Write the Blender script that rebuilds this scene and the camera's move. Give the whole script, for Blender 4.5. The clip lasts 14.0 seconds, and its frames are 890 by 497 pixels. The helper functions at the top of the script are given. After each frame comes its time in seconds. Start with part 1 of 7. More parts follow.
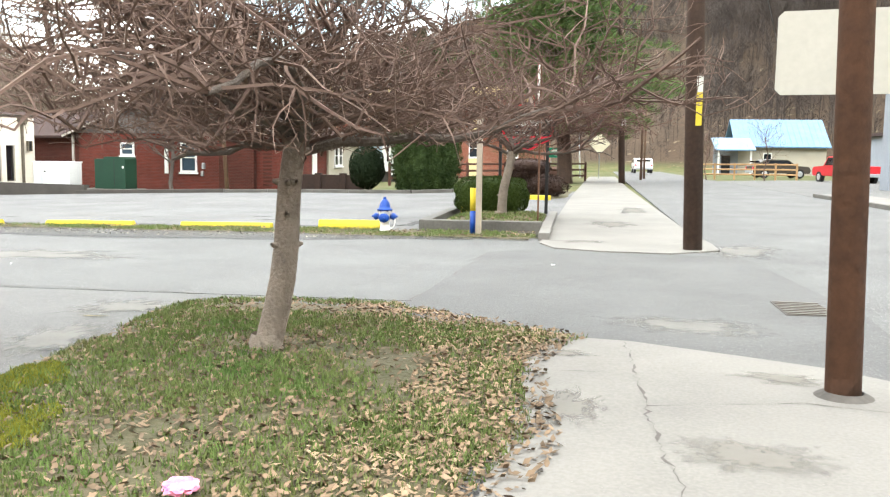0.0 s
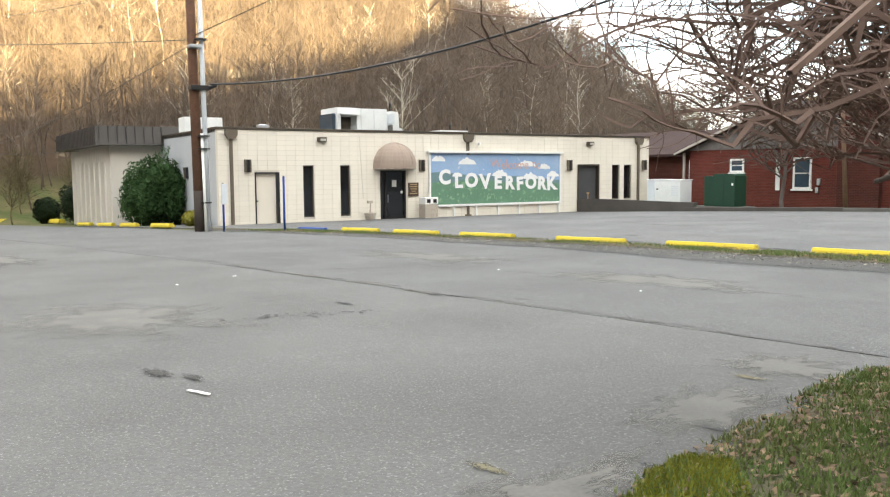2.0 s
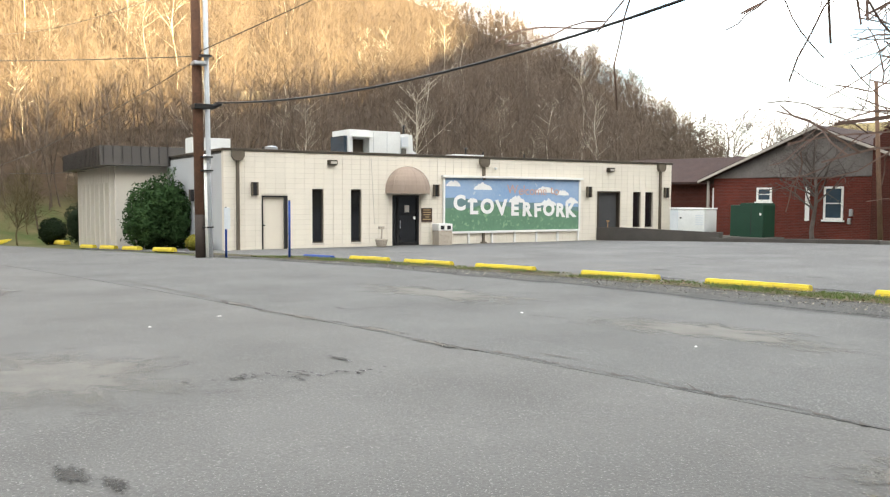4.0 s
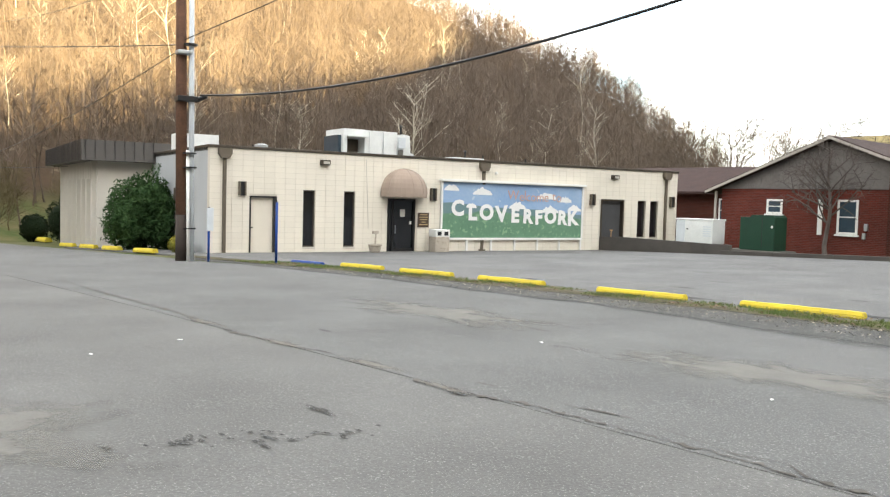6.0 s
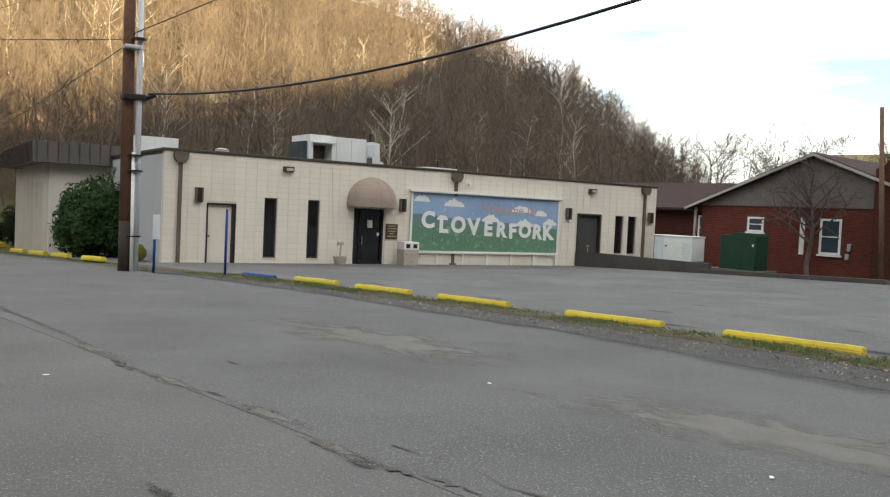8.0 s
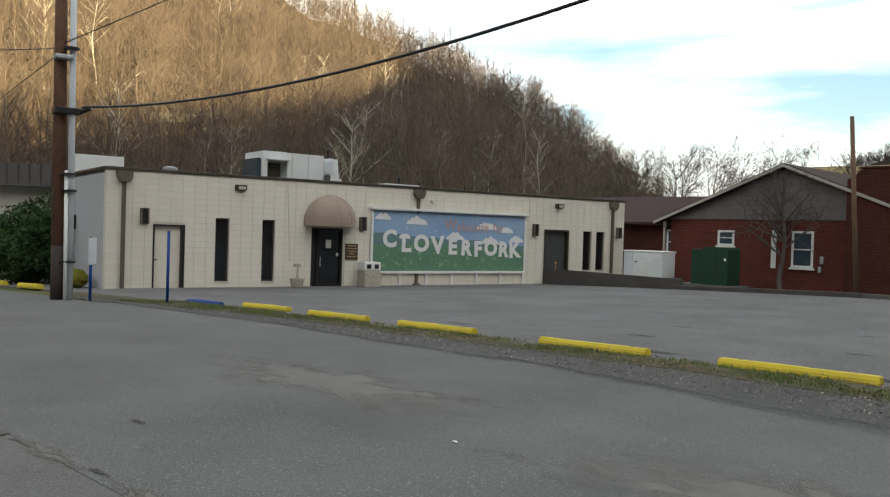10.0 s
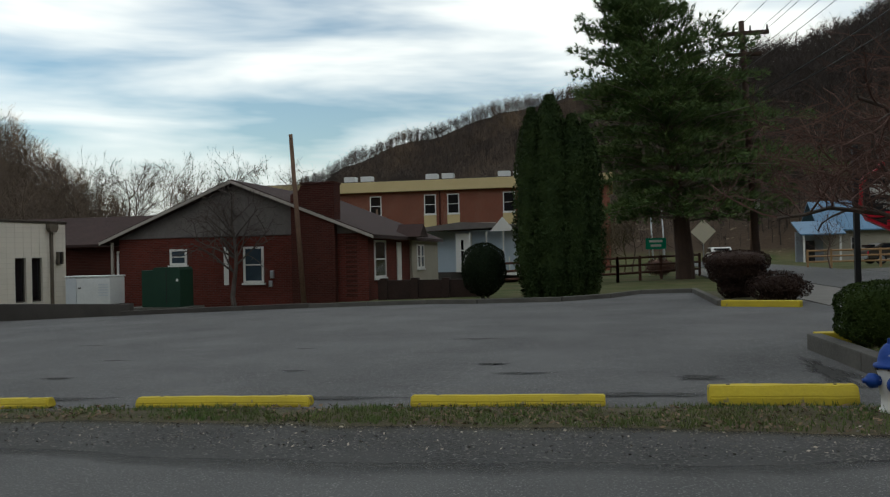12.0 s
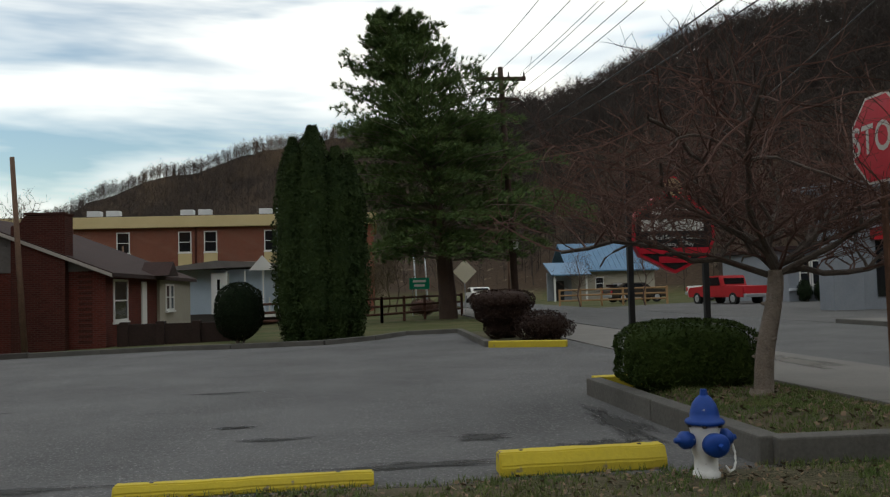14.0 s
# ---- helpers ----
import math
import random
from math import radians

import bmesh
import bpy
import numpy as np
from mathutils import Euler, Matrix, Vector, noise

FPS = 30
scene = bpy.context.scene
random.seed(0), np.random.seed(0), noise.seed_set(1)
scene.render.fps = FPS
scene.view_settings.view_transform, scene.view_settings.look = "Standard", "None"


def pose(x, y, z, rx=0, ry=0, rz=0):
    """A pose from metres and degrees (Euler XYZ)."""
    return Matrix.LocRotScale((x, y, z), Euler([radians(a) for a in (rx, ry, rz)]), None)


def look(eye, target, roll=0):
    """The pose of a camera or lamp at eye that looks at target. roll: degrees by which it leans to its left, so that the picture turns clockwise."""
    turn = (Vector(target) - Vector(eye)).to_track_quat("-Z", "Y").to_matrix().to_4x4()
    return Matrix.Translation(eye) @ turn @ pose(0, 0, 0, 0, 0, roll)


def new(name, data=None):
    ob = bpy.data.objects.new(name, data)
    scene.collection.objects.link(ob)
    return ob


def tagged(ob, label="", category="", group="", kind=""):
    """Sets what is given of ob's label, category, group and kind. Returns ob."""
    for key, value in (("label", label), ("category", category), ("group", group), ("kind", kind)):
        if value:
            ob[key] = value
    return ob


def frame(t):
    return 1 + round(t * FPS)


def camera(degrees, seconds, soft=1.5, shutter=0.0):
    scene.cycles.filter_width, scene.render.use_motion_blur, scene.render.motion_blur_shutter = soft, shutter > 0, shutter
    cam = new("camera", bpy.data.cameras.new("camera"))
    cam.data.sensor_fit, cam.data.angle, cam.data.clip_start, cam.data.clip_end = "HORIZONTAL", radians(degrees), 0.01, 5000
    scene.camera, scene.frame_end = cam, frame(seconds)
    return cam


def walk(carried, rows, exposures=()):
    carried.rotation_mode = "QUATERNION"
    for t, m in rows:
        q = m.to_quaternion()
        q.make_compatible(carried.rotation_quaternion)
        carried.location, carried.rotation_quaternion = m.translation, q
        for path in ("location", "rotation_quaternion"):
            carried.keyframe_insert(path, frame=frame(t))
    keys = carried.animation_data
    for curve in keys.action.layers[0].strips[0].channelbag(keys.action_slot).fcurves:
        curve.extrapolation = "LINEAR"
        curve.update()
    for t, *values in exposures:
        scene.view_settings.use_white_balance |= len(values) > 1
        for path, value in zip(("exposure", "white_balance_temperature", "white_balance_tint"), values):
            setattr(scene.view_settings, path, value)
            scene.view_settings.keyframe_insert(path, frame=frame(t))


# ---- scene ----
cam = camera(55.3, 14.0, 1.25)
PATH = [
    (0, (-1.537, -0.265, 1.284), (-2.205, 1.609, 1.073), 0.8),
    (0.5, (-1.873, 0.034, 1.264), (-3.12, 1.585, 1.058), 0.1),
    (1, (-2.14, 0.226, 1.297), (-3.768, 1.375, 1.131), -0.7),
    (1.5, (-2.562, 0.448, 1.306), (-4.261, 1.489, 1.132), -0.5),
    (2, (-2.884, 0.653, 1.313), (-4.581, 1.695, 1.134), -0.4),
    (2.5, (-3.193, 0.865, 1.346), (-4.898, 1.893, 1.165), -0.2),
    (3, (-3.551, 1.022, 1.36), (-5.256, 2.055, 1.198), 0.2),
    (3.5, (-3.861, 1.235, 1.359), (-5.577, 2.253, 1.226), 0.0),
    (6, (-5.755, 2.167, 1.371), (-7.464, 3.199, 1.259), 1.6),
    (6.5, (-6.002, 2.432, 1.387), (-7.71, 3.466, 1.275), 1.5),
    (7, (-6.297, 2.674, 1.374), (-8.001, 3.715, 1.27), 1.6),
    (7.5, (-6.56, 2.977, 1.384), (-8.244, 4.052, 1.291), 2.3),
    (8, (-6.819, 3.311, 1.381), (-8.505, 4.383, 1.298), 2.7),
    (10.5, (-8.157, 4.515, 1.384), (-9.755, 5.717, 1.388), 0.9),
    (11, (-8.263, 4.994, 1.344), (-9.597, 6.485, 1.34), -2.2),
    (11.5, (-8.387, 5.389, 1.312), (-9.465, 7.073, 1.321), -2.0),
    (12, (-8.529, 5.766, 1.344), (-9.225, 7.641, 1.361), -1.3),
    (12.5, (-8.56, 6.193, 1.339), (-9.232, 8.077, 1.384), -1.2),
    (13, (-8.655, 6.593, 1.29), (-9.194, 8.517, 1.381), 0.4),
    (13.5, (-8.792, 6.999, 1.34), (-9.055, 8.979, 1.441), -0.2),
    (14, (-8.853, 7.425, 1.321), (-9.009, 9.416, 1.42), -1.5),
]
EXPOSURES = [(0.0, 2.4, 6800, 4), (0.5, 2.35, 6800, 4), (1.0, 1.7, 6800, 4), (1.5, 1.55, 6800, 5), (3.5, 1.5, 6800, 5), (6.5, 1.45, 6800, 5), (7.3, 0.95, 6750, 5), (8.0, 0.6, 6700, 5),
             (10.3, 0.02, 6600, 3), (11.0, -0.5, 6500, 2), (11.5, -0.72, 6400, 2), (12.0, -0.62, 6400, 2), (12.5, -0.55, 6450, 2), (14.0, -0.45, 6650, 4)]
walk(cam, [(t, look(eye, target, roll)) for t, eye, target, roll in PATH], EXPOSURES)

# ---- world, sun and sky ----
SUN_EL, SUN_AZ = radians(17), radians(79)   # azimuth: clockwise from +y
world = bpy.data.worlds.new("world")
scene.world = world
world.use_nodes = True
wn, wl = world.node_tree.nodes, world.node_tree.links
wn.clear()
sky = wn.new("ShaderNodeTexSky")
sky.sky_type, sky.sun_disc = "NISHITA", False
sky.sun_elevation, sky.sun_rotation = SUN_EL, SUN_AZ
sky.air_density, sky.dust_density, sky.ozone_density = 1.0, 1.5, 1.5
co = wn.new("ShaderNodeTexCoord")
mp = wn.new("ShaderNodeMapping")
mp.inputs["Scale"].default_value = (1.3, 1.0, 8.0)
mp.inputs["Rotation"].default_value = (radians(4), radians(5), radians(25))
cl = wn.new("ShaderNodeTexNoise")
cl.inputs["Scale"].default_value, cl.inputs["Detail"].default_value, cl.inputs["Roughness"].default_value = 1.7, 5, 0.5
cl.inputs["Distortion"].default_value = 0.3
rp = wn.new("ShaderNodeValToRGB")
rp.color_ramp.elements[0].position, rp.color_ramp.elements[1].position = 0.36, 0.60
mx = wn.new("ShaderNodeMix")
mx.data_type = "RGBA"
mx.inputs["B"].default_value = (11.8, 11.6, 11.5, 1)
bg = wn.new("ShaderNodeBackground")
bg.inputs["Strength"].default_value = 0.15
out = wn.new("ShaderNodeOutputWorld")
wl.new(co.outputs["Generated"], mp.inputs["Vector"])
wl.new(mp.outputs["Vector"], cl.inputs["Vector"])
wl.new(cl.outputs["Fac"], rp.inputs["Fac"])
wl.new(rp.outputs["Color"], mx.inputs["Factor"])
sc = wn.new("ShaderNodeVectorMath")
sc.operation = "SCALE"
sc.inputs["Scale"].default_value = 1.7
wl.new(sky.outputs["Color"], sc.inputs[0])
wl.new(sc.outputs["Vector"], mx.inputs["A"])
wl.new(mx.outputs["Result"], bg.inputs["Color"])
wl.new(bg.outputs["Background"], out.inputs["Surface"])
sun = new("sun", bpy.data.lights.new("sun", "SUN"))
sun.data.energy, sun.data.angle, sun.data.color = 14.0, radians(0.5), (1.0, 0.79, 0.45)
sd = Vector((math.sin(SUN_AZ) * math.cos(SUN_EL), math.cos(SUN_AZ) * math.cos(SUN_EL), math.sin(SUN_EL)))
sun.matrix_world = look(sd * 300, (0, 0, 0))


# ---- materials ----
def rgb(c):
    return (*c, 1) if len(c) == 3 else c


def mat(name, c1, c2=None, rough=0.8, metal=0.0, scale=4.0, fine=40.0, bump=0.15, depth=0.01, rand=0.0, fleck=None, fleck_at=0.68, fleck_scale=60.0, spec=0.3):
    """A surface with two colours mixed at a large and a fine scale, fine relief and optional flecks."""
    m = bpy.data.materials.new(name)
    m.use_nodes = True
    n, l = m.node_tree.nodes, m.node_tree.links
    p = n["Principled BSDF"]
    c2 = c2 or tuple(v * 0.75 for v in c1)
    tc = n.new("ShaderNodeTexCoord")
    a = n.new("ShaderNodeTexNoise")
    a.inputs["Scale"].default_value, a.inputs["Detail"].default_value, a.inputs["Roughness"].default_value = scale, 6, 0.6
    b = n.new("ShaderNodeTexNoise")
    b.inputs["Scale"].default_value, b.inputs["Detail"].default_value = fine, 4
    for t in (a, b):
        l.new(tc.outputs["Object"], t.inputs["Vector"])
    ad = n.new("ShaderNodeMath")
    ad.operation = "MULTIPLY_ADD"
    l.new(a.outputs["Fac"], ad.inputs[0])
    ad.inputs[1].default_value = 1.5
    mul = n.new("ShaderNodeMath")
    mul.operation = "MULTIPLY_ADD"
    l.new(b.outputs["Fac"], mul.inputs[0])
    mul.inputs[1].default_value, mul.inputs[2].default_value = 0.9, -0.7
    l.new(mul.outputs[0], ad.inputs[2])
    mixc = n.new("ShaderNodeMix")
    mixc.data_type, mixc.clamp_factor = "RGBA", True
    l.new(ad.outputs[0], mixc.inputs["Factor"])
    mixc.inputs["A"].default_value, mixc.inputs["B"].default_value = rgb(c1), rgb(c2)
    col = mixc.outputs["Result"]
    if fleck:
        f = n.new("ShaderNodeTexNoise")
        f.inputs["Scale"].default_value, f.inputs["Detail"].default_value = fleck_scale, 2
        l.new(tc.outputs["Object"], f.inputs["Vector"])
        r = n.new("ShaderNodeMapRange")
        r.inputs["From Min"].default_value, r.inputs["From Max"].default_value = fleck_at, fleck_at + 0.05
        l.new(f.outputs["Fac"], r.inputs["Value"])
        fm = n.new("ShaderNodeMix")
        fm.data_type = "RGBA"
        l.new(r.outputs["Result"], fm.inputs["Factor"])
        l.new(col, fm.inputs["A"])
        fm.inputs["B"].default_value = rgb(fleck)
        col = fm.outputs["Result"]
    if rand:
        oi = n.new("ShaderNodeObjectInfo")
        ge = n.new("ShaderNodeNewGeometry")
        sm = n.new("ShaderNodeMath")
        sm.operation = "ADD"
        l.new(oi.outputs["Random"], sm.inputs[0])
        l.new(ge.outputs["Random Per Island"], sm.inputs[1])
        r = n.new("ShaderNodeMapRange")
        r.inputs["From Max"].default_value = 2.0
        r.inputs["To Min"].default_value, r.inputs["To Max"].default_value = 1 - rand, 1 + rand
        l.new(sm.outputs[0], r.inputs["Value"])
        hs = n.new("ShaderNodeHueSaturation")
        l.new(r.outputs["Result"], hs.inputs["Value"])
        l.new(col, hs.inputs["Color"])
        col = hs.outputs["Color"]
    l.new(col, p.inputs["Base Color"])
    rr = n.new("ShaderNodeMapRange")
    rr.inputs["To Min"].default_value, rr.inputs["To Max"].default_value = max(0.03, rough - 0.1), min(1, rough + 0.1)
    l.new(b.outputs["Fac"], rr.inputs["Value"])
    l.new(rr.outputs["Result"], p.inputs["Roughness"])
    p.inputs["Metallic"].default_value = metal
    p.inputs["Specular IOR Level"].default_value = spec
    if bump:
        bp = n.new("ShaderNodeBump")
        bp.inputs["Strength"].default_value, bp.inputs["Distance"].default_value = bump, depth
        l.new(b.outputs["Fac"], bp.inputs["Height"])
        l.new(bp.outputs["Normal"], p.inputs["Normal"])
    return m


def brick_mat(name, c1, c2, mortar, sx=1.0):
    """Small brick courses for surfaces that stay far off."""
    m = mat(name, c1, c2, 0.95, scale=0.7, fine=30, bump=0, spec=0.12)
    n, l = m.node_tree.nodes, m.node_tree.links
    p = n["Principled BSDF"]
    tc = n.new("ShaderNodeTexCoord")
    sp = n.new("ShaderNodeSeparateXYZ")
    l.new(tc.outputs["Object"], sp.inputs[0])
    s = n.new("ShaderNodeMath")
    l.new(sp.outputs["X"], s.inputs[0])
    l.new(sp.outputs["Y"], s.inputs[1])
    cb = n.new("ShaderNodeCombineXYZ")
    l.new(s.outputs[0], cb.inputs["X"])
    l.new(sp.outputs["Z"], cb.inputs["Y"])
    br = n.new("ShaderNodeTexBrick")
    br.inputs["Scale"].default_value = 1.0
    br.inputs["Brick Width"].default_value, br.inputs["Row Height"].default_value = 0.21 * sx, 0.072 * sx
    br.inputs["Mortar Size"].default_value = 0.008
    br.inputs["Mortar"].default_value = rgb(mortar)
    src = p.inputs["Base Color"].links[0].from_socket
    dk = n.new("ShaderNodeHueSaturation")
    dk.inputs["Value"].default_value = 0.72
    l.new(src, dk.inputs["Color"])
    l.new(src, br.inputs["Color1"])
    l.new(dk.outputs["Color"], br.inputs["Color2"])
    l.new(cb.outputs[0], br.inputs["Vector"])
    l.new(br.outputs["Color"], p.inputs["Base Color"])
    bp = n.new("ShaderNodeBump")
    bp.inputs["Strength"].default_value, bp.inputs["Distance"].default_value = 0.5, 0.008
    bp.invert = True
    l.new(br.outputs["Fac"], bp.inputs["Height"])
    l.new(bp.outputs["Normal"], p.inputs["Normal"])
    return m


def leaf_mat(name, c1, c2, rough=0.55):
    m = mat(name, c1, c2, 0.85, scale=1.3, fine=9, bump=0, rand=0.35, spec=0.12)
    return m


def glass_mat(name, tint):
    m = bpy.data.materials.new(name)
    m.use_nodes = True
    n, l = m.node_tree.nodes, m.node_tree.links
    p = n["Principled BSDF"]
    t = n.new("ShaderNodeTexNoise")
    t.inputs["Scale"].default_value = 1.5
    r = n.new("ShaderNodeValToRGB")
    r.color_ramp.elements[0].color, r.color_ramp.elements[1].color = rgb(tint), rgb(tuple(v * 1.8 for v in tint))
    l.new(t.outputs["Fac"], r.inputs["Fac"])
    l.new(r.outputs["Color"], p.inputs["Base Color"])
    p.inputs["Roughness"].default_value = 0.06
    return m


M = {}
M["asphalt_old"] = mat("asphalt_old", (0.135, 0.132, 0.128), (0.068, 0.066, 0.064), 0.92, scale=0.45, fine=45, bump=0.8, depth=0.012, fleck=(0.195, 0.19, 0.184), fleck_at=0.615, fleck_scale=70)
M["asphalt_road"] = mat("asphalt_road", (0.125, 0.124, 0.122), (0.064, 0.063, 0.062), 0.92, scale=0.6, fine=50, bump=0.8, depth=0.012, fleck=(0.205, 0.2, 0.195), fleck_at=0.605, fleck_scale=68)
M["asphalt_lot"] = mat("asphalt_lot", (0.145, 0.143, 0.142), (0.06, 0.059, 0.059), 0.92, scale=0.5, fine=28, bump=0.9, depth=0.015, fleck=(0.22, 0.215, 0.21), fleck_at=0.61, fleck_scale=42)
M["asphalt_patch"] = mat("asphalt_patch", (0.112, 0.11, 0.108), (0.062, 0.061, 0.06), 0.92, scale=0.7, fine=50, bump=0.8, depth=0.01, fleck=(0.16, 0.155, 0.15), fleck_at=0.64, fleck_scale=60)
M["crack"] = mat("crack", (0.05, 0.045, 0.04), (0.11, 0.10, 0.09), 0.95, scale=3, fine=30)
M["stain"] = mat("stain", (0.03, 0.028, 0.027), (0.055, 0.053, 0.05), 0.8, scale=2, fine=40, bump=0.3)
M["concrete"] = mat("concrete", (0.195, 0.184, 0.167), (0.125, 0.118, 0.108), 0.9, scale=0.9, fine=50, bump=0.3, depth=0.005, fleck=(0.2, 0.19, 0.17), fleck_at=0.7, fleck_scale=50)
M["concrete_stain"] = mat("concrete_stain", (0.145, 0.132, 0.116), (0.175, 0.164, 0.148), 0.95, scale=3, fine=40, bump=0.3)
M["kerb"] = mat("kerb", (0.145, 0.137, 0.124), (0.07, 0.067, 0.06), 0.95, scale=1.2, fine=35, bump=0.4)
M["kerb_dark"] = mat("kerb_dark", (0.085, 0.076, 0.068), (0.05, 0.046, 0.042), 0.95, scale=1.2, fine=35, bump=0.4)
M["gravel"] = mat("gravel", (0.10, 0.098, 0.096), (0.048, 0.047, 0.046), 0.95, scale=1.0, fine=35, bump=0.9, depth=0.02, fleck=(0.21, 0.2, 0.185), fleck_at=0.62, fleck_scale=34)
M["yellow"] = mat("yellow_paint", (0.60, 0.47, 0.03), (0.46, 0.36, 0.04), 0.7, scale=2.5, fine=30, bump=0.35, fleck=(0.24, 0.2, 0.12), fleck_at=0.66, fleck_scale=9)
M["blue_paint"] = mat("blue_paint", (0.008, 0.055, 0.30), (0.006, 0.04, 0.2), 0.5, scale=3, fine=30, bump=0.2, fleck=(0.3, 0.33, 0.38), fleck_at=0.72, fleck_scale=20)
M["hyd_white"] = mat("hydrant_white", (0.78, 0.78, 0.76), (0.6, 0.6, 0.58), 0.5, scale=4, fine=30, bump=0.2, fleck=(0.14, 0.12, 0.1), fleck_at=0.66, fleck_scale=16)
M["soil"] = mat("soil_grass", (0.10, 0.077, 0.048), (0.052, 0.056, 0.023), 1.0, scale=1.6, fine=25, bump=0.8, depth=0.02)
M["verge"] = mat("verge_soil", (0.115, 0.088, 0.054), (0.055, 0.058, 0.024), 1.0, scale=1.3, fine=30, bump=0.9, depth=0.02, fleck=(0.2, 0.16, 0.11), fleck_at=0.63, fleck_scale=40)
M["moss"] = mat("moss", (0.22, 0.22, 0.022), (0.13, 0.145, 0.02), 1.0, scale=4, fine=60, bump=0.8, depth=0.02)
M["block"] = mat("painted_block", (0.75, 0.695, 0.60), (0.66, 0.61, 0.525), 0.85, scale=0.5, fine=25, bump=0.25, rand=0.04)
M["joint"] = mat("block_joint", (0.60, 0.545, 0.465), (0.54, 0.49, 0.42), 0.95, scale=1, fine=25)
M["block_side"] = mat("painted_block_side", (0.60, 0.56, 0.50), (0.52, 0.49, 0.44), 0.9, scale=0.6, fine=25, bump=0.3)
M["bronze"] = mat("bronze_metal", (0.085, 0.07, 0.055), (0.06, 0.05, 0.04), 0.5, 0.5, scale=3, fine=30, bump=0.1)
M["pipe"] = mat("brown_pipe", (0.15, 0.125, 0.095), (0.11, 0.09, 0.07), 0.5, 0.2, scale=3, fine=30, bump=0.1)
M["black"] = mat("black_metal", (0.02, 0.02, 0.022), (0.03, 0.03, 0.03), 0.45, 0.3, scale=4, fine=40, bump=0.1)
M["glass"] = glass_mat("dark_glass", (0.008, 0.009, 0.011))
M["glass_blue"] = glass_mat("sky_glass", (0.03, 0.045, 0.06))
M["door_cream"] = mat("cream_door", (0.72, 0.66, 0.56), (0.66, 0.6, 0.51), 0.6, scale=1.5, fine=20, bump=0.1)
M["door_dark"] = mat("dark_door", (0.07, 0.072, 0.075), (0.05, 0.05, 0.053), 0.5, scale=1.5, fine=20, bump=0.1)
M["canvas"] = mat("taupe_canvas", (0.33, 0.26, 0.21), (0.26, 0.2, 0.165), 0.95, scale=2, fine=120, bump=0.3)
M["white"] = mat("white_paint", (0.78, 0.77, 0.74), (0.66, 0.65, 0.62), 0.6, scale=1.5, fine=25, bump=0.1)
M["white_metal"] = mat("white_metal", (0.74, 0.75, 0.74), (0.6, 0.61, 0.6), 0.5, 0.0, scale=1.2, fine=15, bump=0.1)
M["grey_metal"] = mat("galvanised_metal", (0.5, 0.52, 0.54), (0.38, 0.4, 0.42), 0.4, 0.7, scale=3, fine=40, bump=0.1)
M["pvc"] = mat("grey_conduit", (0.62, 0.65, 0.68), (0.52, 0.55, 0.58), 0.5, scale=2, fine=20, bump=0.05)
M["brownroof"] = mat("brown_shingle", (0.05, 0.027, 0.024), (0.03, 0.018, 0.016), 0.98, scale=1.5, fine=14, bump=0.7, depth=0.02)
M["mansard"] = mat("brown_metal_roof", (0.065, 0.06, 0.057), (0.05, 0.047, 0.045), 0.45, 0.4, scale=1.2, fine=15, bump=0.1)
M["brick"] = brick_mat("red_brick", (0.165, 0.036, 0.025), (0.085, 0.022, 0.017), (0.11, 0.06, 0.05))
M["brick_dark"] = brick_mat("dark_red_brick", (0.10, 0.027, 0.019), (0.045, 0.015, 0.012), (0.075, 0.042, 0.035))
M["brick_school"] = brick_mat("orange_brick", (0.24, 0.078, 0.05), (0.20, 0.064, 0.042), (0.3, 0.2, 0.15), 1.3)
M["shingle"] = mat("grey_shingle", (0.185, 0.168, 0.16), (0.12, 0.108, 0.102), 0.95, scale=1.5, fine=10, bump=0.8, depth=0.02)
M["trim"] = mat("weathered_trim", (0.42, 0.38, 0.34), (0.3, 0.27, 0.24), 0.8, scale=2, fine=20, bump=0.2)
M["cream"] = mat("cream_panel", (0.62, 0.5, 0.27), (0.54, 0.43, 0.22), 0.7, scale=0.6, fine=8, bump=0.1)
M["beige"] = mat("beige_siding", (0.42, 0.38, 0.31), (0.35, 0.32, 0.26), 0.85, scale=1, fine=10, bump=0.2)
M["paleblue"] = mat("pale_blue_siding", (0.46, 0.54, 0.62), (0.38, 0.46, 0.54), 0.7, scale=1, fine=10, bump=0.1)
M["bluetin"] = mat("blue_tin_roof", (0.13, 0.24, 0.37), (0.085, 0.175, 0.28), 0.45, 0.2, scale=0.8, fine=8, bump=0.2)
M["green_box"] = mat("green_steel", (0.014, 0.05, 0.03), (0.011, 0.037, 0.023), 0.5, 0.1, scale=1.5, fine=20, bump=0.1)
M["pole"] = mat("creosoted_pole", (0.17, 0.085, 0.05), (0.075, 0.042, 0.03), 0.9, scale=2.5, fine=18, bump=0.7, depth=0.015)
M["pole_old"] = mat("weathered_pole", (0.19, 0.115, 0.075), (0.10, 0.064, 0.045), 0.9, scale=2.5, fine=18, bump=0.7, depth=0.015)
M["tar"] = mat("black_tar", (0.03, 0.024, 0.021), (0.055, 0.04, 0.032), 0.8, scale=2.5, fine=20, bump=0.5)
M["bark"] = mat("grey_bark", (0.27, 0.225, 0.185), (0.14, 0.115, 0.095), 0.95, scale=9, fine=45, bump=0.9, depth=0.02)
M["twig"] = mat("brown_twig", (0.16, 0.105, 0.083), (0.09, 0.06, 0.05), 0.9, scale=4, fine=20, bump=0, rand=0.3)
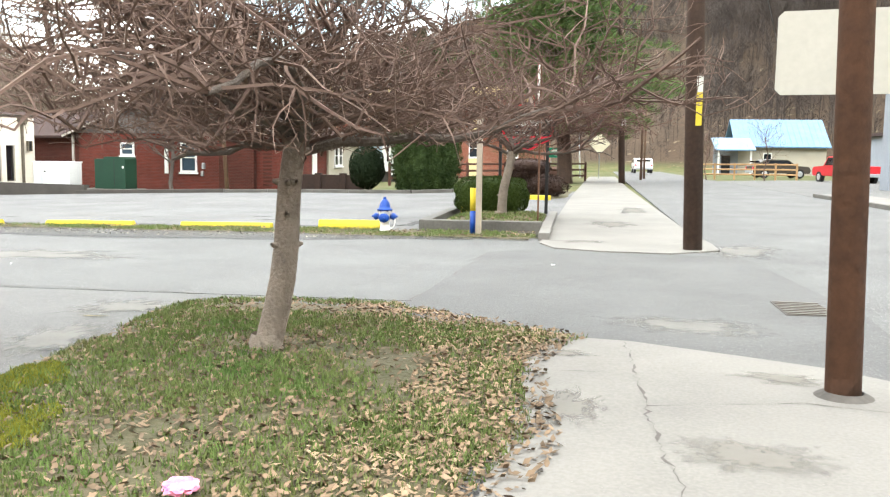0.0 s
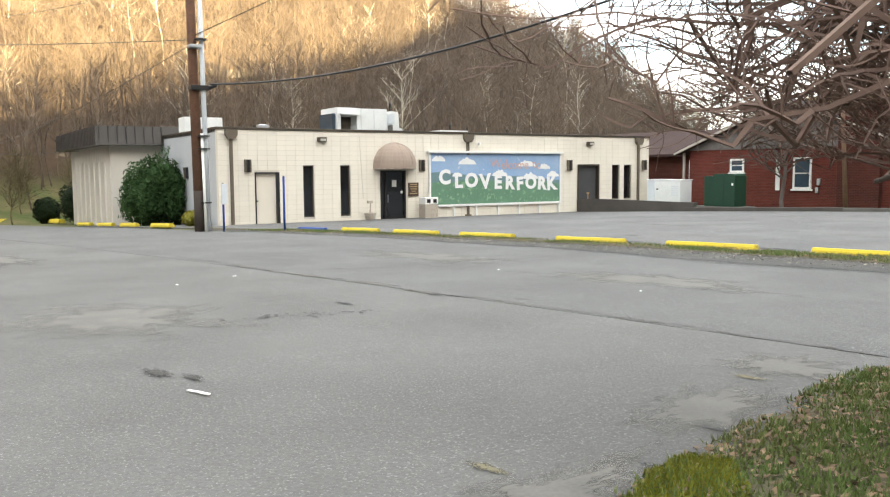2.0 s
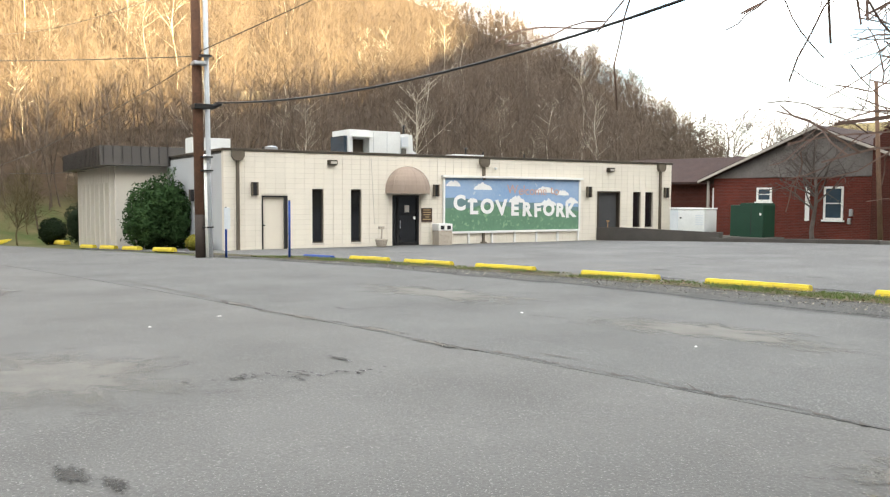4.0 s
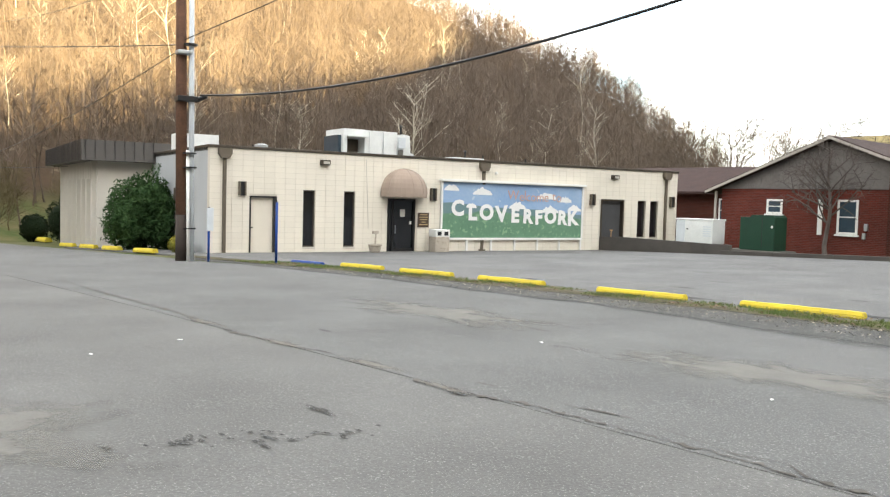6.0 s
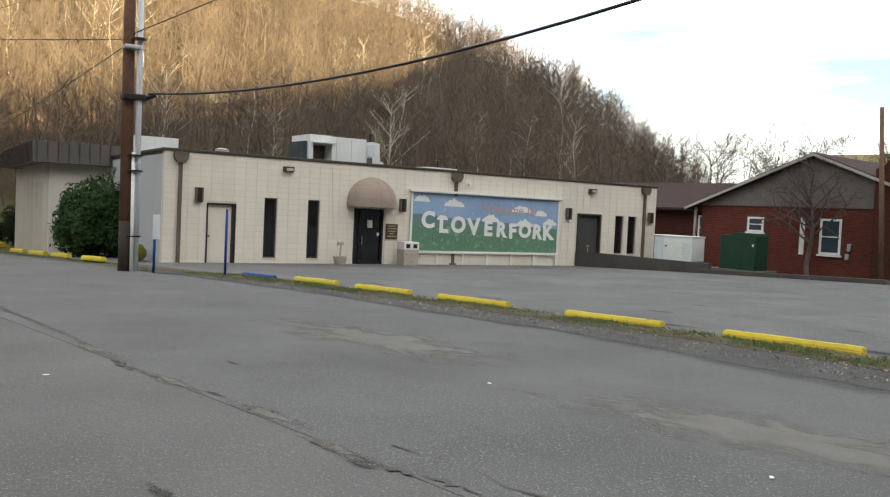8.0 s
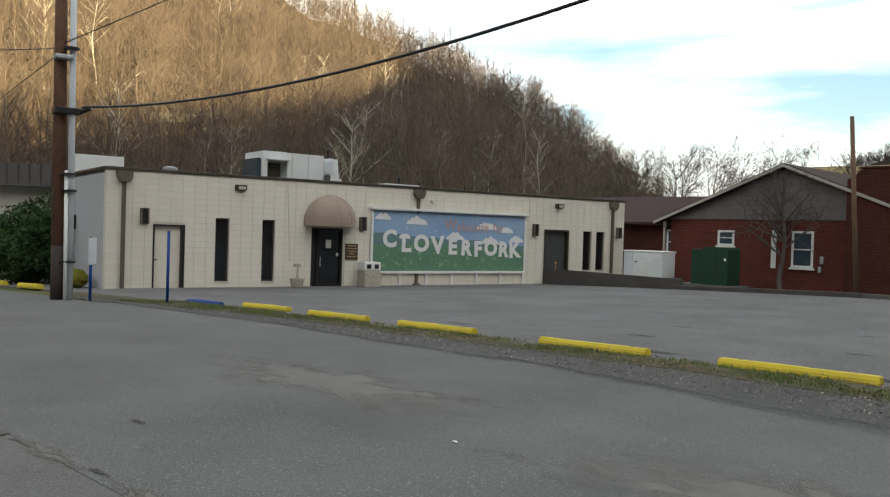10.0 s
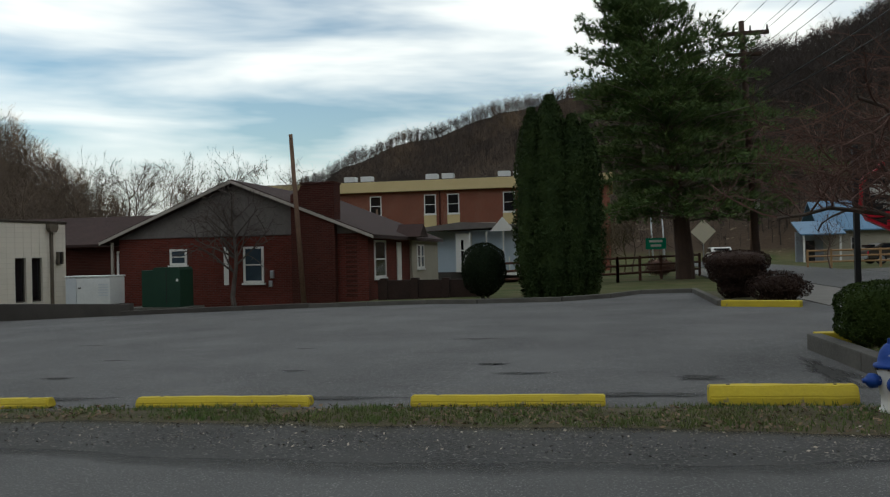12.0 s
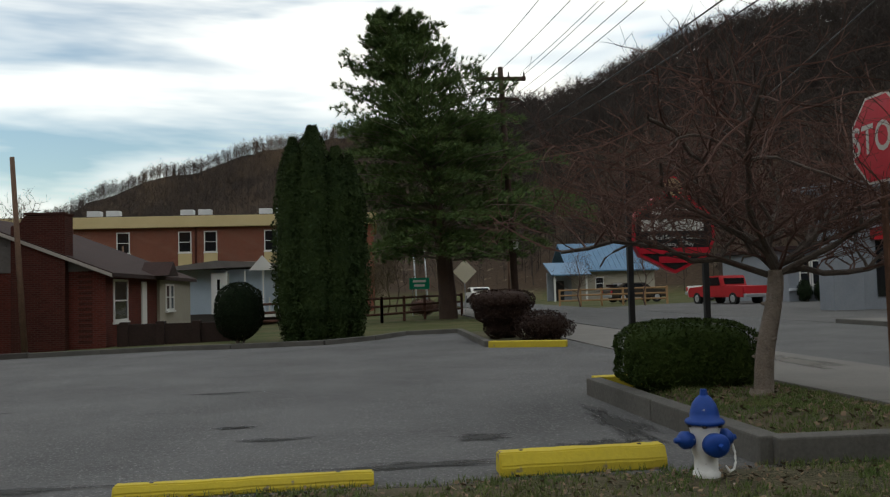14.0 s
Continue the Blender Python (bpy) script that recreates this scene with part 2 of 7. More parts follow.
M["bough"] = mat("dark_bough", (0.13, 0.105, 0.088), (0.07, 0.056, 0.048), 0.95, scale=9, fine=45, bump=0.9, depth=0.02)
M["twig_red"] = mat("reddish_twig", (0.16, 0.085, 0.066), (0.09, 0.052, 0.043), 0.9, scale=4, fine=20, bump=0, rand=0.3)
M["forest"] = mat("forest_bark", (0.155, 0.116, 0.086), (0.055, 0.043, 0.036), 0.95, scale=0.2, fine=3, bump=0, rand=0.45)
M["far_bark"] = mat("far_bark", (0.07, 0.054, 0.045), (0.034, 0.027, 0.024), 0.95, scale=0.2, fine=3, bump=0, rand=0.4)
M["pole_dark"] = mat("dark_pole", (0.085, 0.052, 0.038), (0.045, 0.03, 0.024), 0.9, scale=2.5, fine=18, bump=0.7, depth=0.015)
M["sycamore"] = mat("pale_bark", (0.62, 0.57, 0.48), (0.42, 0.37, 0.3), 0.9, scale=1, fine=6, bump=0, rand=0.2)
M["dryleaf"] = mat("dry_leaf", (0.235, 0.165, 0.105), (0.12, 0.08, 0.05), 0.85, scale=2, fine=20, bump=0, rand=0.7)
M["grass"] = mat("grass_blade", (0.075, 0.155, 0.03), (0.16, 0.16, 0.06), 0.8, scale=1.5, fine=10, bump=0, rand=0.4)
M["conifer"] = leaf_mat("pine_needles", (0.045, 0.09, 0.038), (0.13, 0.175, 0.045))
M["arbor"] = leaf_mat("arborvitae_leaf", (0.014, 0.027, 0.010), (0.042, 0.064, 0.018))
M["box"] = leaf_mat("boxwood_leaf", (0.022, 0.042, 0.009), (0.055, 0.08, 0.017))
M["dark_leaf"] = leaf_mat("dark_evergreen_leaf", (0.008, 0.015, 0.007), (0.016, 0.025, 0.010))
M["holly"] = leaf_mat("holly_leaf", (0.02, 0.05, 0.018), (0.05, 0.09, 0.03), 0.45)
M["dark_twig"] = mat("dark_twig", (0.11, 0.09, 0.08), (0.06, 0.05, 0.045), 0.9, scale=4, fine=20, bump=0, rand=0.3)
M["faded_yellow"] = mat("faded_yellow", (0.23, 0.19, 0.09), (0.13, 0.12, 0.09), 0.9, scale=6, fine=40, bump=0.5)
M["pale_worn"] = mat("pale_worn_asphalt", (0.19, 0.18, 0.165), (0.12, 0.115, 0.108), 0.95, scale=3, fine=40, bump=0.6)
M["yellow_leaf"] = leaf_mat("yellow_green_leaf", (0.24, 0.20, 0.03), (0.14, 0.15, 0.03))
M["russet"] = leaf_mat("russet_twigs", (0.03, 0.018, 0.016), (0.05, 0.03, 0.022), 0.9)
M["wood"] = mat("brown_fence_wood", (0.10, 0.042, 0.027), (0.055, 0.027, 0.02), 0.85, scale=2, fine=14, bump=0.4)
M["wood_dark"] = mat("dark_stained_wood", (0.04, 0.022, 0.017), (0.022, 0.014, 0.012), 0.9, scale=2, fine=14, bump=0.4)
M["tanwood"] = mat("tan_fence_wood", (0.42, 0.26, 0.13), (0.30, 0.18, 0.09), 0.85, scale=2, fine=14, bump=0.4)
M["greypost"] = mat("weathered_post", (0.36, 0.31, 0.25), (0.25, 0.21, 0.17), 0.9, scale=3, fine=20, bump=0.4)
M["thicket"] = leaf_mat("olive_twigs", (0.07, 0.06, 0.03), (0.12, 0.095, 0.05), 0.9)
M["cream_plate"] = mat("cream_plate", (0.78, 0.72, 0.55), (0.7, 0.64, 0.48), 0.6, scale=2, fine=20, bump=0.05)
M["red"] = mat("red_paint", (0.50, 0.022, 0.03), (0.40, 0.018, 0.025), 0.4, scale=2, fine=20, bump=0.05)
M["sign_red"] = mat("sign_red", (0.56, 0.02, 0.04), (0.47, 0.018, 0.035), 0.35, scale=2, fine=20, bump=0.05)
M["sign_green"] = mat("sign_green", (0.0, 0.22, 0.12), (0.0, 0.18, 0.1), 0.4, scale=2, fine=20, bump=0.05)
M["sign_back"] = mat("sign_back", (0.52, 0.5, 0.44), (0.44, 0.42, 0.37), 0.45, 0.3, scale=2, fine=20, bump=0.05)
M["sign_plain"] = mat("sign_plain", (0.60, 0.59, 0.55), (0.52, 0.51, 0.47), 0.5, scale=2, fine=20, bump=0.05)
M["plaque"] = mat("brown_plaque", (0.075, 0.05, 0.035), (0.055, 0.037, 0.027), 0.5, scale=2, fine=20, bump=0.05)
M["gold"] = mat("tan_lettering", (0.45, 0.34, 0.18), (0.36, 0.27, 0.14), 0.6, scale=5, fine=20, bump=0)
M["mural_sky"] = mat("mural_sky", (0.20, 0.33, 0.54), (0.33, 0.43, 0.57), 0.75, scale=0.9, fine=14, bump=0.15, fleck=(0.42, 0.5, 0.6), fleck_at=0.66, fleck_scale=3)
M["mural_far"] = mat("mural_far_hill", (0.16, 0.24, 0.26), (0.12, 0.2, 0.2), 0.75, scale=0.9, fine=14, bump=0.15)
M["mural_green"] = mat("mural_green", (0.14, 0.26, 0.165), (0.095, 0.19, 0.125), 0.75, scale=1.4, fine=10, bump=0.2, fleck=(0.2, 0.33, 0.2), fleck_at=0.6, fleck_scale=6)
M["mural_white"] = mat("mural_white", (0.80, 0.79, 0.76), (0.68, 0.68, 0.68), 0.75, scale=2, fine=20, bump=0.1)
M["mural_orange"] = mat("mural_orange", (0.58, 0.33, 0.24), (0.48, 0.32, 0.28), 0.75, scale=3, fine=20, bump=0.1)
M["rubber"] = mat("rubber", (0.02, 0.02, 0.02), (0.03, 0.03, 0.03), 0.8, scale=4, fine=30, bump=0.2)
M["stone"] = mat("cast_stone", (0.5, 0.44, 0.36), (0.36, 0.31, 0.26), 0.9, scale=3, fine=40, bump=0.5, fleck=(0.2, 0.17, 0.14), fleck_at=0.6, fleck_scale=30)
M["greywall"] = mat("grey_block_wall", (0.27, 0.29, 0.32), (0.21, 0.23, 0.26), 0.85, scale=1, fine=12, bump=0.2)
M["rock"] = mat("grey_rock", (0.19, 0.165, 0.14), (0.09, 0.08, 0.07), 0.95, scale=0.8, fine=5, bump=0.8, depth=0.1, spec=0.2)
# the south wall's weaker light, put into a darker, greyer block colour
M["side_shaded"] = mat("shaded_side_block", (0.40, 0.41, 0.42), (0.34, 0.35, 0.36), 0.9, scale=0.6, fine=25, bump=0.3)
M["pink"] = mat("pink_wrapper", (0.72, 0.05, 0.25), (0.78, 0.4, 0.5), 0.4, scale=12, fine=30, bump=0.2)


# ---- helpers for meshes and things ----
def ground_z(x):
    u = -x - 5.5
    if u <= 0:
        return min(0.06, -0.01 * u)
    return -(0.010 * u + 0.00046 * u * u) if u < 32 else max(-1.9, -0.791 - 0.039 * (u - 32))


SC, SS = 0.98686, 0.16152


def street(a, b, z=None, up=0.0):
    """From metres along the side road (a) and along the main street (b) to the world."""
    x, y = a * SC - b * SS, a * SS + b * SC
    return Vector((x, y, (ground_z(x) if z is None else z) + up))


STREET = Matrix.Rotation(math.atan2(SS, SC), 4, "Z")


def at_street(a, b, z=None, turn=0.0, up=0.0):
    return Matrix.Translation(street(a, b, z, up)) @ STREET @ Matrix.Rotation(radians(turn), 4, "Z")


def at(x, y, z=None, turn=0.0):
    return Matrix.Translation((x, y, ground_z(x) if z is None else z)) @ Matrix.Rotation(radians(turn), 4, "Z")


def thing(name, m, label, category, group="", kind=""):
    e = new(name)
    e.empty_display_size = 0.1
    e.matrix_world = m
    return tagged(e, label, category, group, kind)


def to_mesh(bm, name, material, smooth=False):
    me = bpy.data.meshes.new(name)
    bmesh.ops.recalc_face_normals(bm, faces=bm.faces)
    bm.to_mesh(me)
    bm.free()
    me.materials.append(material)
    if smooth:
        for p in me.polygons:
            p.use_smooth = True
    return me


def part(name, bm, material, parent, label="", smooth=False):
    ob = new(name, to_mesh(bm, name, material, smooth))
    ob.parent = parent
    if label:
        ob["label"] = label
    return ob


def raw(name, verts, faces, material):
    me = bpy.data.meshes.new(name)
    me.from_pydata(verts, [], faces)
    me.materials.append(material)
    return me


def box(bm, x0, y0, z0, x1, y1, z1, bevel=0.0, m=None):
    r = bmesh.ops.create_cube(bm, size=1)["verts"]
    bmesh.ops.scale(bm, vec=(x1 - x0, y1 - y0, z1 - z0), verts=r)
    bmesh.ops.translate(bm, vec=((x0 + x1) / 2, (y0 + y1) / 2, (z0 + z1) / 2), verts=r)
    if bevel:
        es = {e for v in r for e in v.link_edges}
        r = bmesh.ops.bevel(bm, geom=list(es), offset=bevel, segments=2, affect="EDGES", profile=0.6)["verts"]
    if m is not None:
        bmesh.ops.transform(bm, matrix=m, verts=list({v for v in r}))
    return bm


def B(*a, **k):
    return box(bmesh.new(), *a, **k)


def cone(bm, p0, p1, r0, r1, n=12, caps=True):
    p0, p1 = Vector(p0), Vector(p1)
    d = p1 - p0
    q = d.to_track_quat("Z", "Y").to_matrix().to_4x4()
    m = Matrix.Translation((p0 + p1) / 2) @ q
    bmesh.ops.create_cone(bm, cap_ends=caps, segments=n, radius1=r0, radius2=r1, depth=d.length, matrix=m)
    return bm


def C(*a, **k):
    return cone(bmesh.new(), *a, **k)


def lathe(bm, prof, n=20, m=None):
    """A turned shape from (radius, height) pairs."""
    rings = []
    for r, z in prof:
        rings.append([bm.verts.new((r * math.cos(2 * math.pi * i / n), r * math.sin(2 * math.pi * i / n), z)) for i in range(n)])
    for a, b in zip(rings, rings[1:]):
        for i in range(n):
            bm.faces.new((a[i], a[(i + 1) % n], b[(i + 1) % n], b[i]))
    bm.faces.new(rings[0][::-1])
    bm.faces.new(rings[-1])
    if m is not None:
        bmesh.ops.transform(bm, matrix=m, verts=[v for r in rings for v in r])
    return bm


def prism(bm, pts, depth, m=None):
    """A flat outline in x, z with thickness along y."""
    a = [bm.verts.new((x, 0, z)) for x, z in pts]
    b = [bm.verts.new((x, depth, z)) for x, z in pts]
    bm.faces.new(a)
    bm.faces.new(b[::-1])
    for i in range(len(pts)):
        j = (i + 1) % len(pts)
        bm.faces.new((a[i], b[i], b[j], a[j]))
    if m is not None:
        bmesh.ops.transform(bm, matrix=m, verts=a + b)
    return bm


def tube(name, pts, r, material, parent=None):
    cu = bpy.data.curves.new(name, "CURVE")
    cu.dimensions, cu.bevel_depth, cu.bevel_resolution = "3D", r, 2
    s = cu.splines.new("POLY")
    s.points.add(len(pts) - 1)
    for p, q in zip(s.points, pts):
        p.co = (*q, 1)
    cu.materials.append(material)
    ob = new(name, cu)
    ob.parent = parent
    return ob


def text_mesh(body, size, material, depth=0.004, bold=0.0, name="lettering"):
    cu = bpy.data.curves.new(name, "FONT")
    cu.body, cu.size, cu.extrude, cu.offset = body, size, depth, bold
    cu.align_x, cu.align_y = "CENTER", "CENTER"
    cu.resolution_u = 3
    tmp = bpy.data.objects.new(name, cu)
    scene.collection.objects.link(tmp)
    me = bpy.data.meshes.new_from_object(tmp.evaluated_get(bpy.context.evaluated_depsgraph_get()))
    bpy.data.objects.remove(tmp)
    me.materials.clear()
    me.materials.append(material)
    return me


FACE_X = Matrix(((0, 0, 1, 0), (1, 0, 0, 0), (0, 1, 0, 0), (0, 0, 0, 1)))     # text facing +x, reading along +y
FACE_NY = Matrix(((1, 0, 0, 0), (0, 0, -1, 0), (0, 1, 0, 0), (0, 0, 0, 1)))   # text facing -y, reading along +x


def letter(ch, size, material, parent, m, label="", **k):
    me = text_mesh(ch, size, material, name="letter", **k)
    bm = bmesh.new()
    bm.from_mesh(me)
    bmesh.ops.remove_doubles(bm, verts=bm.verts, dist=0.0003)
    bm.to_mesh(me)
    bm.free()
    ob = new("letter", me)
    ob.parent = parent
    ob.matrix_local = m
    if label:
        ob["label"] = label
    return ob


def lettering(body, size, material, parent, m, label="", **k):
    """A word, one mesh for each letter."""
    if len(body) == 1:
        return letter(body, size, material, parent, m, label, **k)
    obs, x = [], 0.0
    for ch in body:
        if ch == " ":
            x += size * 0.3
            continue
        ob = letter(ch, size, material, parent, m, label, **k)
        xs = [v.co.x for v in ob.data.vertices]
        w = max(xs) - min(xs)
        obs.append((ob, x + w / 2))
        x += w + size * 0.07
    drop = {",": -0.32, ".": -0.32, "-": -0.05}
    for (ob, c), ch in zip(obs, body.replace(" ", "")):
        low = ch in "acemnorsuvwxz"
        tail = ch in "gpqy"
        ob.matrix_local = m @ Matrix.Translation((c - x / 2, size * (drop.get(ch, -0.09 if low else (-0.17 if tail else 0.0))), 0))


def sheet(name, pts, up, material, label, category, step=1.5, local=True):
    """A ground surface inside an outline in street metres, laid on the slope, with a skirt downwards."""
    bm = bmesh.new()
    vs = [bm.verts.new((a, b, 0)) for a, b in pts]
    bm.faces.new(vs)
    lo_a, hi_a = min(p[0] for p in pts), max(p[0] for p in pts)
    lo_b, hi_b = min(p[1] for p in pts), max(p[1] for p in pts)
    a = lo_a + step
    while a < hi_a:
        bmesh.ops.bisect_plane(bm, geom=bm.verts[:] + bm.edges[:] + bm.faces[:], plane_co=(a, 0, 0), plane_no=(1, 0, 0))
        a += step
    b = lo_b + 6
    while b < hi_b:
        bmesh.ops.bisect_plane(bm, geom=bm.verts[:] + bm.edges[:] + bm.faces[:], plane_co=(0, b, 0), plane_no=(0, 1, 0))
        b += 6
    ex = bmesh.ops.extrude_edge_only(bm, edges=[e for e in bm.edges if e.is_boundary])
    low = {v for v in ex["geom"] if isinstance(v, bmesh.types.BMVert)}
    for v in bm.verts:
        p = street(v.co.x, v.co.y, None, up - (0.12 if v in low else 0))
        v.co = p
    ob = new(name, to_mesh(bm, name, material))
    return tagged(ob, label, category, kind="structure")


# ---- branching and leafy plants ----
def add_tube(V, F, pts, r0, r1, n):
    base = len(V)
    k = len(pts)
    for i, p in enumerate(pts):
        d = (pts[min(i + 1, k - 1)] - pts[max(i - 1, 0)])
        d = d.normalized() if d.length > 1e-6 else Vector((0, 0, 1))
        u = d.orthogonal().normalized()
        w = d.cross(u)
        r = r0 + (r1 - r0) * i / (k - 1)
        for j in range(n):
            t = 2 * math.pi * j / n
            V.append(p + (u * math.cos(t) + w * math.sin(t)) * r)
    for i in range(k - 1):
        for j in range(n):
            a, b = base + i * n + j, base + i * n + (j + 1) % n
            F.append((a, b, b + n, a + n))


def grow(rng, V, F, start, d, length, r, level, kids, wander, lift, ratio, segs=5, spread=0.9, thin=0.004, floor=-9.0):
    pts, p, v = [start.copy()], start.copy(), d.normalized()
    for i in range(segs):
        v = (v + Vector((rng.uniform(-1, 1), rng.uniform(-1, 1), rng.uniform(-1, 1))) * wander + Vector((0, 0, lift[0] if level else lift[1]))).normalized()
        if p.z < floor and v.z < 0.1:
            v = Vector((v.x, v.y, 0.25)).normalized()
        p = p + v * (length / segs)
        pts.append(p.copy())
    add_tube(V, F, pts, r, max(thin, r * 0.45), 7 if r > 0.03 else (4 if r > 0.01 else 3))
    if level == 0:
        return
    for c in range(kids[len(kids) - level]):
        t = rng.uniform(0.25, 1.0)
        i = min(segs - 1, int(t * segs))
        q = pts[i].lerp(pts[i + 1], t * segs - i)
        side = (pts[i + 1] - pts[i]).normalized()
        o = Vector((rng.uniform(-1, 1), rng.uniform(-1, 1), rng.uniform(-1, 1)))
        o = (o - side * o.dot(side)).normalized()
        grow(rng, V, F, q, side * (1 - spread * 0.45) + o * spread, length * ratio * rng.uniform(0.7, 1.2), max(thin, r * rng.uniform(0.35, 0.55)), level - 1, kids, wander, lift, ratio, segs, spread, thin, floor)


def leaf_quads(rng, points, size, aspect=0.5, normal=None, tip=0.6):
    V, F = [], []
    for p, nrm in points:
        d = Vector((rng.gauss(0, 1), rng.gauss(0, 1), rng.gauss(0, 1)))
        if nrm is not None:
            d = d * 0.75 + nrm
        d.normalize()
        s = size * rng.uniform(0.6, 1.4)
        u = d.orthogonal().normalized()
        u = Matrix.Rotation(rng.uniform(0, 6.28), 3, d) @ u
        w = d.cross(u) * aspect
        b = len(V)
        V += [p - u * s, p + w * s * tip, p + u * s, p - w * s * tip]
        F.append((b, b + 1, b + 2, b + 3))
    return V, F


def blob_points(rng, n, radii, centre, rough=0.12, power=2.0, flat=0.0):
    """Points near the surface of a rounded block, with outward directions."""
    out = []
    rx, ry, rz = radii
    while len(out) < n:
        d = Vector((rng.gauss(0, 1), rng.gauss(0, 1), rng.gauss(0, 1))).normalized()
        k = (abs(d.x) ** power + abs(d.y) ** power + abs(d.z) ** power) ** (-1 / power)
        q = d * k
        b = 1 + rough * (noise.noise(q * 2.3 + Vector(centre)) + 0.5 * noise.noise(q * 6 + Vector(centre))) - rough * 0.8 * rng.random() ** 2
        out.append((Vector((centre[0] + q.x * rx * b, centre[1] + q.y * ry * b, centre[2] + q.z * rz * b)), Vector((d.x / rx, d.y / ry, d.z / rz)).normalized()))
    return out


def core(bm, radii, centre, power=2.0, shrink=0.88):
    vs = bmesh.ops.create_icosphere(bm, subdivisions=3, radius=1)["verts"]
    for v in vs:
        d = v.co.normalized()
        k = (abs(d.x) ** power + abs(d.y) ** power + abs(d.z) ** power) ** (-1 / power) * shrink
        v.co = Vector((centre[0] + d.x * k * radii[0], centre[1] + d.y * k * radii[1], centre[2] + d.z * k * radii[2]))
    return bm


def shrub(name, m, blobs, material, n, size, label, category, seed, power=2.0, aspect=0.5, rough=0.12, group="", stems=True):
    rng = random.Random(seed)
    e = thing(name, m, label, category, group)
    pts = []
    tot = sum(r[0] * r[2] for r, c in blobs)
    bm = bmesh.new()
    for r, c in blobs:
        pts += blob_points(rng, int(n * r[0] * r[2] / tot), r, c, rough, power)
        core(bm, r, c, power, 0.88 if rough < 0.25 else 0.74)
    V, F = leaf_quads(rng, pts, size, aspect)
    ob = new("foliage", raw("foliage", V, F, material))
    ob.parent = e
    inner = part("inner_growth", bm, material, e)
    if stems:
        bm = bmesh.new()
        for i in range(5):
            x, y = rng.uniform(-0.15, 0.15), rng.uniform(-0.15, 0.15)
            cone(bm, (x, y, -0.05), (x * 3, y * 3, blobs[0][1][2]), 0.03, 0.015, 6)
        part("stem", bm, M["bark"], e)
    return e

# ---- ground, roads and hills ----
# ridge line round the valley: degrees left of north, height angle, foot and crest distances
RIDGE = [(-180, .40, 60, 130), (-150, .50, 70, 150), (-120, .50, 70, 160), (-90, .455, 75, 160), (-76, .48, 75, 160), (-68, .50, 75, 160), (-62, .515, 80, 160), (-57, .53, 80, 160), (-50, .565, 80, 160), (-42, .64, 85, 170), (-34, .58, 95, 180), (-24, .28, 108, 195),
         (-16, .272, 105, 190), (-12, .264, 108, 195), (-8.5, .242, 110, 200), (-5, .216, 112, 202), (-1.5, .2, 115, 205), (8, .186, 120, 215), (15, .169, 125, 220), (22.7, .136, 130, 225), (25.7, .112, 135, 230), (29, .08, 140, 235), (33, .02, 150, 240),
         (39, .01, 150, 240), (41, .02, 120, 220), (43, .045, 95, 200), (45.5, .072, 85, 190), (47.2, .108, 80, 190), (49.8, .14, 76, 190), (52.5, .158, 74, 190), (54.5, .18, 72, 190), (58, .20, 70, 190), (60, .218, 68, 190), (63.3, .238, 66, 190), (68.5, .278, 64, 190),
         (75, .31, 62, 190), (90, .34, 60, 185), (120, .35, 58, 170), (150, .36, 58, 150), (180, .40, 60, 130)]
HUB = (-8.0, 4.0)


def ridge_at(az):
    for p, q in zip(RIDGE, RIDGE[1:]):
        if p[0] <= az <= q[0]:
            t = (az - p[0]) / (q[0] - p[0])
            t = t * t * (3 - 2 * t)
            return [p[i] + (q[i] - p[i]) * t for i in (1, 2, 3)]
    return RIDGE[0][1:]


def terrain_z(x, y):
    dx, dy = x - HUB[0], y - HUB[1]
    r = math.hypot(dx, dy)
    az = math.degrees(math.atan2(-dx, dy))
    el, foot, crest = ridge_at(az)
    z = ground_z(x) - 0.05
    if r > foot:
        t = min(1.0, (r - foot) / (crest - foot))
        h = 1.3 + el * crest
        z += (t ** 1.08) * (h - z) + 2.2 * min(1, t * 6) * noise.noise(Vector((x * .03, y * .03, 0))) + 0.8 * min(1, t * 6) * noise.noise(Vector((x * .11, y * .11, 3)))
        if r > crest:
            z = h - min(30.0, (r - crest) * 0.25)
    return z


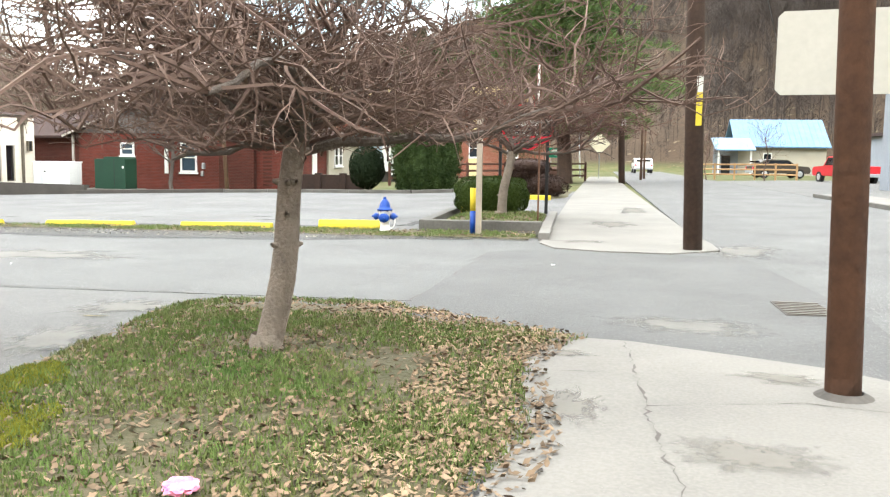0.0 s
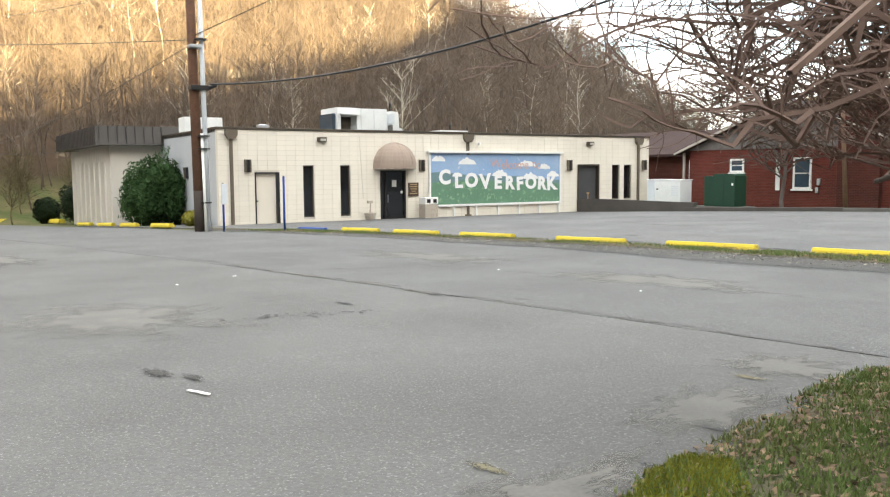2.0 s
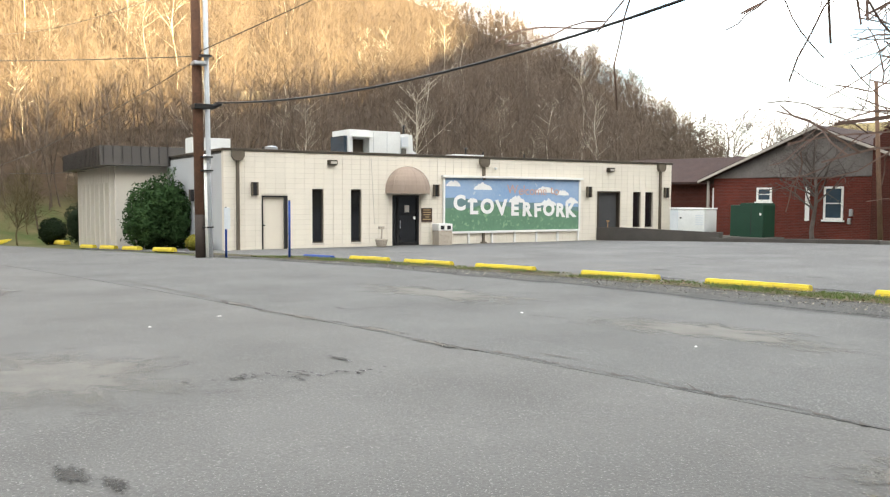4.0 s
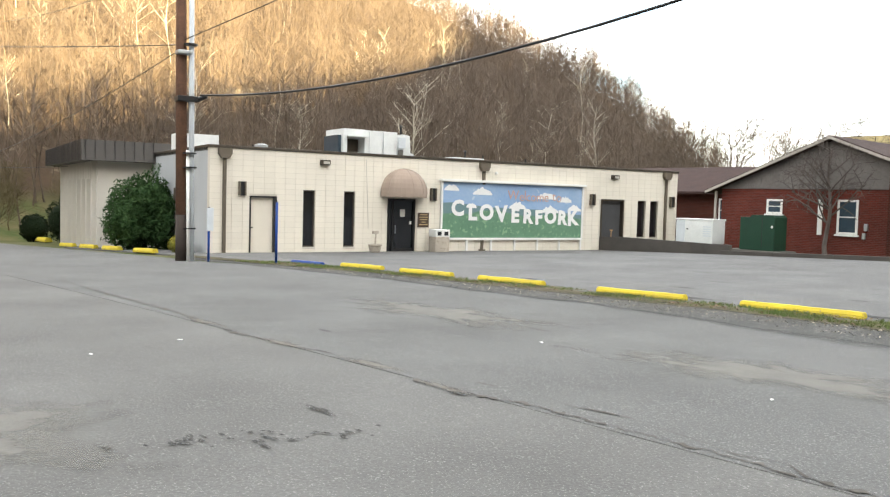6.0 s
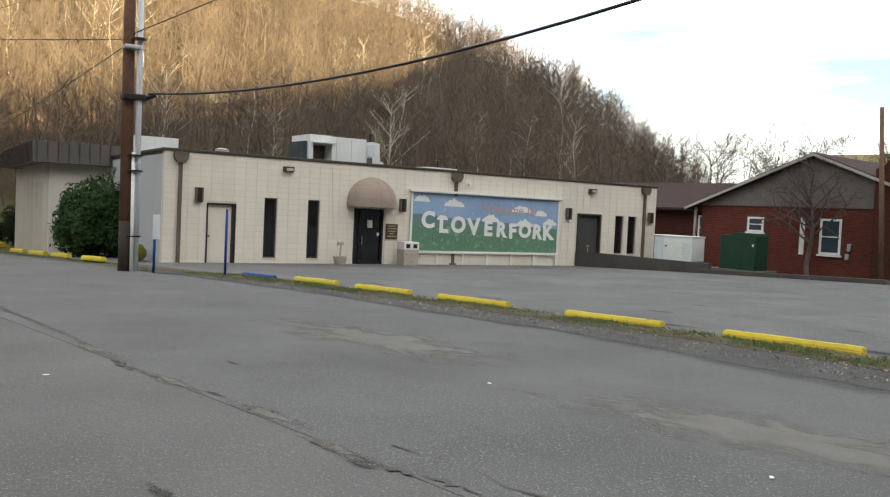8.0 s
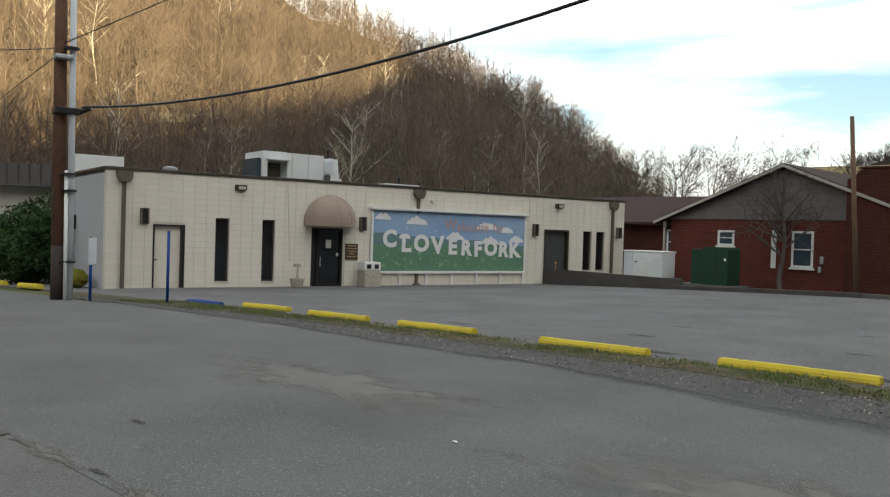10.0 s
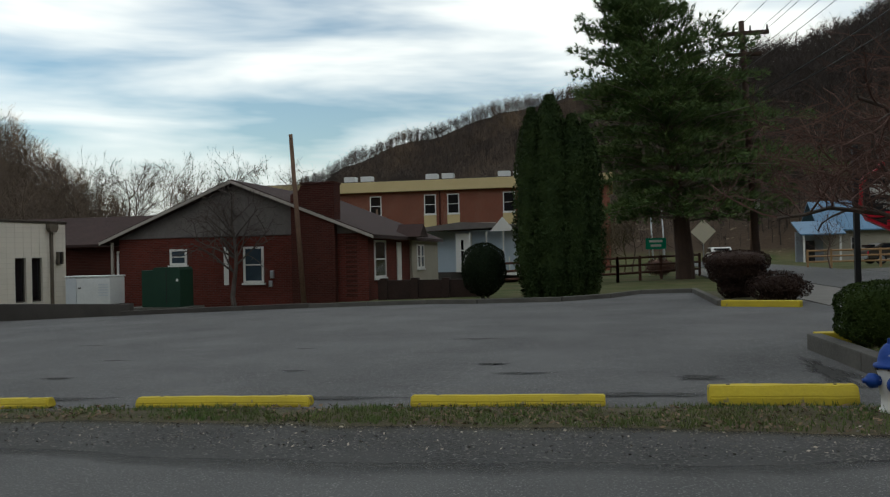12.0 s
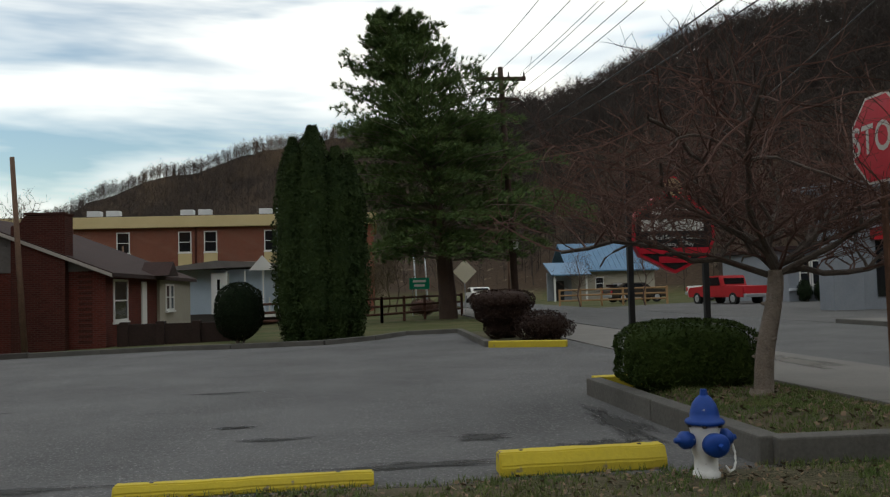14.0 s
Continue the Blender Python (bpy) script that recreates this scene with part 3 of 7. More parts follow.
def build_ground():
    V, F = [], []
    radii = [0.0] + [3.0 * i for i in range(1, 18)] + [54 + 4 * i for i in range(1, 50)] + [300, 420, 700, 1200, 2000]
    n = 240
    for r in radii[1:]:
        for i in range(n):
            t = 2 * math.pi * i / n
            x, y = HUB[0] + r * math.sin(t), HUB[1] + r * math.cos(t)
            V.append((x, y, terrain_z(x, y)))
    V.append((HUB[0], HUB[1], terrain_z(*HUB)))
    c = len(V) - 1
    for i in range(n):
        F.append((c, (i + 1) % n, i))
    for k in range(len(radii) - 2):
        for i in range(n):
            a, b = k * n + i, k * n + (i + 1) % n
            F.append((a, b, b + n, a + n))
    m = mat("ground_cover", (0.082, 0.056, 0.037), (0.04, 0.029, 0.021), 1.0, scale=0.12, fine=2.5, bump=0.5, depth=0.15, fleck=(0.15, 0.12, 0.085), fleck_at=0.66, fleck_scale=0.7, spec=0.1)
    nn, l = m.node_tree.nodes, m.node_tree.links
    p = nn["Principled BSDF"]
    ge = nn.new("ShaderNodeNewGeometry")
    s = nn.new("ShaderNodeSeparateXYZ")
    l.new(ge.outputs["Position"], s.inputs[0])
    r = nn.new("ShaderNodeMapRange")
    r.inputs["From Min"].default_value, r.inputs["From Max"].default_value = 0.2, 1.4
    l.new(s.outputs["Z"], r.inputs["Value"])
    gn = nn.new("ShaderNodeTexNoise")
    gn.inputs["Scale"].default_value, gn.inputs["Detail"].default_value = 0.5, 6
    l.new(ge.outputs["Position"], gn.inputs["Vector"])
    gr = nn.new("ShaderNodeValToRGB")
    gr.color_ramp.elements[0].color, gr.color_ramp.elements[1].color = (0.058, 0.076, 0.025, 1), (0.125, 0.105, 0.055, 1)
    gr.color_ramp.elements[0].position, gr.color_ramp.elements[1].position = 0.35, 0.7
    l.new(gn.outputs["Fac"], gr.inputs["Fac"])
    mxx = nn.new("ShaderNodeMix")
    mxx.data_type = "RGBA"
    src = p.inputs["Base Color"].links[0].from_socket
    l.new(r.outputs["Result"], mxx.inputs["Factor"])
    l.new(gr.outputs["Color"], mxx.inputs["A"])
    l.new(src, mxx.inputs["B"])
    l.new(mxx.outputs["Result"], p.inputs["Base Color"])
    me = raw("ground", V, F, m)
    for q in me.polygons:
        q.use_smooth = True
    tagged(new("ground", me), "valley floor grass rising to leaf-covered wooded hills", "ground", kind="structure")


build_ground()
sheet("car_park", [(-75, -40), (0.0, -40), (0.0, 7.3), (-75, 7.55)], 0.0, M["asphalt_old"], "pale worn asphalt forecourt with cracks and stains", "asphalt")
sheet("side_road", [(-75, 7.55), (0.0, 7.3), (0.0, 13.75), (-6, 13.85), (-15, 14.2), (-24, 14.0), (-27, 13.2), (-75, 15.0)], 0.004, M["asphalt_road"], "grey asphalt side road with patched edges", "road")
sheet("parking_lot", [(-45, 14.6), (-2.45, 14.6), (-2.45, 36.4), (-7.6, 36.4), (-8.6, 34.2), (-13, 34.2), (-45, 34.2)], 0.0, M["asphalt_lot"], "faded grey asphalt parking lot", "parking lot")
sheet("main_road", [(0.0, -60), (6.1, -60), (6.1, 190), (0.0, 190)], 0.0, M["asphalt_road"], "grey asphalt main street", "road")
sheet("pavement_near", [(-1.93, -14), (0.5, -14), (0.5, 4.0), (0.36, 4.7), (0.07, 5.08), (-0.18, 5.31), (-0.66, 5.56), (-1.33, 5.88), (-1.62, 5.93), (-2.15, 5.66), (-1.97, 5.0)], 0.018, M["concrete"], "cracked pale concrete pavement", "pavement")
sheet("pavement_far", [(-2.45, 12.9), (-2.2, 12.2), (-1.5, 11.85), (-0.6, 11.75), (0.1, 12.3), (0.12, 13.2), (-0.02, 15.6), (-0.3, 40), (-0.4, 75), (-2.6, 75), (-2.6, 31)], 0.022, M["concrete"], "worn pale concrete pavement along the street", "pavement")
sheet("pavement_east", [(6.1, 16), (7.7, 16), (7.7, 33), (6.1, 33)], 0.12, M["concrete"], "kerbed concrete pavement across the street", "pavement")
sheet("forecourt_east", [(6.1, 33), (26, 33), (26, 74), (6.1, 60)], 0.006, M["asphalt_old"], "grey asphalt forecourt across the street", "asphalt")


def ribbon(name, pts, width, up, material, label, category, seed, jag=0.08, step=0.22):
    """A jagged thin strip lying on the road."""
    rng = random.Random(seed)
    L, R = [], []
    for (a0, b0), (a1, b1) in zip(pts, pts[1:]):
        d = math.hypot(a1 - a0, b1 - b0)
        k = max(1, int(d / step))
        for i in range(k):
            t = i / k
            a, b = a0 + (a1 - a0) * t, b0 + (b1 - b0) * t
            nx, ny = -(b1 - b0) / d, (a1 - a0) / d
            o = rng.uniform(-jag, jag)
            w = width * (0.12 + 1.5 * rng.random() ** 4)
            L.append(street(a + nx * (o + w), b + ny * (o + w), None, up))
            R.append(street(a + nx * (o - w), b + ny * (o - w), None, up))
    V = L + R
    n = len(L)
    F = [(i, i + 1, n + i + 1, n + i) for i in range(n - 1)]
    return tagged(new(name, raw(name, V, F, material)), label, category, kind="structure")


ribbon("crack_long", [(-5.2, 7.3), (-5.6, 7.35), (-6.2, 7.34), (-6.75, 7.42), (-7.2, 7.38), (-8.1, 7.4), (-9.0, 7.38), (-9.5, 7.41), (-10.1, 7.28), (-10.7, 7.3)], 0.026, 0.010, M["crack"], "dark crack between two asphalt layers", "crack", 1, 0.035, 0.05)
ribbon("crack_middle", [(-11.1, 7.29), (-11.6, 7.44), (-12.0, 7.36)], 0.012, 0.010, M["crack"], "faint broken stretch of the long crack", "crack", 11, 0.03, 0.06)
ribbon("crack_far", [(-12.5, 7.38), (-13.5, 7.27), (-14.2, 7.4), (-15.4, 7.46), (-16.3, 7.55), (-18.4, 7.62), (-21.6, 7.85), (-24, 7.8), (-28.6, 7.35), (-40, 7.6)], 0.03, 0.010, M["crack"], "dark wandering crack in the asphalt", "crack", 12, 0.05, 0.09)
ribbon("crack_branch", [(-7.4, 7.45), (-9.0, 7.7), (-10.5, 7.6)], 0.012, 0.010, M["crack"], "fine branching asphalt crack", "crack", 2)
ribbon("pavement_crack", [(-1.36, 5.85), (-1.33, 4.94), (-1.29, 3.94), (-1.22, 3.16), (-1.2, 1.5), (-1.3, -4)], 0.007, 0.0205, M["crack"], "leaf-filled joint along the pavement", "crack", 3, 0.022, 0.05)
ribbon("pavement_joint", [(-1.95, 4.95), (-1.33, 4.94)], 0.009, 0.0205, M["crack"], "joint across the pavement slab", "crack", 4, 0.01, 0.1)
sheet("road_patch", [(-3.2, 7.0), (-2.3, 6.3), (-1.62, 5.9), (-0.66, 5.53), (0.07, 5.05), (0.36, 4.7), (0.6, 7.3), (0.3, 11.6), (-2.6, 11.9), (-3.06, 11.5)], 0.0065, M["asphalt_patch"], "darker square of newer asphalt at the corner", "asphalt")
ribbon("pole_joint", [(-1.3, 4.3), (-0.5, 4.5), (0.3, 4.3)], 0.006, 0.0205, M["crack"], "fine joint across the concrete", "crack", 8, 0.015, 0.08)
ribbon("road_seam", [(-3.2, 7.1), (-3.13, 9.2), (-3.06, 11.5)], 0.008, 0.010, M["crack"], "fine seam in the road surface", "crack", 5, 0.03)
ribbon("lot_crack", [(-12, 22.5), (-7, 24.5), (-4, 24.2)], 0.015, 0.006, M["crack"], "dark crack in the parking lot", "crack", 6)
for i in range(9):
    ribbon("paving_joint", [(-2.5, 15.5 + 3.1 * i), (-0.2, 15.5 + 3.1 * i)], 0.008, 0.027, M["crack"], "joint across the pavement", "joint", 40 + i, 0.01, 0.3)


def soften(m):
    """Lets a stain fade out raggedly towards its rim."""
    n, l = m.node_tree.nodes, m.node_tree.links
    at_ = n.new("ShaderNodeAttribute")
    at_.attribute_name = "fade"
    t = n.new("ShaderNodeTexNoise")
    t.inputs["Scale"].default_value, t.inputs["Detail"].default_value = 9, 6
    ad = n.new("ShaderNodeMath")
    ad.operation = "ADD"
    l.new(at_.outputs["Fac"], ad.inputs[0])
    l.new(t.outputs["Fac"], ad.inputs[1])
    r = n.new("ShaderNodeMapRange")
    r.inputs["From Min"].default_value, r.inputs["From Max"].default_value, r.inputs["To Max"].default_value = 0.65, 1.15, 0.8
    l.new(ad.outputs[0], r.inputs["Value"])
    l.new(r.outputs["Result"], n["Principled BSDF"].inputs["Alpha"])


for q in ("stain", "faded_yellow", "pale_worn", "concrete_stain", "gravel", "verge"):
    soften(M[q])


def ragged_strip(name, near, far, up, hump, material, label, category, seed, fades):
    """A long strip between two lines in street metres, thinning out raggedly at its edges."""
    V, F, fade, rows = [], [], [], len(fades)

    def line(pts, a):
        for (a0, b0), (a1, b1) in zip(pts, pts[1:]):
            if a0 <= a <= a1:
                return b0 + (b1 - b0) * (a - a0) / (a1 - a0)
        return pts[-1][1] if a > pts[-1][0] else pts[0][1]
    a, end, n = near[0][0], near[-1][0], 0
    while a <= end:
        b0 = line(near, a) + 0.16 * noise.noise(Vector((a * 0.7, seed, 0))) + 0.08 * noise.noise(Vector((a * 2.6, seed, 3)))
        b1 = line(far, a) + 0.10 * noise.noise(Vector((a * 1.7, seed, 7)))
        for k, f in enumerate(fades):
            t = k / (rows - 1)
            V.append(street(a, b0 + (b1 - b0) * t, None, up + hump * math.sin(math.pi * t) * (0.7 + 0.6 * noise.noise(Vector((a * 2, t * 3, seed))))))
            fade.append(f)
        n += 1
        a += 0.18
    for i in range(n - 1):
        for k in range(rows - 1):
            q = i * rows + k
            F.append((q, q + rows, q + rows + 1, q + 1))
    me = raw(name, V, F, material)
    for p in me.polygons:
        p.use_smooth = True
    at_ = me.attributes.new("fade", "FLOAT", "POINT")
    for i, f in enumerate(fade):
        at_.data[i].value = f
    return tagged(new(name, me), label, category, kind="structure")


ragged_strip("gravel_shoulder", [(-30, 13.2), (-20, 13.25), (-15, 13.0), (-11.5, 12.7), (-9.5, 12.15), (-7, 12.3), (-5.5, 12.7), (-3.5, 13.2)], [(-30, 14.3), (-2.6, 14.3)], 0.009, 0.006, M["gravel"], "loose dark gravel shoulder beside the road", "gravel", 3, (0.1, 0.75, 1, 1, 1))
ragged_strip("verge", [(-32, 13.9), (-27, 13.7), (-20, 14.05), (-12, 13.95), (-7, 13.6), (-4.6, 13.35), (-2.5, 13.1)], [(-32, 14.75), (-2.5, 14.88)], 0.012, 0.03, M["verge"], "thin grass verge with dry leaves under the wheel stops", "verge", 9, (0.0, 0.7, 1, 1, 1, 0.7, 0.2))


def stain(a, b, ra, rb, seed, material="stain", up=0.010):
    rng = random.Random(seed)
    V = [street(a, b, None, up)]
    n = 22
    for i in range(n):
        t = 2 * math.pi * i / n
        k = 0.55 + 0.6 * rng.random()
        V.append(street(a + math.cos(t) * ra * k, b + math.sin(t) * rb * k, None, up))
    F = [(0, 1 + i, 1 + (i + 1) % n) for i in range(n)]
    me = raw("road_stain", V, F, M[material])
    fade = me.attributes.new("fade", "FLOAT", "POINT")
    fade.data[0].value = 1.0
    ob = new("road_stain", me)
    ob.visible_shadow = False
    tagged(ob, "dark oily stain on the asphalt" if material == "stain" else "brownish dirt stain on the concrete" if material == "concrete_stain" else "pale worn patch of the asphalt", "stain", "road stains", "structure")


for s in [(-8.3, 3.33, .28, .12), (-8.0, 3.45, .2, .08), (-13.4, 8.2, .2, .05), (-5.05, 4.9, .16, .05), (-4.95, 4.2, .07, .04), (-9.1, 18.0, .3, .12), (-8.95, 18.0, .2, .09), (-9.05, 18.03, .25, .1), (-8.55, 17.1, .55, .14), (-11.6, 17.6, .3, .1), (-14.8, 17.2, .5, .12),
          (-18.0, 16.2, .6, .14), (-22.0, 16.4, .8, .12), (-6.6, 16.6, .45, .3), (-5.2, 17.0, .35, 1.7), (-5.6, 15.9, .6, .4), (-7.2, 15.5, 1.2, .2), (-10.5, 15.4, 1.6, .18), (-13.8, 15.45, 1.4, .2), (-9.8, 21.5, .8, .1), (-15.2, 19.2, .5, .08), (-17.5, 22.0, .7, .1), (-12.5, 20.4, .25, .08)]:
    stain(*s, int(abs(s[0] * 31 + s[1] * 7)))
for s in [(-5.39, 3.65, .2, .06), (-5.48, 2.78, .16, .06), (-5.5, 6.05, .2, .06)]:
    stain(*s, int(abs(s[0] * 57)), "faded_yellow")
for s in [(-5.5, 6.5, .7, .6), (-5.3, 5.2, .5, .9), (-5.0, 3.6, .4, .9), (-0.9, 6.6, .9, .5), (0.4, 12.4, .8, 1.2), (-1.2, 12.9, 1.6, .4), (-9, 10, 2.5, .8), (-14, 10.5, 3, .9), (-11, 4, 2.0, 1.2), (-20, 5, 3, 1)]:
    stain(*s, int(abs(s[0] * 91)), "pale_worn", 0.007)
for s in [(-0.9, 3.6, .5, .3), (-0.5, 5.0, .35, .2), (-1.7, 4.2, .25, .5), (-1.1, 2.2, .4, .4), (-1.8, 5.4, .3, .15), (-1.3, 17, .7, 1.2), (-0.8, 22, .5, 2.0), (-1.8, 13.2, .6, .3)]:
    stain(*s, int(abs(s[0] * 71 + s[1])), "concrete_stain", 0.026 if s[1] > 8 else 0.0215)
for s in [(-11.4, 7.42, .7, .12), (-12.9, 7.36, .8, .12), (-10.3, 7.3, .5, .1), (-14.8, 7.42, .8, .13)]:
    stain(*s, int(abs(s[0] * 37)), "concrete_stain", 0.0085)
for s in [(-10.02, 7.23, .16, .06), (-10.15, 6.12, .28, .06), (-12.2, 7.42, .2, .04), (-14.0, 7.33, .22, .05), (-9.94, 5.06, .12, .05), (-9.6, 5.4, .1, .03)]:
    stain(*s, int(abs(s[0] * 43 + s[1])))
rs = random.Random(12)
for i in range(40):
    u = rs.random()
    stain(-10.05 + 0.55 * u + rs.gauss(0, 0.07), 4.95 + 1.1 * u + rs.gauss(0, 0.12), rs.uniform(.015, .075), rs.uniform(.012, .035), 100 + i)


def kerb(name, pts, w, h, material, label, up=0.0, pieces=None, category="kerb"):
    """A kerb of bevelled stones along a line in street metres."""
    e = thing(name, Matrix.Identity(4), label, category, kind="structure")
    for (a0, b0), (a1, b1) in zip(pts, pts[1:]):
        d = math.hypot(a1 - a0, b1 - b0)
        k = max(1, round(d / (pieces or 2.4)))
        for i in range(k):
            p, q = street(a0 + (a1 - a0) * i / k, b0 + (b1 - b0) * i / k), street(a0 + (a1 - a0) * (i + 1) / k, b0 + (b1 - b0) * (i + 1) / k)
            L = (q - p).length
            bm = B(0.004, -w / 2, -0.15, L - 0.004, w / 2, h, bevel=0.018)
            ob = part("kerb_stone", bm, material, e)
            ob.matrix_world = Matrix.Translation(p + Vector((0, 0, up))) @ (q - p).to_track_quat("X", "Z").to_matrix().to_4x4()
    return e


kerb("kerb_lot_north", [(-17.5, 34.3), (-13.4, 34.1), (-11.6, 33.3), (-9.0, 33.0), (-7.6, 34.3), (-6.6, 36.4), (-4.8, 36.4), (-4.85, 29.0)], 0.18, 0.14, M["kerb"], "low weathered concrete kerb round the lot")
kerb("kerb_lot_west", [(-24.5, 34.3), (-17.5, 34.3)], 0.2, 0.16, M["kerb_dark"], "low dark kerb before the brick house")
kerb("kerb_planter", [(-4.82, 19.3), (-4.65, 14.84), (-2.55, 14.75)], 0.2, 0.21, M["kerb"], "stained concrete planter kerb")
kerb("kerb_yellow_nose", [(-4.85, 28.8), (-3.2, 27.9)], 0.2, 0.15, M["yellow"], "yellow-painted kerb end of the hedge bed")
kerb("kerb_yellow_tip", [(-4.8, 19.4), (-4.0, 19.42)], 0.2, 0.215, M["yellow"], "yellow-painted planter kerb end")
kerb("kerb_white", [(-2.42, 13.4), (-2.5, 15.6), (-2.6, 19.3)], 0.18, 0.13, M["concrete"], "crumbling pale kerb beside the pavement", pieces=1.1)
kerb("kerb_east", [(6.15, 16), (6.15, 33)], 0.16, 0.13, M["kerb"], "concrete kerb across the street")


def mound(name, pts, h, material, label, seed, category="grass bed"):
    """A low bed of earth inside an outline."""
    rng = random.Random(seed)
    ca, cb = sum(p[0] for p in pts) / len(pts), sum(p[1] for p in pts) / len(pts)
    V, F, rings = [], [], 9
    fine = []
    for p, q in zip(pts, pts[1:] + pts[:1]):
        for i in range(5):
            t = i / 5
            j = rng.uniform(-0.04, 0.04)
            fine.append((p[0] + (q[0] - p[0]) * t + j, p[1] + (q[1] - p[1]) * t + rng.uniform(-0.04, 0.04)))
    n = len(fine)
    for k in range(rings + 1):
        s = 1 - k / rings
        for a, b in fine:
            x, y = ca + (a - ca) * s, cb + (b - cb) * s
            z = -0.05 if k == 0 else h * min(1, (k / rings) * 2.2) ** 0.6 + 0.018 * noise.noise(Vector((x * 3, y * 3, 0)))
            V.append(street(x, y, None, z))
    for k in range(rings):
        for i in range(n):
            a, b = k * n + i, k * n + (i + 1) % n
            F.append((a, b, b + n, a + n))
    me = raw(name, V, F, material)
    for q in me.polygons:
        q.use_smooth = True
    return tagged(new(name, me), label, category, kind="structure")


ISLAND = [(-3.75, 1.2), (-3.85, 2.4), (-4.05, 2.82), (-4.4, 3.05), (-4.72, 3.57), (-4.88, 4.1), (-4.93, 4.75), (-5.0, 5.4), (-5.1, 6.2), (-5.08, 6.85), (-4.6, 7.12), (-3.9, 7.15), (-3.3, 7.14), (-3.08, 6.9), (-2.3, 6.3), (-1.65, 5.95), (-1.97, 5.15), (-1.95, 4.6), (-1.84, 3.7), (-2.0, 3.0), (-2.05, 1.2), (-2.1, -3), (-3.7, -3)]
mound("leaf_bed", ISLAND, 0.07, M["soil"], "patchy grass bed strewn with dry brown leaves", 3)
mound("planter_bed", [(-4.68, 19.2), (-4.62, 14.95), (-2.58, 14.85), (-2.68, 19.2)], 0.17, M["soil"], "leaf-strewn planter bed of dry grass", 5)
mound("hedge_bed", [(-4.75, 36.3), (-4.75, 29.1), (-3.2, 28.1), (-2.7, 30), (-2.7, 36.3)], 0.1, M["soil"], "dry grass bed under the clipped hedge", 6)


def inside(a, b, poly):
    c = False
    for (x0, y0), (x1, y1) in zip(poly, poly[1:] + poly[:1]):
        if (y0 > b) != (y1 > b) and a < (x1 - x0) * (b - y0) / (y1 - y0) + x0:
            c = not c
    return c


def rise(a, b, poly, h):
    """How high a mound stands over the slope at a, b."""
    ca, cb = sum(p[0] for p in poly) / len(poly), sum(p[1] for p in poly) / len(poly)
    da, db = a - ca, b - cb
    far = 1e9
    for (x0, y0), (x1, y1) in zip(poly, poly[1:] + poly[:1]):
        ex, ey = x1 - x0, y1 - y0
        den = da * ey - db * ex
        if abs(den) > 1e-9:
            t = ((x0 - ca) * ey - (y0 - cb) * ex) / den
            u = ((x0 - ca) * db - (y0 - cb) * da) / den
            if t > 0 and 0 <= u <= 1:
                far = min(far, t)
    k = max(0.0, 1 - 1 / far)
    return h * min(1, k * 2.2) ** 0.6 + 0.018 * noise.noise(Vector((a * 3, b * 3, 0)))


def scatter(name, poly, n, size, up, material, label, seed, kind="leaf", clump=0.0, hill=None):
    rng = random.Random(seed)
    lo_a, hi_a = min(p[0] for p in poly), max(p[0] for p in poly)
    lo_b, hi_b = min(p[1] for p in poly), max(p[1] for p in poly)
    V, F, made = [], [], 0
    for tries in range(n * 12):
        if made >= n:
            break
        a, b = rng.uniform(lo_a, hi_a), rng.uniform(lo_b, hi_b)
        if not inside(a, b, poly):
            continue
        if clump and rng.random() > 0.6 + clump * 4 * noise.noise(Vector((a * 1.3, b * 1.3, seed))):
            continue
        made += 1
        p = street(a, b, None, up + rng.uniform(0, 0.012) + (rise(a, b, hill[0], hill[1]) if hill else 0))
        s = size * rng.uniform(0.5, 1.5)
        t = rng.uniform(0, 6.28)
        u = Vector((math.cos(t), math.sin(t), rng.uniform(-0.35, 0.45)))
        if kind == "leaf":
            w = Vector((-math.sin(t), math.cos(t), rng.uniform(-0.5, 0.6))) * 0.45
            k = len(V)
            V += [p - u * s, p + w * s + Vector((0, 0, s * 0.3)), p + u * s + Vector((0, 0, s * 0.35)), p - w * s]
            F.append((k, k + 1, k + 2, k + 3))
        else:
            for j in range(3):
                t = rng.uniform(0, 6.28)
                q = p + Vector((rng.uniform(-.03, .03), rng.uniform(-.03, .03), 0))
                w = Vector((math.cos(t), math.sin(t), 0)) * 0.005
                k = len(V)
                V += [q - w, q + w, q + Vector((rng.uniform(-1, 1) * 0.5, rng.uniform(-1, 1) * 0.5, 1)) * s]
                F.append((k, k + 1, k + 2))
    return tagged(new(name, raw(name, V, F, material)), label, "leaves" if kind == "leaf" else "grass", kind="stuff")


scatter("fallen_leaves", ISLAND, 15000, 0.019, 0.004, M["dryleaf"], "dry brown leaves scattered over the grass bed", 21, "leaf", 0.1, (ISLAND, 0.07))
scatter("edge_leaves", [(-3.3, 7.1), (-2.3, 6.3), (-1.75, 5.9), (-2.0, 5.0), (-1.88, 3.7), (-2.1, 2.6), (-2.9, 2.6), (-2.5, 4.0), (-2.6, 5.0), (-3.0, 6.0), (-3.6, 6.6)], 3200, 0.018, 0.010, M["dryleaf"], "thick band of dry brown leaves along the bed's edge", 30, "leaf", 0.12, (ISLAND, 0.07))
scatter("grass_tufts", ISLAND, 22000, 0.032, -0.004, M["grass"], "short patchy green grass of the bed", 22, "grass", 0.3, (ISLAND, 0.07))
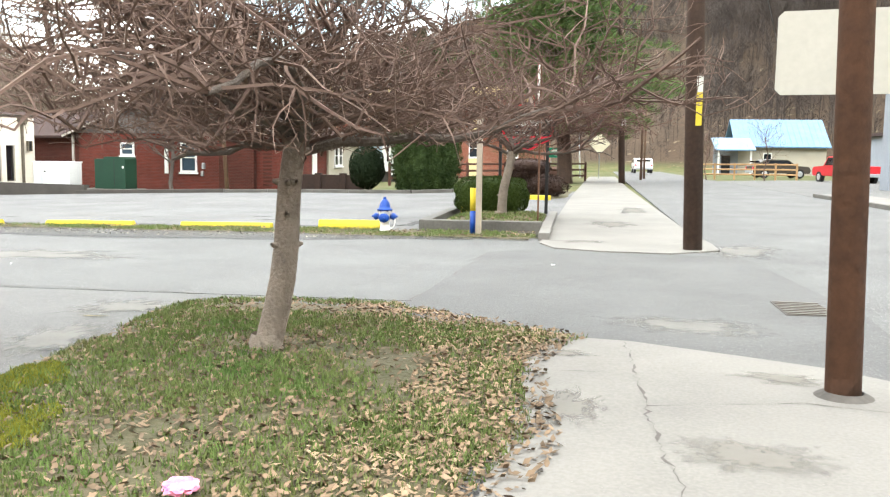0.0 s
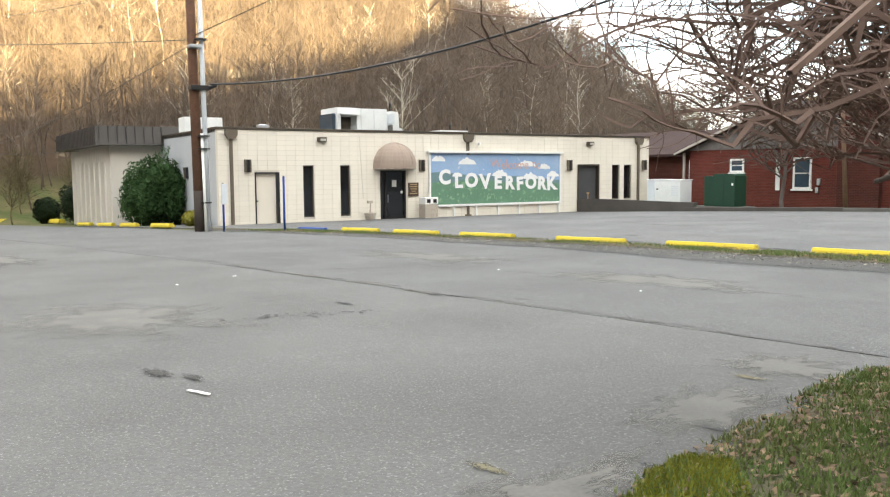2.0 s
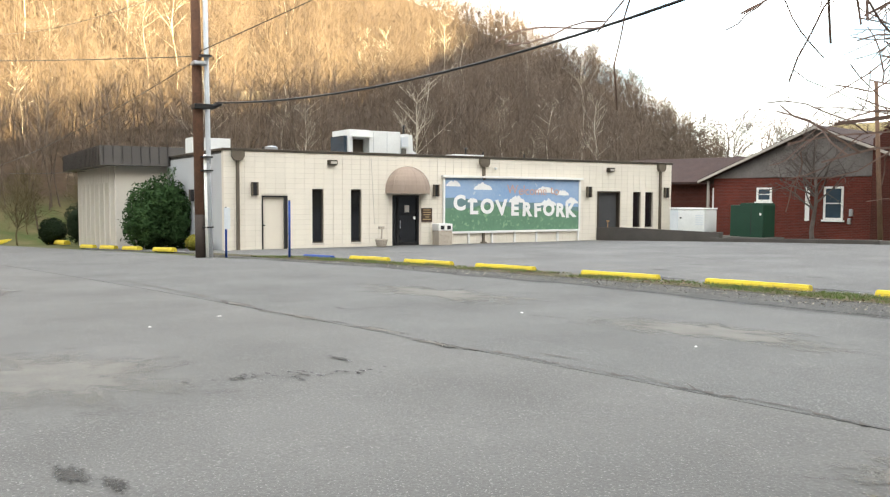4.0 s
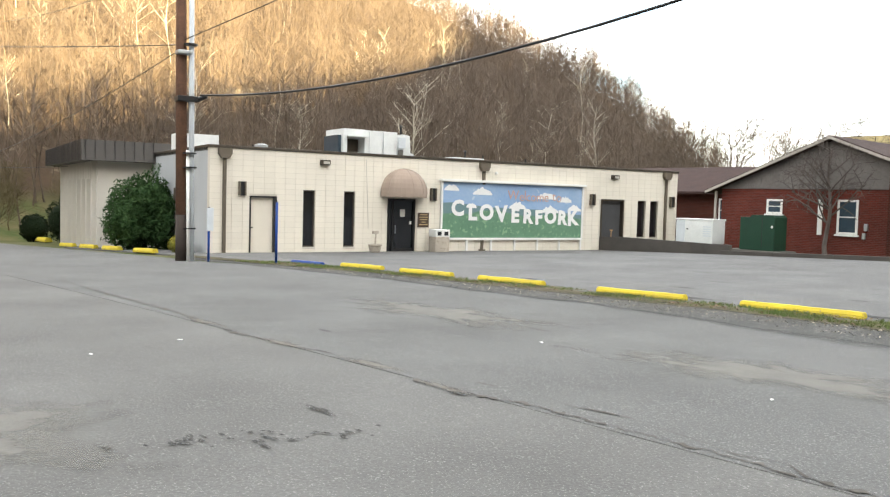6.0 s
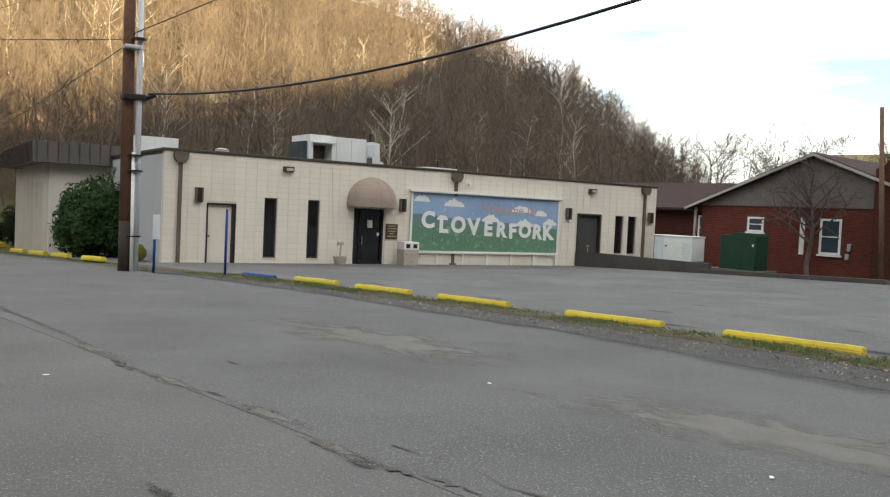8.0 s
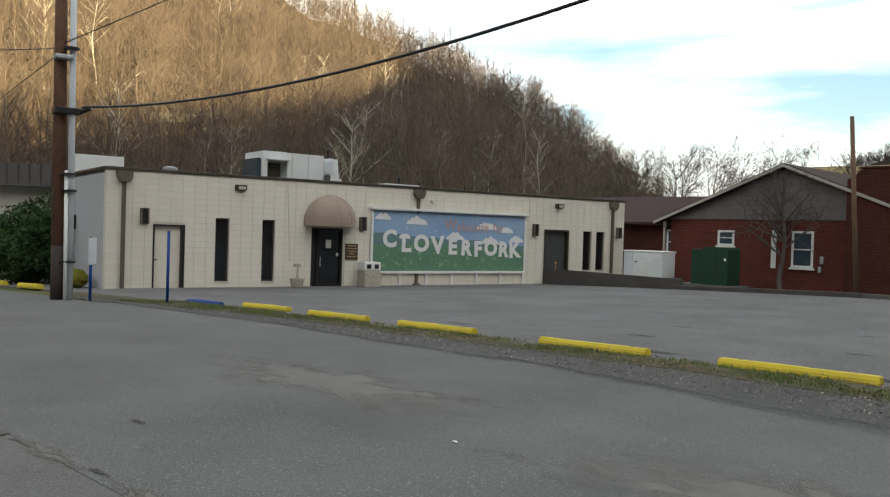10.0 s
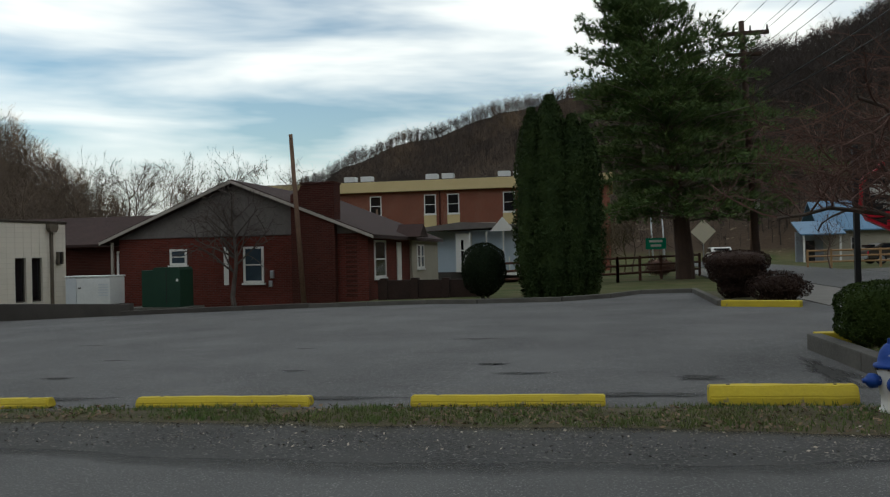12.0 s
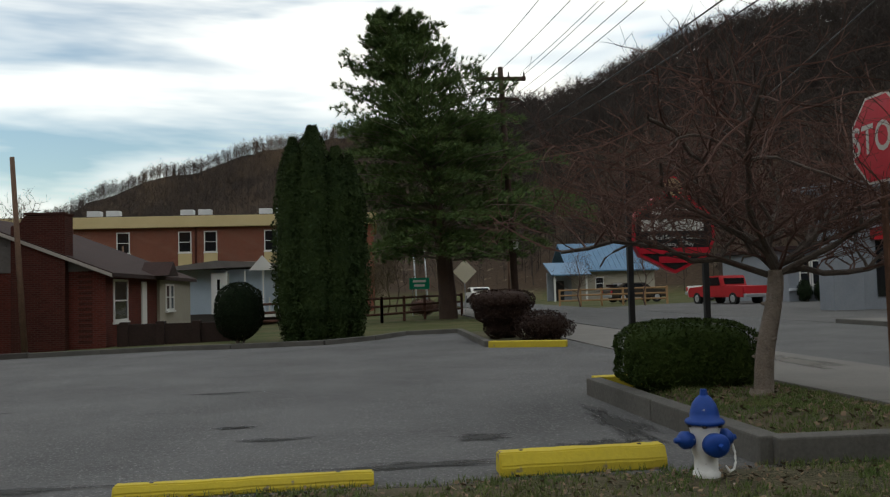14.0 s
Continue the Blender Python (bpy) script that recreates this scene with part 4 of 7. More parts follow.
scatter("moss", [(-4.62, 3.5), (-4.84, 4.1), (-4.86, 4.35), (-4.7, 4.45), (-4.3, 3.95), (-4.02, 3.5), (-3.88, 3.02), (-4.3, 3.08)], 3600, 0.02, 0.0, M["moss"], "bright yellow-green moss at the bed's edge", 29, "grass", 0.25, (ISLAND, 0.07))
BEDP = [(-4.6, 19.0), (-4.58, 15.0), (-2.65, 14.95), (-2.75, 19.0)]
scatter("fallen_leaves", BEDP, 1300, 0.035, 0.006, M["dryleaf"], "dry leaves scattered in the planter bed", 23, "leaf", 0.1, ([(-4.68, 19.2), (-4.62, 14.95), (-2.58, 14.85), (-2.68, 19.2)], 0.17))
scatter("grass_tufts", BEDP, 3500, 0.045, -0.004, M["grass"], "sparse grass of the planter bed", 24, "grass", 0.2, ([(-4.68, 19.2), (-4.62, 14.95), (-2.58, 14.85), (-2.68, 19.2)], 0.17))
VERGE = [(-20, 14.2), (-12, 14.15), (-7, 13.75), (-4.6, 13.5), (-2.6, 13.6), (-2.5, 14.75), (-12, 14.8), (-26, 14.8), (-27, 13.8)]
scatter("grass_tufts", VERGE, 8000, 0.038, 0.022, M["grass"], "short verge grass along the wheel stops", 25, "grass", 0.35)
scatter("fallen_leaves", VERGE, 4200, 0.02, 0.034, M["dryleaf"], "dry leaves on the verge", 26, "leaf", 0.3)
scatter("gravel_stones", [(-26, 13.5), (-12, 13.1), (-6, 12.8), (-3.5, 13.3), (-5, 13.9), (-20, 14.3)], 5200, 0.013, 0.014, M["concrete"], "loose pale gravel stones", 27)
scatter("pale_stones", [(-26, 13.6), (-12, 13.2), (-6, 12.9), (-3.0, 13.2), (-3.0, 14.2), (-20, 14.5)], 800, 0.014, 0.014, M["stone"], "scattered pale stones between gravel and verge", 37)
scatter("leaf_line", [(-3.1, 6.95), (-2.3, 6.45), (-1.6, 5.98), (-1.75, 5.6), (-1.85, 5.0), (-1.68, 3.6), (-1.9, 2.6), (-2.15, 3.2), (-2.15, 5.0), (-2.6, 5.9)], 1500, 0.02, 0.022, M["dryleaf"], "dry leaves blown onto the pavement", 28)

# ---- clinic ----
WX = -36.07
wz0, wz1 = -0.80, 3.05
OPEN = [(12.08, 13.12, -0.80, 1.36), (14.16, 14.64, -0.53, 1.63), (15.84, 16.31, -0.53, 1.63), (17.74, 19.0, -0.80, 1.40), (28.92, 30.36, -0.80, 1.66), (31.25, 31.78, -0.14, 1.65), (32.08, 32.60, -0.14, 1.65)]
clinic = thing("clinic_building", at(WX, 10.6, -0.80), "low cream-painted block clinic with flat brown-edged roof", "building")
clinic_inv = clinic.matrix_world.inverted()


def clinic_part(name, bm, material, label="", parent=None, smooth=False):
    """Parts given in world metres."""
    bmesh.ops.transform(bm, matrix=clinic_inv, verts=bm.verts)
    return part(name, bm, material, parent or clinic, label, smooth)


def clinic_wall():
    ys = sorted({10.6, 33.86, *[o[0] for o in OPEN], *[o[1] for o in OPEN]})
    zs = sorted({wz0 - 0.4, wz1, *[o[2] for o in OPEN], *[o[3] for o in OPEN]})
    bm = bmesh.new()
    for y0, y1 in zip(ys, ys[1:]):
        for z0, z1 in zip(zs, zs[1:]):
            cy, cz = (y0 + y1) / 2, (z0 + z1) / 2
            if any(o[0] < cy < o[1] and o[2] < cz < o[3] for o in OPEN):
                continue
            box(bm, WX - 0.25, y0, z0, WX - 0.012, y1, z1)
    bmesh.ops.remove_doubles(bm, verts=bm.verts, dist=0.001)
    clinic_part("front_wall", bm, M["joint"])
    # the side turned from the light gets its shade from its colour
    clinic_part("south_wall", B(-45.3, 10.6, wz0 - 0.5, WX - 0.25, 10.85, wz1), M["side_shaded"], "block side wall, its dimmer light put into a greyer colour")
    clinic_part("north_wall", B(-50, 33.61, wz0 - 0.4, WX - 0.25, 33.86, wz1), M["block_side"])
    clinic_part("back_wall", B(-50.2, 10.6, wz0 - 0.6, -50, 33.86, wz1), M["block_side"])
    clinic_part("roof", B(-50.2, 10.6, wz1 - 0.1, WX - 0.25, 33.86, wz1 + 0.02), M["kerb_dark"], "flat dark roof")
    bm = bmesh.new()
    box(bm, WX - 0.3, 10.55, wz1, WX + 0.05, 33.9, wz1 + 0.1, 0.015)
    box(bm, -50.2, 10.55, wz1, WX - 0.3, 10.9, wz1 + 0.1, 0.015)
    box(bm, -50.2, 33.55, wz1, WX - 0.3, 33.9, wz1 + 0.1, 0.015)
    clinic_part("parapet_cap", bm, M["bronze"], "dark brown metal roof edge")


clinic_wall()
for y0, y1, z0, z1 in OPEN:
    w, h = y1 - y0, z1 - z0
    if h < 2.3 and w < 0.6:
        bm = bmesh.new()
        box(bm, WX - 0.16, y0, z0, WX - 0.10, y0 + 0.05, z1)
        box(bm, WX - 0.16, y1 - 0.05, z0, WX - 0.10, y1, z1)
        box(bm, WX - 0.16, y0 + 0.05, z1 - 0.05, WX - 0.10, y1 - 0.05, z1)
        box(bm, WX - 0.16, y0 + 0.05, z0, WX - 0.10, y1 - 0.05, z0 + 0.05)
        wi = clinic_part("window", bm, M["bronze"], "narrow slit window with dark bronze frame")
        clinic_part("pane", B(WX - 0.145, y0 + 0.05, z0 + 0.05, WX - 0.135, y1 - 0.05, z1 - 0.05), M["glass"], parent=wi)
        clinic_part("sill", B(WX - 0.2, y0 - 0.02, z0 - 0.05, WX + 0.02, y1 + 0.02, z0 - 0.004), M["block_side"], parent=wi)
# steel service door, cream
d = clinic_part("service_door", B(WX - 0.16, 12.13, -0.78, WX - 0.11, 13.0, 1.30, 0.004), M["door_cream"], "closed cream steel door in a dark frame")
bm = bmesh.new()
box(bm, WX - 0.2, 12.08, -0.8, WX + 0.02, 12.13, 1.36)
box(bm, WX - 0.2, 13.0, -0.8, WX + 0.02, 13.12, 1.36)
box(bm, WX - 0.2, 12.13, 1.30, WX + 0.02, 13.0, 1.36)
clinic_part("door_frame", bm, M["black"], parent=d)
clinic_part("door_knob", C((WX - 0.11, 12.2, 0.2), (WX - 0.04, 12.2, 0.2), 0.03, 0.03, 10), M["black"], parent=d)
# main entrance, dark glass door under the awning
d = clinic_part("entrance_door", B(WX - 0.12, 18.05, -0.78, WX - 0.08, 18.95, 1.35), M["glass"], "dark glass entrance door in a black frame")
bm = bmesh.new()
box(bm, WX - 0.18, 17.74, -0.8, WX + 0.02, 17.82, 1.40)
box(bm, WX - 0.18, 18.93, -0.8, WX + 0.02, 19.0, 1.40)
box(bm, WX - 0.18, 17.82, 1.33, WX + 0.02, 18.93, 1.40)
box(bm, WX - 0.13, 17.98, -0.8, WX - 0.05, 18.06, 1.33)
box(bm, WX - 0.13, 18.06, -0.8, WX - 0.05, 18.93, -0.6)
clinic_part("door_frame", bm, M["black"], parent=d)
clinic_part("side_light", B(WX - 0.12, 17.82, -0.78, WX - 0.09, 17.98, 1.33), M["glass"], parent=d)
clinic_part("door_pull", C((WX - 0.03, 18.12, 0.0), (WX - 0.03, 18.12, 0.35), 0.015, 0.015, 8), M["grey_metal"], "bright door pull", parent=d)
clinic_part("notice", B(WX - 0.078, 18.35, 0.68, WX - 0.072, 18.57, 0.98), M["sign_plain"], "white paper notice", parent=d)
clinic_part("notice", B(WX - 0.078, 18.78, 0.38, WX - 0.072, 18.88, 0.50), M["sign_plain"], "small round white sticker", parent=d)
# propped dark door at the north end
d = clinic_part("north_door", B(WX - 0.2, 29.02, -0.78, WX - 0.15, 30.26, 1.58, 0.004), M["door_dark"], "dark grey steel door in deep shade")
bm = bmesh.new()
box(bm, WX - 0.22, 28.92, -0.8, WX + 0.02, 29.0, 1.66)
box(bm, WX - 0.22, 30.28, -0.8, WX + 0.02, 30.36, 1.66)
box(bm, WX - 0.22, 29.0, 1.58, WX + 0.02, 30.28, 1.66)
clinic_part("door_frame", bm, M["bronze"], parent=d)
# downpipes with leader heads
for y, z0 in ((11.13, -0.8), (22.28, 2.1), (33.05, -0.4)):
    bm = bmesh.new()
    prism(bm, [(-0.14, 0.0), (0.14, 0.0), (0.24, 0.16), (0.24, 0.36), (-0.24, 0.36), (-0.24, 0.16)], 0.2, Matrix.Translation((WX + 0.2, y, 2.68)) @ Matrix.Rotation(radians(90), 4, "Z"))
    box(bm, WX, y - 0.06, z0, WX + 0.1, y + 0.06, 2.70, 0.01)
    if z0 > 0:
        clinic_part("downpipe_foot", box(B(WX, y - 0.14, -0.72, WX + 0.12, y + 0.14, -0.65), WX, y - 0.05, -0.65, WX + 0.1, y + 0.05, -0.27), M["pipe"], "brown pipe end below the mural")
    clinic_part("downpipe", bm, M["pipe"], "brown square downpipe with leader head")
for y in (11.78, 19.8, 28.33, 33.45):
    lamp = clinic_part("wall_lamp", B(WX, y - 0.07, 1.36, WX + 0.12, y + 0.07, 1.87, 0.01), M["black"], "dark boxy wall lamp")
    clinic_part("lamp_rim", box(B(WX + 0.02, y - 0.13, 1.36, WX + 0.16, y - 0.08, 1.87), WX + 0.02, y + 0.08, 1.36, WX + 0.16, y + 0.13, 1.87), M["pipe"], parent=lamp)
lamp = clinic_part("wall_lamp", B(-40.6, 10.48, 1.1, -40.4, 10.6, 1.6, 0.01), M["black"], "dark boxy wall lamp")
clinic_part("lamp_rim", B(-40.66, 10.44, 1.1, -40.61, 10.58, 1.6), M["pipe"], parent=lamp)
for y in (15.0, 29.68):
    fl = clinic_part("flood_lamp", box(B(WX, y - 0.2, 2.60, WX + 0.05, y + 0.2, 2.80, 0.01), WX + 0.05, y - 0.17, 2.62, WX + 0.2, y + 0.17, 2.8, 0.02), M["bronze"], "brown wall flood lamp")
    clinic_part("lens", B(WX + 0.2, y - 0.13, 2.64, WX + 0.206, y + 0.13, 2.74), M["sign_back"], parent=fl)
clinic_part("security_camera", lathe(bmesh.new(), [(0.05, 0), (0.07, 0.04), (0.06, 0.1), (0.02, 0.13)], 12, Matrix.Translation((WX + 0.02, 22.9, 2.62)) @ Matrix.Rotation(radians(90), 4, "Y")), M["white"], "white dome security camera", smooth=True)
clinic_part("cable", C((WX + 0.01, 16.9, 0.2), (WX + 0.01, 16.75, 2.9), 0.012, 0.012, 6), M["block_side"], "thin painted cable on the wall")


def awning():
    """Half-dome canvas hood."""
    bm = bmesh.new()
    n, k, R = 18, 8, 1.0
    rows = []
    for j in range(k + 1):
        t = j / k * math.pi / 2
        rows.append([bm.verts.new((WX + math.cos(t) * R * 0.95 * math.sin(math.pi * i / n) + 0.01, 18.4 - math.cos(t) * R * math.cos(math.pi * i / n), 1.64 + math.sin(t) * 0.97)) for i in range(n + 1)])
    val = [bm.verts.new((v.co.x, v.co.y, 1.49 - (0.025 if i % 2 else 0))) for i, v in enumerate(rows[0])]
    rows.insert(0, val)
    for a, b in zip(rows, rows[1:]):
        for i in range(n):
            bm.faces.new((a[i], a[i + 1], b[i + 1], b[i]))
    bmesh.ops.remove_doubles(bm, verts=bm.verts, dist=0.0005)
    bmesh.ops.solidify(bm, geom=bm.faces[:], thickness=0.015)
    aw = clinic_part("awning", bm, M["canvas"], "round taupe canvas dome awning")
    for i in range(3, 16, 3):
        t = math.pi * i / n
        bm = bmesh.new()
        pr = None
        for j in range(k + 1):
            u = j / k * math.pi / 2
            q = Vector((WX + math.cos(u) * 0.957 * math.sin(t) + 0.012, 18.4 - math.cos(u) * 1.008 * math.cos(t), 1.64 + math.sin(u) * 0.977))
            if pr is not None:
                cone(bm, pr, q, 0.008, 0.008, 5)
            pr = q
        clinic_part("rib_seam", bm, M["canvas"], parent=aw)


awning()
# roof plant
ac = thing("rooftop_unit", at(-38.4, 17.85, 3.07), "large white rooftop air handling unit", "air conditioner")
bm = B(-0.9, -1.45, 0, 0.9, -1.28, 1.12, 0.01)
box(bm, -0.9, -1.28, 0.78, 0.9, -0.5, 1.12)
box(bm, -0.9, -1.28, 0, 0.9, -0.5, 0.06)
box(bm, -0.9, -1.28, 0.06, 0.3, -0.5, 0.78)
box(bm, -0.9, -0.5, 0, 0.9, 1.0, 1.1, 0.01)
part("casing", bm, M["white_metal"], ac)
part("intake_hood", B(0.9, -1.34, 0.80, 1.06, -0.44, 0.86, 0.01), M["white_metal"], ac)
part("side_panel", B(-0.7, -1.62, 0.1, 0.7, -1.456, 0.86, 0.01), M["glass_blue"], ac, "blue-grey louvred end panel")
part("filter_grille", B(0.3, -1.24, 0.10, 0.34, -0.54, 0.74, 0.006), M["bronze"], ac, "dark intake grille")
for y in (-0.3, 0.35):
    part("panel_seam", B(0.902, y - 0.012, 0.04, 0.908, y + 0.012, 1.06), M["grey_metal"], ac)
part("base_rail", B(-0.95, -1.5, -0.06, 0.95, 1.6, 0.0), M["bronze"], ac)
part("control_box", B(0.9, 1.02, 0.45, 1.02, 1.34, 0.9, 0.01), M["pvc"], ac, "pale control box")
part("control_box", B(0.9, 1.05, 0.02, 1.0, 1.25, 0.38, 0.01), M["kerb"], ac)
part("condenser", prism(bmesh.new(), [(1.36, 0), (1.95, 0), (1.9, 0.25), (1.75, 0.3), (1.7, 1.0), (1.36, 1.05)], 1.4, Matrix.Translation((0.7, 0, 0)) @ Matrix.Rotation(radians(90), 4, "Z")), M["white_metal"], ac)
part("flue", C((0.4, 1.42, 1.0), (0.4, 1.42, 1.4), 0.05, 0.05, 8), M["black"], ac)
part("flue_cap", C((0.4, 1.42, 1.4), (0.4, 1.42, 1.46), 0.12, 0.03, 10), M["black"], ac)
for k, (y, x, sy, h, lab) in enumerate([(22.45, -38.0, 0.8, 0.22, "low white rooftop vent box"), (11.5, -41.5, 0.85, 0.75, "pale green rooftop unit behind the pole")]):
    v = thing("rooftop_vent", at(x, y, 3.07), lab, "roof vent")
    part("casing", B(-0.5, -sy, 0, 0.5, sy, h, 0.02), M["white_metal"], v)
    if k == 0:
        part("flue", C((0, 0.1, h), (0, 0.1, h + 0.3), 0.04, 0.04, 8), M["black"], v)
        part("flue_cap", C((0, 0.1, h + 0.3), (0, 0.1, h + 0.36), 0.11, 0.02, 10), M["black"], v)
v = thing("roof_fan", at(-38.3, 13.25, 3.07), "small round metal roof fan cap", "roof vent")
part("cap", lathe(bmesh.new(), [(0.14, 0), (0.14, 0.14), (0.26, 0.15), (0.26, 0.3), (0.12, 0.34)], 16), M["grey_metal"], v)
for y, h in ((13.3, .35), (24.5, .5), (27.0, .45), (17.9, 1.0)):
    v = thing("vent_pipe", at(-39.5, y, 3.07), "thin dark vent pipe on the roof", "pipe", "roof pipes")
    part("pipe", C((0, 0, 0), (0, 0, h), 0.04, 0.04, 8), M["black"], v)


def mural():
    e = thing("mural", at(WX + 0.02, 23.97, 0.0), "framed painted mural of clouds over green hills", "mural")
    y0, y1, z0, z1 = -3.72, 3.72, -0.16, 2.16
    part("panel", B(0.0, y0, z0, 0.05, y1, z1), M["mural_sky"], e, "painted blue sky")
    fr = part("frame", box(box(box(B(0, y0 - 0.09, z0 - 0.1, 0.09, y1 + 0.09, z0, 0.008), 0, y0 - 0.09, z0, 0.09, y0, z1 + 0.02), 0, y1, z0, 0.09, y1 + 0.09, z1 + 0.02), 0, y0 - 0.17, z1 + 0.02, 0.2, y1 + 0.17, z1 + 0.12, 0.01), M["white"], e, "white-painted timber frame")
    for i in range(7):
        y = y0 + (y1 - y0) * i / 6
        part("leg", B(0.0, y - 0.04, -0.78, 0.08, y + 0.04, z0 - 0.1), M["white"], e, "painted timber leg")

    def hill(name, material, h0, amp, x, seed, base):
        pts = [(y0 + 0.003, base), (y1 - 0.003, base)]
        for i in range(25):
            y = y1 - 0.003 - (y1 - y0 - 0.006) * i / 24
            pts.append((y, h0 + amp * noise.noise(Vector((y * 0.45, seed, 0))) + 0.3 * amp * noise.noise(Vector((y * 1.3, seed, 4))) + 0.03 * y * -1))
        part(name, prism(bmesh.new(), pts, 0.004, Matrix.Translation((x, 0, 0)) @ Matrix.Rotation(radians(90), 4, "Z")), material, e)
    hill("far_hill", M["mural_far"], 1.12, 0.22, 0.0545, 3.3, z0 + 0.4)
    hill("green_field", M["mural_green"], 0.82, 0.3, 0.059, 7.7, z0 + 0.002)
    rng = random.Random(5)
    for y, z, s in ((-3.3, 1.86, .7), (-1.75, 1.72, 0.95), (0.1, 1.16, 0.85), (1.7, 1.62, 1.0), (2.75, 1.5, .7), (3.3, 1.12, .75), (-2.3, 1.16, 0.5), (1.9, 1.02, 0.9)):
        bm = bmesh.new()
        pts = [(y - 0.52 * s, z - 0.05), (y + 0.52 * s, z - 0.06)]
        for i in range(13):
            t = i / 12
            yy = y + 0.5 * s - s * t
            pts.append((yy, z + 0.02 + 0.26 * s * math.sin(math.pi * t) ** 0.8 * (0.65 + 0.5 * rng.random())))
        pts = [(min(max(p, y0 + 0.02), y1 - 0.02), min(q, z1 - 0.01)) for p, q in pts]
        prism(bm, pts, 0.003, Matrix.Translation((0.064, 0, 0)) @ Matrix.Rotation(radians(90), 4, "Z"))
        part("cloud", bm, M["mural_white"], e)
    word = [("C", -2.98, 1.06, .86, 0), ("L", -2.24, .88, .86, 0), ("O", -1.52, .90, .86, 0), ("V", -0.74, .84, .92, 4), ("E", -0.02, .80, .84, 0), ("R", .66, .76, .82, -2), ("F", 1.26, .72, .82, 3), ("O", 1.93, .76, .80, 0), ("R", 2.6, .72, .82, -3), ("K", 3.2, .70, .86, 4)]
    for ch, y, z, s, turn in word:
        letter(ch, s * 1.02, M["mural_white"], e, Matrix.Translation((0.068, y, z)) @ FACE_X @ Matrix.Rotation(radians(turn), 4, "Z"), "hand-painted white letter", depth=0.002, bold=0.04)
    lettering("Welcome to", 0.58, M["mural_orange"], e, Matrix.Translation((0.068, 1.05, 1.68)) @ FACE_X, "faded orange lettering", depth=0.001)


mural()


def bench_things():
    e = thing("planter_urn", at(WX + 0.55, 16.95), "tan cast-stone planter pot with a dead stalk", "planter")
    part("pot", lathe(bmesh.new(), [(0.17, 0), (0.2, 0.03), (0.25, 0.24), (0.27, 0.26), (0.27, 0.31), (0.22, 0.31), (0.21, 0.27)], 16), M["stone"], e, smooth=False)
    part("stalk", box(C((0, 0, 0.25), (0.02, 0.02, 0.78), 0.04, 0.03, 8), -0.06, -0.12, 0.72, 0.06, 0.12, 0.84, 0.02), M["stone"], e)
    e = thing("waste_bin", at(WX + 0.6, 19.82), "concrete litter bin with a white hooded top", "bin")
    part("body", B(-0.28, -0.33, 0, 0.28, 0.33, 0.62, 0.02), M["stone"], e, "exposed-aggregate body")
    top = part("top", B(-0.29, -0.34, 0.62, 0.29, 0.34, 0.92, 0.03), M["white"], e)
    for y in (-0.16, 0.16):
        part("opening", B(0.285, y - 0.09, 0.68, 0.296, y + 0.09, 0.84), M["black"], top)
    e = thing("plaque", at(WX, 19.38, 0.56), "brown wall plaque with tan lettering", "sign")
    part("board", B(0, -0.26, -0.3, 0.04, 0.26, 0.3, 0.006), M["plaque"], e)
    for i, w in enumerate((0.36, 0.40, 0.34, 0.2, 0.4)):
        part("text_bar", B(0.041, -w / 2, 0.2 - i * 0.1, 0.045, w / 2, 0.235 - i * 0.1), M["gold"], e)
    e = thing("shovel", at(WX + 0.12, 29.45, -0.76), "wooden-handled snow shovel leaning by the door", "shovel")
    part("handle", C((0.05, 0, 0.3), (0.0, 0.06, 0.95), 0.02, 0.02, 8), M["tanwood"], e)
    part("grip", B(-0.02, -0.02, 0.93, 0.02, 0.14, 1.0, 0.01), M["tanwood"], e)
    part("blade", prism(bmesh.new(), [(-0.2, 0), (0.2, 0), (0.18, 0.4), (-0.18, 0.4)], 0.02, Matrix.Rotation(radians(90), 4, "Z")), M["stone"], e)


bench_things()
tagged(new("walk_slab", to_mesh(B(WX + 0.01, 10.9, -0.98, WX + 1.5, 30.9, -0.72, 0.01), "walk_slab", M["concrete"])), "raised concrete walk along the clinic", "pavement", kind="structure")
e = thing("ramp_wall", at(0, 0, 0), "low dark-stained ramp wall before the clinic's end", "wall", kind="structure")
part("wall", prism(bmesh.new(), [(-31.0, -1.1), (-24.2, -1.1), (-24.2, -0.12), (-29.6, -0.06), (-31.0, -0.1)], 0.25, STREET @ Matrix.Translation((0, 34.35, 0))), M["kerb_dark"], e)

# annex with mansard roof
e = thing("annex_building", at(0, 0, 0), "cream annex with a dark ribbed metal mansard roof", "building")
part("wall", B(-56.5, 8.3, -1.8, -45.3, 20, 3.1), M["block_side"], e, "cream block walls")
ro = part("mansard", prism(bmesh.new(), [(-58.0, 2.68), (-44.6, 2.68), (-44.75, 3.56), (-57.8, 3.56)], 13.0, Matrix.Translation((0, 7.55, 0))), M["mansard"], e, "dark brown standing-seam metal fascia")
for i in range(8):
    part("seam", B(-44.72, 7.7 + 0.4 * i, 2.68, -44.60, 7.73 + 0.4 * i, 3.54), M["mansard"], ro)
for i in range(30):
    part("seam", B(-57.7 + 0.44 * i, 7.52, 2.68, -57.67 + 0.44 * i, 7.55, 3.54), M["mansard"], ro)
for i in range(22):
    x = -56.3 + 0.5 * i
    part("fin", B(x, 8.12, 1.9 if i % 3 else -1.6, x + 0.12, 8.3, 2.68), M["block_side"], e)

